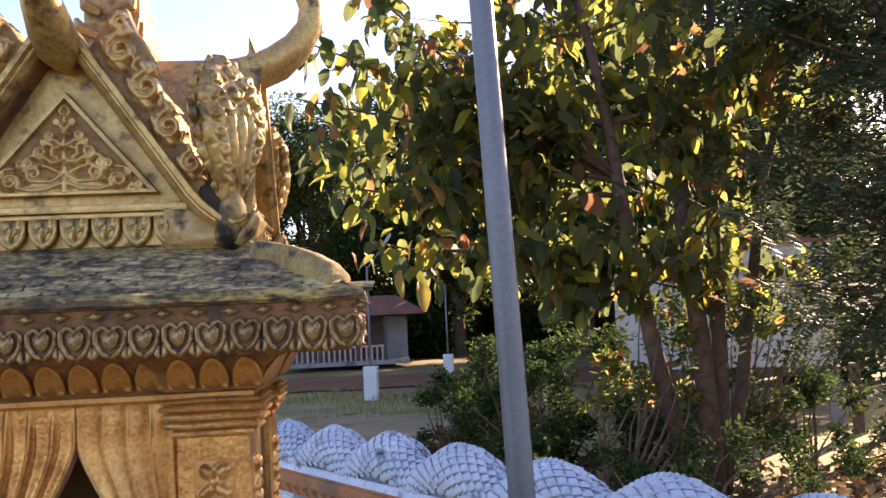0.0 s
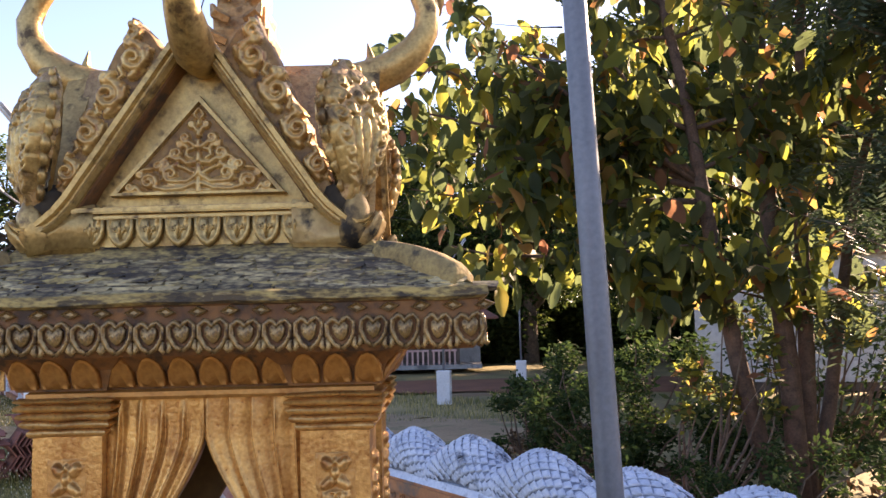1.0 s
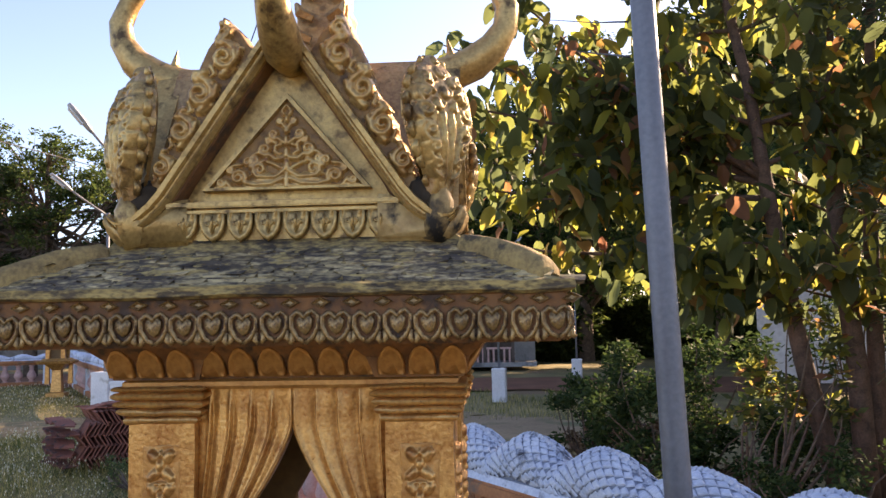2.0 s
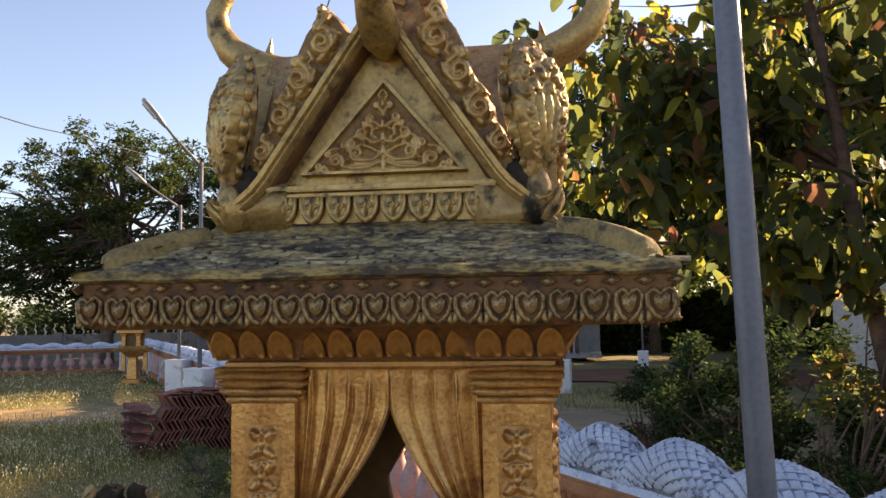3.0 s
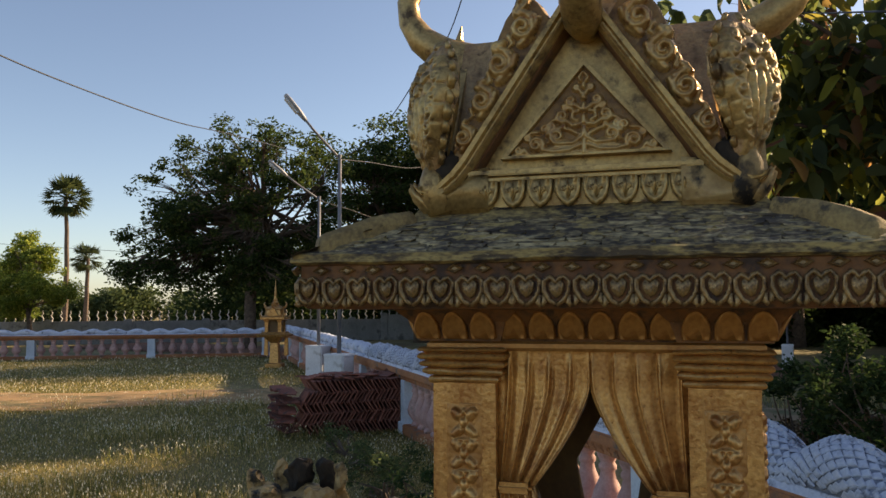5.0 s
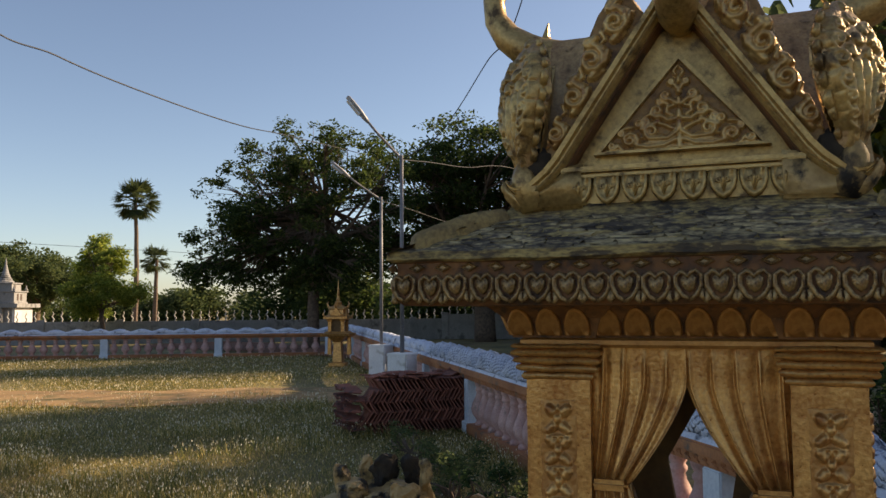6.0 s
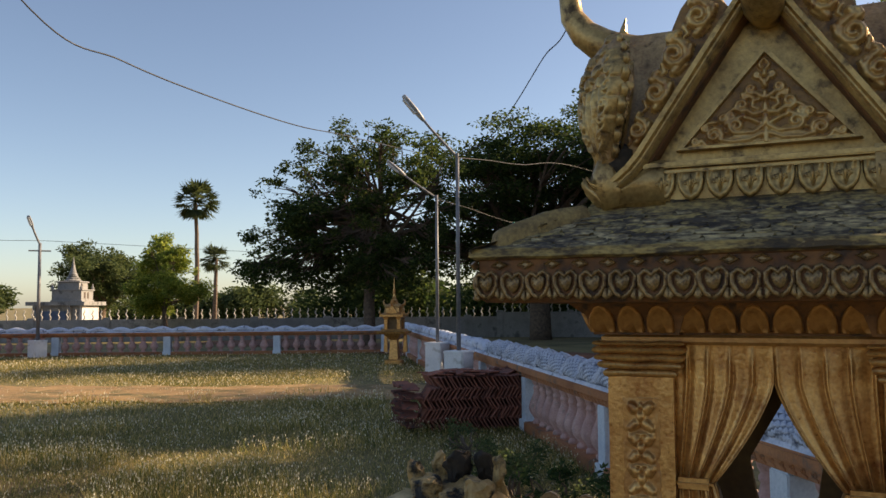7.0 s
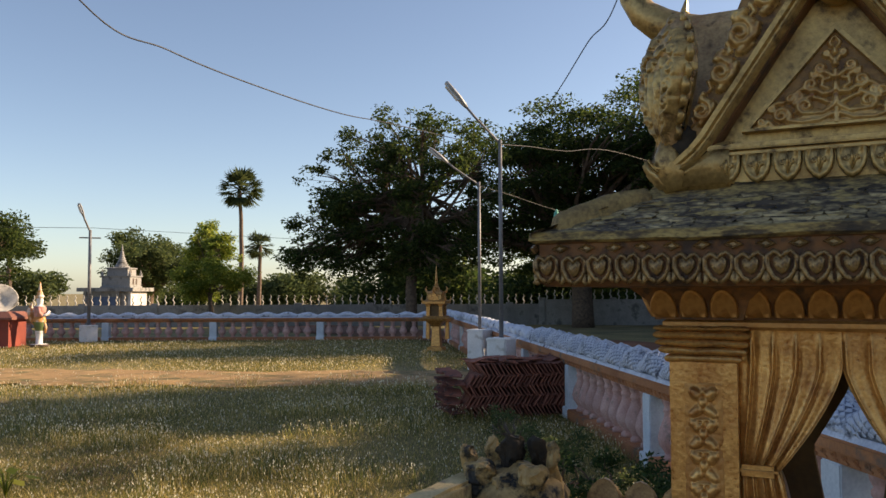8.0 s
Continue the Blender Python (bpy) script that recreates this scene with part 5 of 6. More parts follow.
# ---- statue, red booth and dish at the far end of the lawn ----
def statue():
    bm = lathe(bmesh.new(), [(0.3, 0), (0.32, 0.05), (0.28, 0.08), (0.11, 0.09), (0.105, 0.3), (0.13, 0.5), (0.17, 0.62), (0.21, 0.78), (0.19, 0.9), (0.15, 0.95), (0.19, 1.1), (0.21, 1.2), (0.17, 1.27), (0.07, 1.31), (0.09, 1.36), (0.115, 1.45), (0.10, 1.53), (0.135, 1.56), (0.13, 1.6), (0.085, 1.66), (0.09, 1.7), (0.055, 1.76), (0.05, 1.82), (0.012, 2.05)], 14)
    for f in bm.faces:
        z = f.calc_center_median().z
        f.material_index = 1 if 0.085 < z < 0.52 or 1.28 < z < 1.54 else 2 if 0.52 <= z < 0.8 else 3 if 0.97 < z <= 1.28 else 4 if z < 0.085 else 0
    def limb(pts, radii, tint, flat=1.0):
        old = set(bm.faces)
        tube(bm, pts, radii, 8, flat)
        for f in set(bm.faces) - old:
            f.material_index = tint
    for s in (-1, 1):
        limb([(s * 0.2, 0, 1.2), (s * 0.25, -0.06, 1.06), (s * 0.2, -0.14, 0.98)], [0.07, 0.06, 0.05], 3)
        limb([(s * 0.2, -0.14, 0.98), (s * 0.1, -0.26, 1.02), (s * 0.02, -0.30, 1.12)], [0.048, 0.045, 0.03], 1)
    limb([(0.05, 0.15, 0.7), (0.1, 0.28, 0.9), (0.1, 0.33, 1.15), (0.08, 0.28, 1.38)], [0.1, 0.16, 0.15, 0.03], 0, 0.45)
    limb([(-0.1, -0.12, 0.9), (-0.02, -0.2, 0.62), (0.02, -0.18, 0.42)], [0.05, 0.05, 0.03], 0)
    ob = part("statue", bm, (ORANGE_PAINT, WHITE, SASH_GREEN, STATUE_PINK, WOOD_DARK), None, smooth=True)
    ob.matrix_world = pose(-22.9, 13.4, 0.0, 0, 0, 135) @ Matrix.Diagonal((0.8, 0.85, 0.9, 1))
    tagged(ob, "painted cement guardian statue in orange, white and green", "statue")


statue()
booth = thing("red_booth", pose(-23.9, 12.75, 0, 0, 0, 35), "small red-painted booth with a tiled roof", "booth")
part("wall", stack(bmesh.new(), [(0, 0.55, 0.5), (0.78, 0.55, 0.5)]), RED_PAINT, booth)
part("door", box(bmesh.new(), (0.1, -0.51, 0.36), (0.35, 0.03, 0.66), 0.005), WOOD_DARK, booth)
part("roof", stack(bmesh.new(), [(0.78, 0.72, 0.66), (0.84, 0.72, 0.66), (1.0, 0.5, 0.45)]), ROOF_RED, booth)
dish = thing("satellite_dish", pose(-23.9, 12.75, 1.35, 55, 10, 60), "pale satellite dish on the booth roof", "dish")
part("bowl", lathe(bmesh.new(), [(0.02, -0.16), (0.25, -0.1), (0.48, 0.06), (0.5, 0.06), (0.26, -0.12), (0.02, -0.19)], 18), STONE_PALE, dish, smooth=True)
part("stem", tube(bmesh.new(), [(0, 0, -0.18), (0.0, -0.3, -0.42)], 0.03, 8), GALV, dish)


# ---- far buildings and walls ----
def stupa_building():
    ob = thing("stupa_hall", pose(-34.75, 23.75, 0, 0, 0, 33) @ Matrix.Diagonal((0.72, 0.72, 1.02, 1)), "hall with a stepped stupa, shaded sides grey and sunlit end white", "building")
    # Grey sides and white end carry shade and sun in their colours.
    part("wall", stack(bmesh.new(), [(0, 1.35, 1.3), (1.55, 1.35, 1.3)]), CONCRETE, ob)
    part("end_wall", box(bmesh.new(), (1.42, 0, 0.77), (0.16, 2.6, 1.55)), WHITEWASH, ob, "end wall painted white for the sunlight on it")
    part("doorway", box(bmesh.new(), (-0.2, -1.32, 0.7), (1.5, 0.1, 1.2)), BLUE_DARK, ob, "dark blue doorway")
    for x in (-1.35, 0.75):
        part("pillar", box(bmesh.new(), (x, -1.45, 0.78), (0.22, 0.22, 1.55), 0.02), CONCRETE, ob)
    part("roof_slab", stack(bmesh.new(), [(1.55, 1.8, 1.75), (1.72, 1.8, 1.75)]), CONCRETE, ob)
    part("stupa_base", stack(bmesh.new(), [(1.72, 0.98, 0.98), (1.78, 0.98, 0.98), (1.8, 0.92, 0.92), (2.2, 0.92, 0.92), (2.22, 1.0, 1.0), (2.27, 1.0, 1.0)], (0.35, 0)), CONCRETE, ob)
    part("stupa_tier", stack(bmesh.new(), [(2.27, 0.68, 0.68), (2.56, 0.66, 0.66), (2.58, 0.74, 0.74), (2.63, 0.74, 0.74), (2.65, 0.5, 0.5)], (0.35, 0)), CONCRETE, ob)
    for y, z, h in ((-0.4, 1.86, 0.28), (0.1, 1.86, 0.28), (-0.25, 2.33, 0.2)):
        part("niche", box(bmesh.new(), (0.35 + (0.925 if z < 2 else 0.68), y, z + h / 2), (0.03, 0.22, h), 0.005), WOOD_DARK, ob)
    prof, r, z = [], 0.47, 2.65
    for i in range(8):
        prof += [(r, z), (r * 1.06, z + 0.025), (r * 1.02, z + 0.05), (r * 0.84, z + 0.09)]
        r, z = r * 0.80, z + 0.095
    prof += [(0.05, z), (0.07, z + 0.05), (0.01, z + 0.34)]
    part("stupa_spire", lathe(bmesh.new(), prof, 16, (0.35, 0, 0)), CONCRETE, ob)
    for x in (-0.55, 1.25):
        for y in (-0.88, 0.88):
            part("corner_pinnacle", lathe(bmesh.new(), [(0.1, 2.26), (0.11, 2.36), (0.06, 2.4), (0.02, 2.55)], 8, (x, y, 0)), CONCRETE, ob)


stupa_building()


def far_wall(a, b, h, label, spikes=True):
    a, b = Vector(a), Vector(b)
    d = b - a
    L = d.length
    ob = thing("wall_far", pose(a.x, a.y, 0, 0, 0, math.degrees(math.atan2(d.y, d.x))), label, "wall", kind="structure")
    part("wall_face", box(bmesh.new(), (L / 2, 0, h / 2 - 0.1), (L, 0.18, h + 0.2)), CONCRETE, ob)
    pier = None
    for s in np.arange(0, L, 3.2):
        if pier is None:
            pier = part("pier", box(bmesh.new(), (0, 0, h / 2), (0.3, 0.3, h + 0.16), 0.02), CONCRETE, ob)
        else:
            pier = link("pier", pier.data, None, ob)
        pier.location = (s, 0, 0)
    if spikes:
        spike = None
        for s in np.arange(0.2, L, 0.36):
            if spike is None:
                spike = part("spike", tube(bmesh.new(), [(0, 0, 0), (0.04, 0, 0.12), (-0.03, 0, 0.24), (0.03, 0, 0.36), (0, 0, 0.45)], [0.035, 0.035, 0.03, 0.025, 0.012], 5), STONE_PALE, ob)
            else:
                spike = link("spike", spike.data, None, ob)
            spike.location = (s, 0, h)


far_wall((-47, 12, 0), (-18, 34.5, 0), 0.95, "grey block wall with white wavy spikes along the top")
far_wall((-18, 34.5, 0), (-3, 41, 0), 1.15, "grey block wall with white wavy spikes behind the trees")


def far_house():
    ob = thing("house", pose(-4.0, 28.6, 0, 0, 0, 6), "low timber house with a red roof and porch railing", "house")
    part("wall", stack(bmesh.new(), [(0.25, 1.9, 1.2), (1.75, 1.9, 1.2)], (0, 1.0)), WOOD_DARK, ob)
    part("side_wall", box(bmesh.new(), (1.55, -0.4, 0.9), (0.75, 0.12, 1.5)), CONCRETE, ob, "grey plastered wall panel")
    part("porch_floor", box(bmesh.new(), (0, -0.9, 0.2), (3.9, 1.5, 0.14)), CONCRETE, ob)
    part("roof", stack(bmesh.new(), [(1.7, 2.5, 2.1), (1.76, 2.5, 2.1), (2.35, 1.6, 0.5)], (0, 0.2)), ROOF_RED, ob)
    post = None
    for x in (-1.9, -0.9, 0.3, 1.2):
        o = part("porch_post", box(bmesh.new(), (0, 0, 0.95), (0.1, 0.1, 1.55)), WOOD_DARK, ob) if post is None else link("porch_post", post.data, None, ob)
        post = o
        o.location = (x, -1.55, 0)
    part("railing_top", box(bmesh.new(), (-0.35, -1.55, 0.72), (3.2, 0.07, 0.06)), BALUSTER, ob)
    slat = None
    for x in np.arange(-1.8, 1.2, 0.17):
        o = part("railing_slat", box(bmesh.new(), (0, 0, 0.47), (0.06, 0.04, 0.46)), BALUSTER, ob) if slat is None else link("railing_slat", slat.data, None, ob)
        slat = o
        o.location = (x, -1.55, 0)
    part("doorway", box(bmesh.new(), (0.1, -0.22, 0.98), (0.7, 0.06, 1.35)), WOOD_DARK, ob)


far_house()


def white_building():
    ob = thing("raised_hut", pose(3.45, 11.6, 0.0, 0, 0, -14), "whitewashed boarded hut raised on short posts behind the trees", "hut")
    part("floor", box(bmesh.new(), (0.1, 1.6, 0.66), (2.75, 3.2, 0.1)), WOOD_DARK, ob)
    board = None
    for i in range(6):
        bm = box(bmesh.new(), (0.1, -0.01, 0), (2.7, 0.03, 0.262), 0.004)
        board = part("wall_board", bm, WHITEWASH, ob) if board is None else link("wall_board", board.data, None, ob)
        board.location = (0, 0, 0.85 + i * 0.266)
    part("back_wall", box(bmesh.new(), (0.1, 1.65, 1.50), (2.66, 3.1, 1.56)), WHITEWASH, ob)
    part("roof", box(bmesh.new(), (0.1, 1.6, 2.32), (2.84, 3.4, 0.07)), ROOF_RED, ob)
    for x in (-1.1, 0.2, 1.4):
        for y in (0.15, 2.9):
            part("stilt", box(bmesh.new(), (x, y, 0.28), (0.14, 0.14, 0.68)), CONCRETE, ob)
    part("lean_to_post", box(bmesh.new(), (1.5, -0.75, 0.35), (0.11, 0.11, 0.9)), BARK, ob)


white_building()

# ---- trees, bushes, palms ----
NRNG = np.random.default_rng(11)


def leaf_cloud(centres, radii, count, size, flat=0.75, drop=0.0, shell=0.5, slim=0.45):
    """Many single leaves round clump centres: a folded lozenge each."""
    centres, radii = np.array(centres, float), np.array(radii, float)
    w = radii ** 2 / np.sum(radii ** 2)
    which = NRNG.choice(len(centres), count, p=w)
    d = NRNG.normal(size=(count, 3))
    d /= np.linalg.norm(d, axis=1)[:, None]
    r = NRNG.random(count) ** shell
    p = centres[which] + d * (r * radii[which])[:, None] * np.array([1, 1, flat])
    ax = NRNG.normal(size=(count, 3)) * np.array([1, 1, 0.6]) + np.array([0, 0, -drop])
    ax /= np.linalg.norm(ax, axis=1)[:, None]
    sd = np.cross(ax, NRNG.normal(size=(count, 3)))
    sd /= np.linalg.norm(sd, axis=1)[:, None]
    nm = np.cross(ax, sd)
    ln = size * NRNG.uniform(0.6, 1.25, count)[:, None]
    a, b = p, p + ax * ln
    m = p + ax * ln * 0.5 - nm * ln * 0.12
    v = np.stack([a, m + sd * ln * slim * 0.5 + nm * ln * 0.1, b, m - sd * ln * slim * 0.5 + nm * ln * 0.1], 1).reshape(-1, 3)
    i = np.arange(count)[:, None] * 4
    f = np.concatenate([i + np.array([0, 1, 2]), i + np.array([0, 2, 3])], 0)
    return v, f


def cloud_part(name, v, f, material, parent, kind=""):
    me = bpy.data.meshes.new(name)
    me.vertices.add(len(v))
    me.vertices.foreach_set("co", np.asarray(v, np.float32).ravel())
    me.loops.add(len(f) * 3)
    me.loops.foreach_set("vertex_index", np.asarray(f, np.int32).ravel())
    me.polygons.add(len(f))
    me.polygons.foreach_set("loop_start", np.arange(0, len(f) * 3, 3, dtype=np.int32))
    me.update(calc_edges=True)
    me.validate()
    ob = link(name, me, material, parent)
    if kind:
        ob["kind"] = kind
    return ob


def bend(a, b, wobble, n=7, rnd=random):
    a, b = Vector(a), Vector(b)
    out = []
    off = Vector((rnd.uniform(-1, 1), rnd.uniform(-1, 1), rnd.uniform(-0.4, 0.6))) * wobble
    for i in range(n + 1):
        q = i / n
        out.append(a.lerp(b, q) + off * math.sin(math.pi * q) + Vector((rnd.uniform(-1, 1), rnd.uniform(-1, 1), rnd.uniform(-1, 1))) * wobble * 0.12)
    return out


def tree(base, trunk_h, trunk_r, clumps, leaves, size, material, label, seed=1, bark=None, flat=0.6, slim=0.45, shell=0.5):
    """clumps: (x, y, z, radius) from the base. Limbs run from the trunk's fork to every clump."""
    rnd = random.Random(seed)
    ob = thing("tree", Matrix.Translation(base), label, "tree")
    top = Vector((rnd.uniform(-0.3, 0.3), rnd.uniform(-0.3, 0.3), trunk_h))
    part("trunk", tube(bmesh.new(), bend((0, 0, -0.1), top, trunk_r * 0.7, 7, rnd), [trunk_r * (1.25 - 0.07 * i) for i in range(8)], 10), bark or BARK, ob, smooth=True)
    bm = bmesh.new()
    cs, rs = [], []
    for x, y, z, r in clumps:
        q = rnd.uniform(0.55, 1.0)
        start = Vector((0, 0, 0)).lerp(top, q)
        length = (Vector((x, y, z)) - start).length
        r0 = trunk_r * rnd.uniform(0.3, 0.5)
        path = bend(start, (x, y, z), length * 0.12, 6, rnd)
        tube(bm, path, [r0 * (1 - 0.13 * i) for i in range(7)], 6)
        for j in range(7):
            e = Vector((x, y, z)) + Vector((rnd.uniform(-1, 1), rnd.uniform(-1, 1), rnd.uniform(-0.6, 0.7))) * r * 0.9
            tube(bm, bend(path[4], e, r * 0.12, 4, rnd), [r0 * 0.3, r0 * 0.24, r0 * 0.18, r0 * 0.12, r0 * 0.06], 4)
            cs.append(e)
            rs.append(r * rnd.uniform(0.4, 0.8))
    tagged(part("branching", bm, bark or BARK, ob, smooth=True), kind="stuff")
    v, f = leaf_cloud(cs, rs, leaves, size, flat, 0.2, shell, slim)
    cloud_part("crown", v, f, material, ob)
    return ob


def crown(n, cx, cy, cz, rx, ry, rz, r, seed):
    """Clumps spread over a lumpy crown."""
    rnd, out = random.Random(seed), []
    while len(out) < n:
        p = Vector((rnd.uniform(-1, 1), rnd.uniform(-1, 1), rnd.uniform(-0.75, 1)))
        if 0.35 < p.length < 1:
            out.append((cx + p.x * rx, cy + p.y * ry, cz + p.z * rz, r * rnd.uniform(0.7, 1.2)))
    return out


tree((-18.5, 25.2, 0), 5.8, 0.19, crown(96, -0.5, 0.2, 4.9, 4.1, 2.8, 3.4, 0.62, 42) + crown(26, -2.6, -1.2, 3.4, 2.6, 1.6, 1.5, 0.6, 22) + crown(9, 1.6, 0.0, 2.8, 2.2, 1.6, 1.0, 0.6, 62), 44000, 0.16, TREE_LEAF, "broad dark tree with drooping feathery leaves inside the wall", 2, None, 0.55, 0.45, 0.6)
tree((-15.2, 33.0, 0), 4.2, 0.4, crown(46, 1.2, 0.5, 7.2, 5.9, 4.6, 2.5, 1.7, 3) + crown(26, -2.4, 0, 4.3, 3.6, 3.0, 2.2, 1.4, 23), 84000, 0.2, TREE_LEAF, "large spreading rain tree with a flat crown", 3, None, 0.34)
tree((-7.0, 37.0, 0), 4.0, 0.35, crown(44, 0.0, 0.5, 6.4, 6.2, 4.0, 4.2, 1.8, 13), 60000, 0.23, TREE_LEAF, "dark spreading tree behind the lane", 13)
tree((-28.2, 24.1, 0), 2.2, 0.09, crown(16, 0.0, 0.0, 2.4, 1.5, 1.3, 1.4, 0.6, 4) + crown(12, -0.2, 0, 3.7, 0.9, 0.8, 1.0, 0.45, 24), 26000, 0.13, BRIGHT_LEAF, "young light-green tree beside the far balustrade", 4)
tree((-37.0, 18.2, 0), 2.2, 0.2, crown(18, 0.0, 0.0, 3.2, 2.2, 2.0, 1.7, 0.9, 5), 16000, 0.18, TREE_LEAF, "dark tree beside the booth", 5)
tree((-41, 30, 0), 2.5, 0.2, crown(20, 0.0, 0.0, 2.9, 2.4, 2.4, 1.7, 1.0, 6), 26000, 0.2, FAR_LEAF, "bushy green tree behind the stupa hall", 6)
tree((-0.5, 33.5, 0), 3.0, 0.3, crown(40, 0, 0, 6.8, 4.2, 3.0, 5.0, 1.7, 7), 52000, 0.22, TREE_LEAF, "dense dark tree behind the lane", 7)
tree((5.5, 27.0, 0), 3.0, 0.3, crown(34, 0, 0, 5.2, 4.2, 3.0, 4.2, 1.6, 8), 40000, 0.22, TREE_LEAF, "dense dark tree beyond the hut", 8)
tree((4.6, 18.6, 0), 3.0, 0.26, crown(26, 0, 0, 3.6, 2.6, 2.4, 2.0, 1.2, 14), 30000, 0.18, TREE_LEAF, "leafy tree close behind the hut", 14)
# Placed and sized so that its shadow falls across the lawn.
tree((5.3, 23.1, 0), 4.0, 0.3, crown(40, 0, 0, 7.4, 2.6, 2.6, 4.0, 1.4, 9), 60000, 0.2, TREE_LEAF, "tall leafy tree beside the lane", 9)
tree((7.8, 21, 0), 3.0, 0.3, crown(34, 0, 0, 4.7, 2.9, 2.6, 3.3, 1.3, 15), 44000, 0.19, TREE_LEAF, "leafy tree filling the view beyond the hut", 15)
# The next two are added to keep the sun off the lane.
tree((9.0, 31, 0), 3.5, 0.3, crown(36, 0, 0, 5.6, 3.8, 3.0, 3.8, 1.5, 16), 44000, 0.22, TREE_LEAF, "dark tree added far behind the hut to shade the lane", 16)
tree((4.2, 31.5, 0), 3.0, 0.25, crown(32, 0, 0, 4.6, 3.2, 2.6, 3.6, 1.4, 17), 40000, 0.2, TREE_LEAF, "dark tree added to shade the edge of the lane", 17)
tree((12.5, 11, 0), 3.2, 0.3, crown(28, 0, 0, 5.4, 3.6, 3.2, 3.4, 1.5, 10), 26000, 0.2, TREE_LEAF, "tall tree beside the hut", 10)


def palm(base, h, r, n, label, seed):
    rnd = random.Random(seed)
    ob = thing("palm_tree", Matrix.Translation(base), label, "palm tree", "sugar palms")
    part("trunk", tube(bmesh.new(), bend((0, 0, -0.2), (rnd.uniform(-0.2, 0.2), 0, h), 0.15, 8, rnd), [0.24 - 0.012 * i for i in range(9)], 8), BARK, ob)
    bm = bmesh.new()
    for i in range(n):
        el, az = rnd.uniform(-1.0, 1.35), rnd.uniform(0, 2 * math.pi)
        d = Vector((math.cos(az) * math.cos(el), math.sin(az) * math.cos(el), math.sin(el)))
        stem = Vector((0, 0, h)) + d * r * 0.5
        side = d.cross(Vector((0, 0, 1))).normalized()
        tube(bm, [(0, 0, h), stem], [0.04, 0.02], 4)
        up = side.cross(d)
        for k in range(13):
            a = (k - 6) / 6 * 1.5
            q = d * math.cos(a) + side * math.sin(a) + up * 0.15 * math.cos(a * 3)
            tip = stem + q * r * 0.55 * rnd.uniform(0.85, 1.05) - Vector((0, 0, 0.1 * r * abs(math.sin(a))))
            s2 = (side * math.cos(a) - d * math.sin(a)) * r * 0.045
            m = stem + q * r * 0.3
            vs = [bm.verts.new(p) for p in (stem, m + s2, tip, m - s2)]
            bm.faces.new(vs)
    part("fronds", bm, PALM_LEAF, ob)


palm((-52.3, 46.8, 0), 10.0, 2.0, 44, "tall sugar palm with a round head of fans", 1)
palm((-55.0, 51.3, 0), 5.6, 1.5, 34, "shorter sugar palm among bushes", 2)
palm((-62, 33, 0), 5.2, 1.1, 30, "distant sugar palm on the skyline", 3)


def woods(name, pts, h, count, size, material, label):
    """A far belt of foliage: one mesh of leaves over hidden clumps."""
    rnd = random.Random(len(label))
    cs, rs = [], []
    for a, b in zip(pts, pts[1:]):
        L = (Vector(b) - Vector(a)).length
        for i in range(int(L / 1.6)):
            p = Vector(a).lerp(Vector(b), rnd.random())
            r = rnd.uniform(0.8, 1.6) * h / 3
            cs.append((p.x + rnd.uniform(-2, 2), p.y + rnd.uniform(-2, 2), rnd.uniform(0.3, max(0.4, h - r))))
            rs.append(r)
    v, f = leaf_cloud(cs, rs, count, size, 0.85, 0.1, 0.45)
    ob = cloud_part(name, v, f, material, None)
    return tagged(ob, label, "woods", kind="stuff")


woods("far_woods", [(-85, 30), (-70, 52), (-50, 66), (-25, 70)], 4.6, 60000, 0.45, FAR_LEAF, "distant belt of green bushes and trees")
woods("lane_woods", [(-36, 45), (-25, 43), (-14, 42), (-6, 40), (4, 38), (14, 34), (22, 26)], 6.5, 85000, 0.4, TREE_LEAF, "dark wood behind the lane")
woods("lane_hedge", [(-12, 38.5), (-5, 36.5), (0, 35.5), (6, 34), (12, 30)], 4.8, 60000, 0.33, TREE_LEAF, "dense dark undergrowth along the lane")
woods("lane_scrub", [(-8, 38), (-2, 37.3), (1, 37), (5, 36), (10, 33), (4, 37), (0, 38.5), (2.5, 37.5), (-1, 38), (4, 38), (-4, 39), (-8, 39.5)], 3.0, 70000, 0.3, TREE_LEAF, "low dark scrub at the foot of the lane trees")
woods("side_woods", [(8.5, 19), (12, 14), (12, 9), (9.5, 5)], 3.6, 30000, 0.2, BUSH_LEAF, "green thicket beside the hut")


# ---- the teak tree and bushes behind the balustrade ----
def big_leaf(seed):
    """One broad teak leaf, folded along its rib and curling, on a short stalk."""
    rnd = random.Random(seed)
    bm, rows = bmesh.new(), []
    for i in range(6):
        q = i / 5
        w = 0.3 * math.sin(math.pi * (0.08 + 0.88 * q)) ** 0.75 * (1 - 0.15 * q)
        z = -0.18 * q * q + 0.03 * math.sin(7 * q + seed)
        cup = 0.22 * w
        rows.append([bm.verts.new((q, s * w + 0.015 * rnd.uniform(-1, 1), z + abs(s) * cup + 0.02 * rnd.uniform(-1, 1))) for s in (-1, -0.5, 0, 0.5, 1)])
    for a, b in zip(rows, rows[1:]):
        for k in range(4):
            bm.faces.new((a[k], a[k + 1], b[k + 1], b[k]))
    me = bpy.data.meshes.new("leaf")
    bm.to_mesh(me)
    bm.free()
    me.materials.append(TEAK_LEAF)
    me.polygons.foreach_set("use_smooth", [True] * len(me.polygons))
    return me


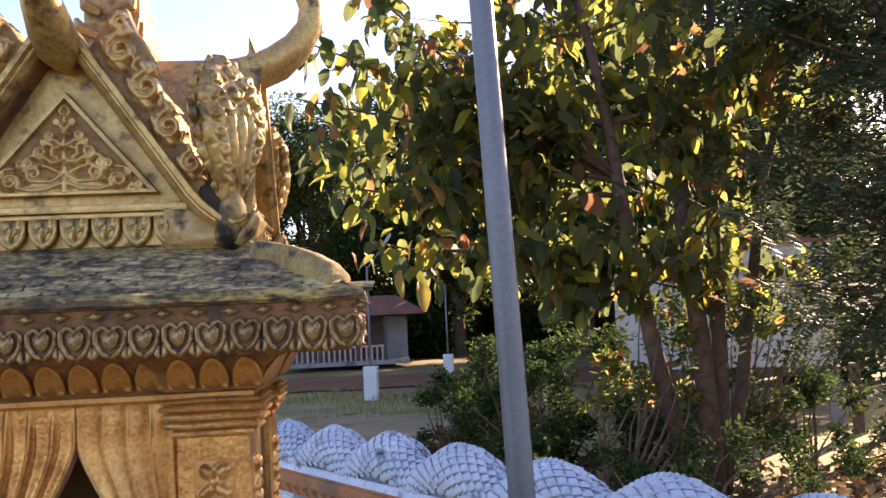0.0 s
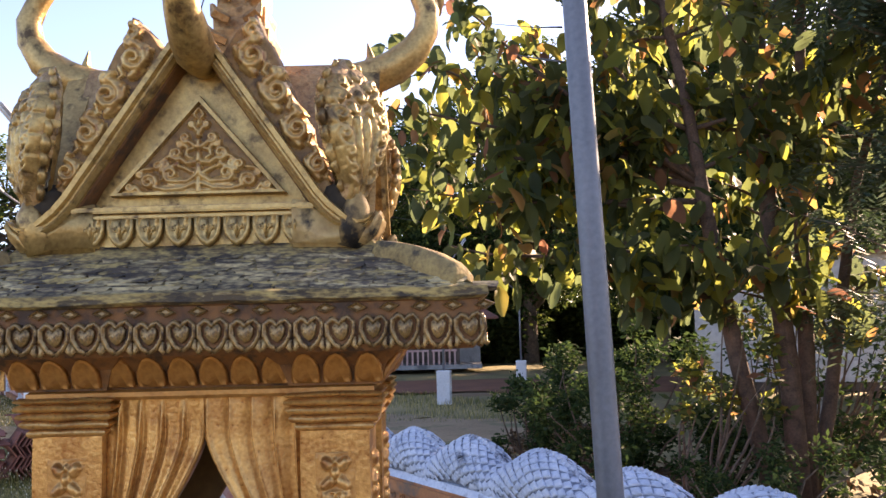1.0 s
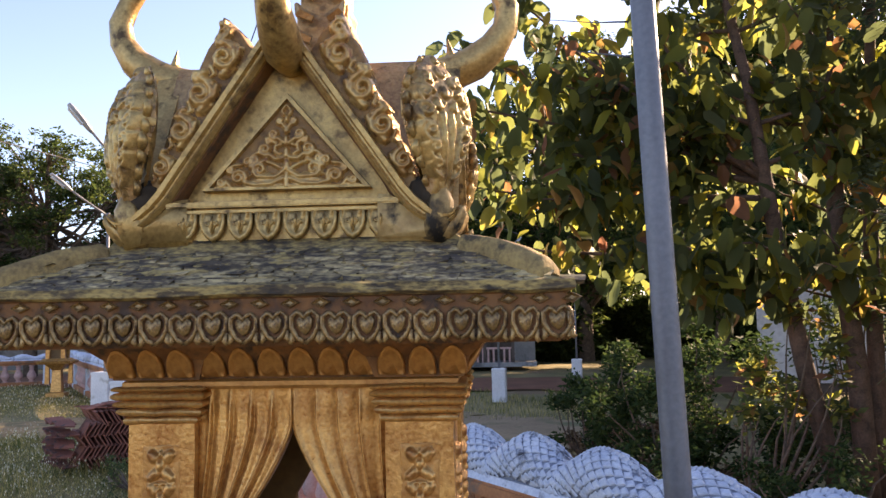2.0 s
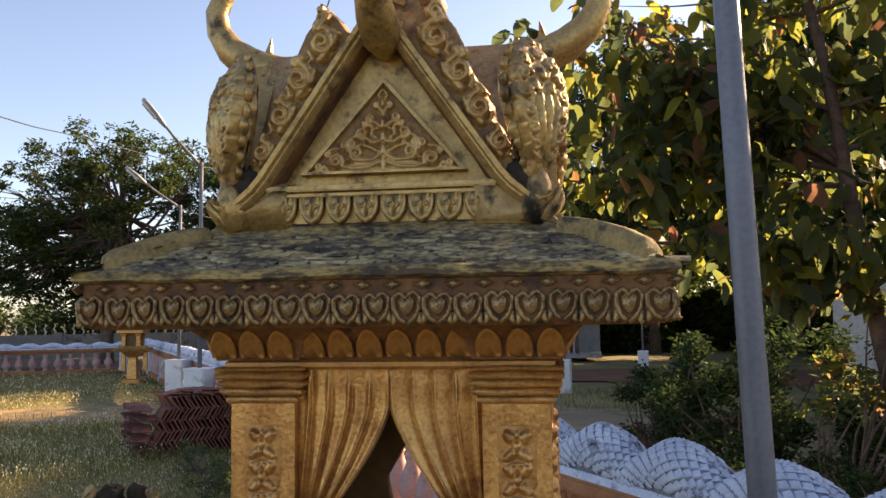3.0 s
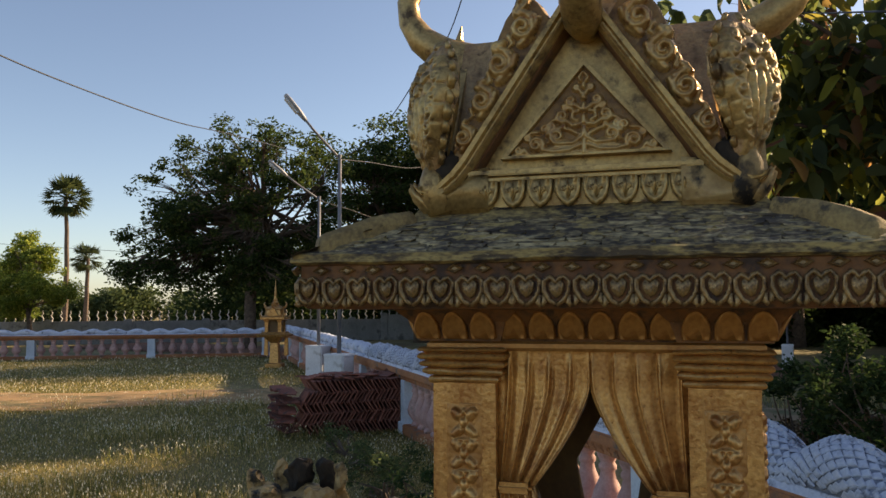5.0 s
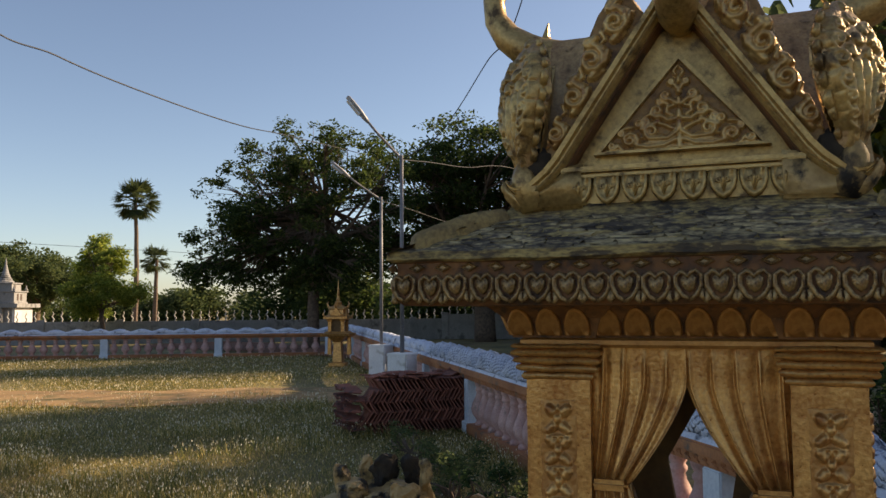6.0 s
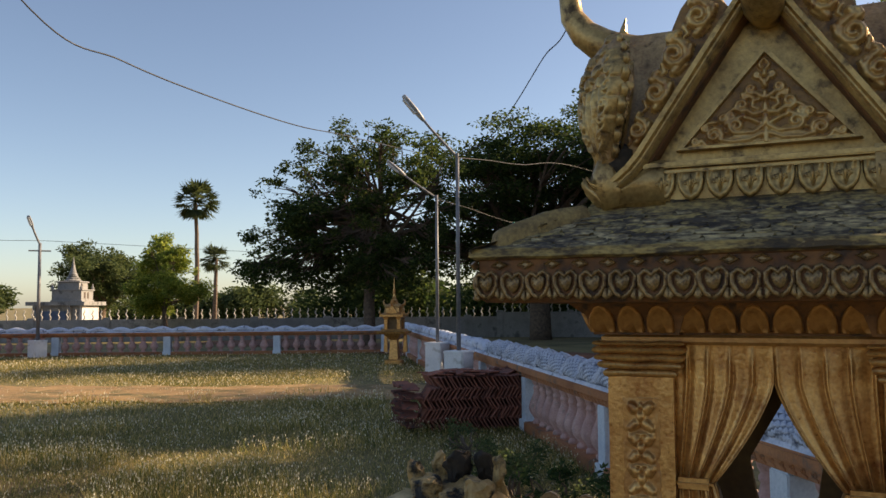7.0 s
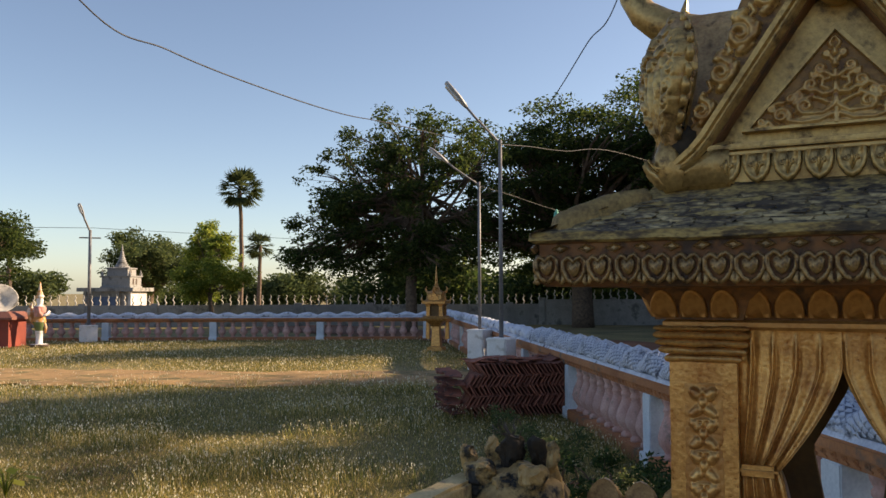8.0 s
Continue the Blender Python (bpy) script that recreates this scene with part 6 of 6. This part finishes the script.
def teak():
    rnd = random.Random(21)
    ob = thing("teak_tree", Matrix.Translation((2.15, 7.6, 0)), "young teak with several stems and large browning leaves", "tree")
    stems = [((-0.05, 0.0, 0), (-0.52, -0.2, 2.4), (-0.95, 0.0, 5.4), 0.072), ((0.1, -0.1, 0), (-0.02, -0.1, 2.3), (0.02, 0.2, 5.9), 0.078), ((0.2, 0.05, 0), (0.26, 0.0, 2.4), (0.55, 0.2, 5.8), 0.064), ((0.25, 0.2, 0), (0.55, 0.1, 1.6), (1.35, 0.2, 4.6), 0.056)]
    twigs = []
    for a, b, c, r in stems:
        pts = [Vector(a), Vector(a).lerp(Vector(b), 0.5) + Vector((rnd.uniform(-0.05, 0.05), 0, 0)), Vector(b), Vector(b).lerp(Vector(c), 0.35) + Vector((rnd.uniform(-0.1, 0.1), 0, 0)), Vector(b).lerp(Vector(c), 0.7), Vector(c)]
        st = part("stem", tube(bmesh.new(), pts, [r * 1.15, r, r * 0.85, r * 0.65, r * 0.45, r * 0.2], 10), BARK_TEAK, ob, smooth=True)
        for i in range(17):
            bm = bmesh.new()
            q = rnd.uniform(0.32, 1.0)
            k = q * 5
            j = min(4, int(k))
            p = pts[j].lerp(pts[j + 1], k - j)
            az = rnd.uniform(0, 2 * math.pi)
            L = rnd.uniform(0.6, 1.6) * (1.2 - 0.4 * q)
            e = p + Vector((math.cos(az) * L, math.sin(az) * L * 0.8, rnd.uniform(0.0, 0.6) * L))
            path = bend(p, e, 0.1, 5, rnd)
            tube(bm, path, [r * 0.3, r * 0.26, r * 0.22, r * 0.17, r * 0.12, r * 0.07], 5)
            twigs.append(path)
            part("branch", bm, BARK_TEAK, st, smooth=True)
    # long bough reaching out over the lane
    for e in ((-3.2, -0.3, 3.4), (-2.9, -0.2, 2.7), (-3.1, -0.4, 3.9), (-2.6, -0.3, 2.2), (-2.6, -0.2, 4.4), (-3.0, -0.3, 3.0), (-2.2, -0.4, 3.5), (-1.9, -0.2, 2.9), (-2.3, -0.5, 2.5), (-1.7, -0.4, 2.1), (-1.5, -0.3, 4.3), (-2.0, -0.1, 4.0), (-1.2, -0.4, 1.9)):
        path = bend((-0.5, -0.15, min(e[2], 2.8) - 0.2), e, 0.2, 6, rnd)
        bm = bmesh.new()
        tube(bm, path, [0.028, 0.025, 0.021, 0.018, 0.014, 0.01, 0.006], 5)
        twigs += [path, path, path]
        part("bough", bm, BARK_TEAK, ob, smooth=True)
    meshes = [big_leaf(i) for i in range(5)]
    base = [([v.co.copy() for v in me.vertices], [tuple(p.vertices) for p in me.polygons]) for me in meshes]
    rest_v, rest_f, made = [], [], 0
    for n in range(4300):
        path = rnd.choice(twigs)
        k = rnd.uniform(0.25, 1.0) * (len(path) - 1)
        j = min(len(path) - 2, int(k))
        p = path[j].lerp(path[j + 1], k - j) + Vector((rnd.gauss(0, 0.14), rnd.gauss(0, 0.14), rnd.gauss(0, 0.1)))
        if p.z < 1.0 and rnd.random() < 0.7:
            continue
        L = rnd.uniform(0.12, 0.25)
        m = Matrix.Translation(p) @ pose(0, 0, 0, rnd.uniform(-45, 45), rnd.uniform(5, 85), rnd.uniform(0, 360)) @ Matrix.Diagonal((L, L * rnd.uniform(0.85, 1.1), L, 1))
        q = rnd.randrange(5)
        if made < 280 and p.y < 0:
            o = link("leaf", meshes[q], None, ob)
            o.matrix_local = m
            made += 1
        else:
            o0 = len(rest_v)
            rest_v += [m @ v for v in base[q][0]]
            rest_f += [[o0 + i for i in f] for f in base[q][1]]
    tagged(raw("crown", rest_v, rest_f, TEAK_LEAF, ob, smooth=True), kind="stuff")


teak()


def pinnate_tree():
    """A tree whose twigs carry two rows of narrow leaflets."""
    rnd = random.Random(31)
    ob = thing("feather_leaf_tree", Matrix.Translation((3.75, 6.6, 0)), "tree with drooping feathery blue-green leaves", "tree")
    part("trunk", tube(bmesh.new(), bend((0, 0, -0.1), (-0.3, 0, 3.8), 0.15, 7, rnd), [0.11 - 0.009 * i for i in range(8)], 8), BARK, ob, smooth=True)
    bm, V, F = bmesh.new(), [], []
    for i in range(84):
        z = rnd.uniform(1.5, 4.3)
        az = rnd.uniform(0, 2 * math.pi)
        L = rnd.uniform(0.7, 1.55)
        e = Vector((math.cos(az) * L - 0.2, math.sin(az) * L, z + rnd.uniform(-0.3, 0.5)))
        path = bend((-0.2, 0, z - 0.5), e, 0.35, 6, rnd)
        tube(bm, path, [0.014, 0.012, 0.010, 0.008, 0.006, 0.005, 0.003], 4)
        for t in range(20):
            k = rnd.uniform(0.3, 1.0) * 6
            j = min(5, int(k))
            p = path[j].lerp(path[j + 1], k - j)
            d = Vector((rnd.uniform(-1, 1), rnd.uniform(-1, 1), rnd.uniform(-0.5, 0.25))).normalized()
            sd = d.cross(Vector((0, 0, 1))).normalized()
            ln = rnd.uniform(0.35, 0.6)
            for g in range(11):
                c = p + d * ln * (g + 1) / 11 + Vector((0, 0, -0.16 * ((g + 1) / 11) ** 2))
                for s in (-1, 1):
                    a = (sd * s + d * 0.5 + Vector((0, 0, -0.2 + rnd.uniform(-0.2, 0.2)))).normalized()
                    w = d * 0.017
                    l = 0.105 * rnd.uniform(0.8, 1.15)
                    o0 = len(V)
                    V += [c, c + a * l * 0.5 + w, c + a * l, c + a * l * 0.5 - w]
                    F += [(o0, o0 + 1, o0 + 2, o0 + 3)]
    tagged(part("branching", bm, BARK, ob, smooth=True), kind="stuff")
    tagged(raw("crown", V, F, FEATHER_LEAF, ob), kind="stuff")


pinnate_tree()


def bush(base, clumps, leaves, size, material, label, seed):
    rnd = random.Random(seed)
    ob = thing("bush", Matrix.Translation(base), label, "bush", "bushes behind the balustrade")
    bm, cs, rs = bmesh.new(), [], []
    for x, y, z, r in clumps:
        for k in range(5):
            e = Vector((x, y, z)) + Vector((rnd.uniform(-1, 1), rnd.uniform(-1, 1), rnd.uniform(-0.6, 0.8))) * r
            tube(bm, bend((x * 0.3, y * 0.3, 0), e, 0.12, 5, rnd), [0.018, 0.015, 0.012, 0.009, 0.006, 0.003], 4)
            cs.append(e)
            rs.append(r * rnd.uniform(0.3, 0.55))
    tagged(part("branching", bm, BARK, ob), kind="stuff")
    v, f = leaf_cloud(cs, rs, leaves, size, 0.9, 0.0, 0.6, 0.4)
    cloud_part("foliage", v, f, material, ob)


bush((0.95, 8.6, 0), [(0, 0, 0.5, 0.55), (-0.35, 0, 0.95, 0.4), (0.35, 0, 0.9, 0.45), (0.1, 0.1, 1.35, 0.38), (0.75, 0, 0.6, 0.45), (-0.45, 0.1, 0.45, 0.3), (-0.5, -0.1, 0.2, 0.3), (0.1, -0.2, 0.2, 0.4), (0.8, -0.1, 0.2, 0.4), (1.4, 0.1, 0.25, 0.4)], 12500, 0.075, BUSH_LEAF, "leafy green bush behind the balustrade", 1)
bush((0.15, 9.6, 0), [(0, 0, 0.45, 0.4), (0.3, 0, 0.9, 0.35), (-0.25, 0, 0.7, 0.3)], 3600, 0.07, BUSH_LEAF, "light green shrub beside the bare ground", 2)
bush((1.8, 6.6, 0), [(0, 0, 0.3, 0.35), (0.7, 0.2, 0.35, 0.35), (-0.5, 0.1, 0.3, 0.3), (1.3, 0.5, 0.3, 0.3), (-0.9, 0.5, 0.3, 0.35)], 4200, 0.06, BUSH_LEAF, "low weeds round the teak stems", 3)
bush((3.2, 8.2, 0), [(0, 0, 0.4, 0.4), (0.5, 0.4, 0.55, 0.4), (1.1, 0.2, 0.5, 0.45)], 2600, 0.08, BUSH_LEAF, "sunlit saplings beside the hut", 4)
bush((4.4, 6.6, 0), [(0, 0, 0.6, 0.5), (0.6, 0.4, 1.1, 0.5), (-0.2, 0.6, 1.3, 0.5), (0.5, 0.2, 0.4, 0.5)], 4500, 0.08, BUSH_LEAF, "leafy shrub under the feather-leaf tree", 5)
bush((2.75, 9.3, 0), [(0, 0, 0.9, 0.5), (0.6, 0, 1.3, 0.5), (-0.4, 0, 1.5, 0.4), (1.2, 0.1, 1.0, 0.5), (0.3, 0, 0.4, 0.4), (0.9, 0, 2.0, 0.5), (1.6, 0.2, 1.8, 0.5), (0.2, 0, 2.1, 0.45)], 3400, 0.09, BUSH_LEAF, "thin leafy saplings in front of the hut", 9)
bush((1.42, 7.5, 0), [(0, 0, 1.05, 0.35), (0.4, 0, 1.45, 0.3), (0.55, -0.1, 0.95, 0.3)], 700, 0.11, TEAK_LEAF, "yellowing shoots at the foot of the teak", 10)
bush((0.2, 10.0, 0), [(0, 0, 0.14, 0.38), (0.5, -0.3, 0.2, 0.42), (1.0, -0.7, 0.2, 0.4), (-0.35, 0.3, 0.08, 0.28)], 6000, 0.075, DRY_LEAF, "heap of dry brown brushwood", 6)
bush((-4.2, 8.0, 0), [(0, 0, 0.15, 0.25), (0.4, -0.5, 0.15, 0.25), (0.8, -1.0, 0.16, 0.22), (-0.4, 0.4, 0.08, 0.16)], 1500, 0.04, FAR_LEAF, "weeds growing at the foot of the balustrade", 7)
bush((-2.9, 6.4, 0), [(0, 0, 0.2, 0.25), (0.4, -0.4, 0.2, 0.3), (-0.3, 0.2, 0.12, 0.2)], 1900, 0.042, FAR_LEAF, "tall weeds beside the balusters", 8)
bush((-2.15, 5.75, 0), [(0, 0, 0.2, 0.25), (0.35, -0.4, 0.22, 0.28), (0.7, -0.85, 0.2, 0.25)], 2600, 0.045, BUSH_LEAF, "small-leaved weeds along the plinth of the balustrade", 11)


def litter():
    v, f = leaf_cloud([(3.5, 7.6, 0.05), (4.6, 8.4, 0.05), (2.6, 7.2, 0.05), (1.0, 7.6, 0.04)], [1.0, 1.0, 0.7, 0.8], 1500, 0.12, 0.04)
    return tagged(cloud_part("leaf_litter", v, f, DRY_LEAF, None), "dry fallen leaves on the ground", "leaves", kind="stuff")


litter()


# ---- grass ----
def grass(name, n, spread, height, label, material, lean=0.35, heads=0.0):
    """Blades as thin bent triangles, thinning with distance; spread gives places."""
    p = spread(n)
    n = len(p)
    h = height * NRNG.uniform(0.45, 1.25, n)[:, None]
    az = NRNG.uniform(0, 2 * math.pi, n)
    d = np.stack([np.cos(az), np.sin(az), np.zeros(n)], 1)
    s = np.stack([-np.sin(az), np.cos(az), np.zeros(n)], 1)
    dist = np.linalg.norm(p[:, :2], axis=1)[:, None]
    w = 0.0008 + 0.00021 * dist
    k = NRNG.uniform(0.2, 1.3, n)[:, None] * lean
    up = np.array([0, 0, 1.0])
    mid = p + up * h * 0.6 + d * h * k * 0.35
    tip = p + up * h + d * h * k
    v = np.stack([p - s * w, p + s * w, mid + s * w * 0.8, mid - s * w * 0.8, tip], 1).reshape(-1, 3)
    i = np.arange(n)[:, None] * 5
    f = np.concatenate([i + np.array([0, 1, 2]), i + np.array([0, 2, 3]), i + np.array([3, 2, 4])], 0)
    ob = tagged(cloud_part(name, v, f, material, None), label, "grass", kind="stuff")
    if heads:
        pick = NRNG.random(n) < heads
        t, q = tip[pick], (0.0016 + 0.00042 * dist[pick])
        m = len(t)
        v = np.stack([t - s[pick] * q, t + s[pick] * q, t + up * q * 3.2, t - up * q * 1.5], 1).reshape(-1, 3)
        i = np.arange(m)[:, None] * 4
        f = np.concatenate([i + np.array([0, 1, 2]), i + np.array([0, 3, 1])], 0)
        tagged(cloud_part("grass_seed_heads", v, f, SEED, None), "pale seed heads above the lawn grass", "grass", kind="stuff")
    return ob


def lawn(n):
    """Inside the two balustrades, denser near, patchy, thin on the path."""
    out = []
    ang = NRNG.uniform(math.radians(95), math.radians(172), n * 2)
    r = 3.0 + 27 * NRNG.random(n * 2) ** 1.6
    p = np.stack([np.cos(ang) * r, np.sin(ang) * r, np.zeros(n * 2)], 1)
    side = (p[:, 0] - ORIGIN.x) * 0.765 + (p[:, 1] - ORIGIN.y) * 0.644
    ok = side < -0.15
    beyond = (p[:, 0] - CORNER.x) * -0.586 + (p[:, 1] - CORNER.y) * 0.81
    ok &= beyond < -0.2
    path_d = np.abs((p[:, 0] + 11) * -0.6 + (p[:, 1] - 10.6) * 0.8)
    ok &= (path_d + 0.7 * np.array([noise.noise((x * 0.9, y * 0.9, 5.0)) for x, y, _ in p]) > 0.75) | (NRNG.random(n * 2) < 0.42)
    patch = np.array([noise.noise((x * 0.35, y * 0.35, 3.0)) for x, y, _ in p])
    ok &= patch > NRNG.uniform(-0.9, 0.25, n * 2)
    return p[ok][:n]


def near_lawn(n):
    """Uncut tufts in patches over the nearer half."""
    p = lawn(n * 6)
    patch = np.array([noise.noise((x * 0.8, y * 0.8, 12.0)) for x, y, _ in p])
    return p[(patch > 0.12) & (np.linalg.norm(p[:, :2], axis=1) < 15)][:n]


def back_lawn(n):
    p = np.stack([NRNG.uniform(-9, 2, n), NRNG.uniform(13.5, 19.3, n), np.zeros(n)], 1)
    side = (p[:, 0] - ORIGIN.x) * 0.765 + (p[:, 1] - ORIGIN.y) * 0.644
    patch = np.array([noise.noise((x * 0.5, y * 0.5, 8.0)) for x, y, _ in p])
    return p[(side > 0.3) & (patch > -0.1)]


grass("lawn_grass", 430000, lawn, 0.036, "weedy lawn grass, half dry", GRASS, 2.2, 0.05)


def yard(n):
    """All round the spirit house, where the lawn proper ends."""
    r, a = 0.5 + 9.5 * NRNG.random(n) ** 0.8, NRNG.uniform(0, 2 * math.pi, n)
    p = np.stack([np.cos(a) * r, np.sin(a) * r, np.zeros(n)], 1)
    side = (p[:, 0] - ORIGIN.x) * 0.765 + (p[:, 1] - ORIGIN.y) * 0.644
    patch = np.array([noise.noise((x * 0.35, y * 0.35, 3.0)) for x, y, _ in p])
    inside = (np.degrees(a) > 95) & (np.degrees(a) < 172) & (r > 3)
    return p[(side < -0.15) & ~inside & (patch > NRNG.uniform(-0.9, 0.25, n))]


grass("yard_grass", 170000, yard, 0.045, "dry patchy grass round the spirit house", GRASS, 1.9)
grass("tall_grass", 26000, near_lawn, 0.14, "taller grass stalks with seed heads", GRASS, 0.95, 0.4)
grass("lane_grass", 9000, back_lawn, 0.1, "patchy grass beside the lane", GRASS, 0.6)


def weed():
    """A leafy weed standing in the lawn."""
    ob = thing("weed", Matrix.Translation((-6.15, 3.75, 0)), "bright green broad-leaved weed in the lawn", "weed")
    rnd = random.Random(3)
    for i in range(9):
        a = i * 0.75
        bm = tube(bmesh.new(), [(0, 0, 0), (0.05 * math.cos(a), 0.05 * math.sin(a), 0.12 + 0.01 * i), (0.12 * math.cos(a), 0.12 * math.sin(a), 0.15 + 0.012 * i)], [0.004, 0.004, 0.003], 4)
        d, s2 = Vector((math.cos(a), math.sin(a), -0.25)), Vector((-math.sin(a), math.cos(a), 0))
        p = Vector((0.12 * math.cos(a), 0.12 * math.sin(a), 0.15 + 0.012 * i))
        v = [bm.verts.new(q) for q in (p, p + d * 0.06 + s2 * 0.045, p + d * 0.14, p + d * 0.06 - s2 * 0.045)]
        bm.faces.new(v)
        part("leaf", bm, BRIGHT_LEAF, ob)


weed()
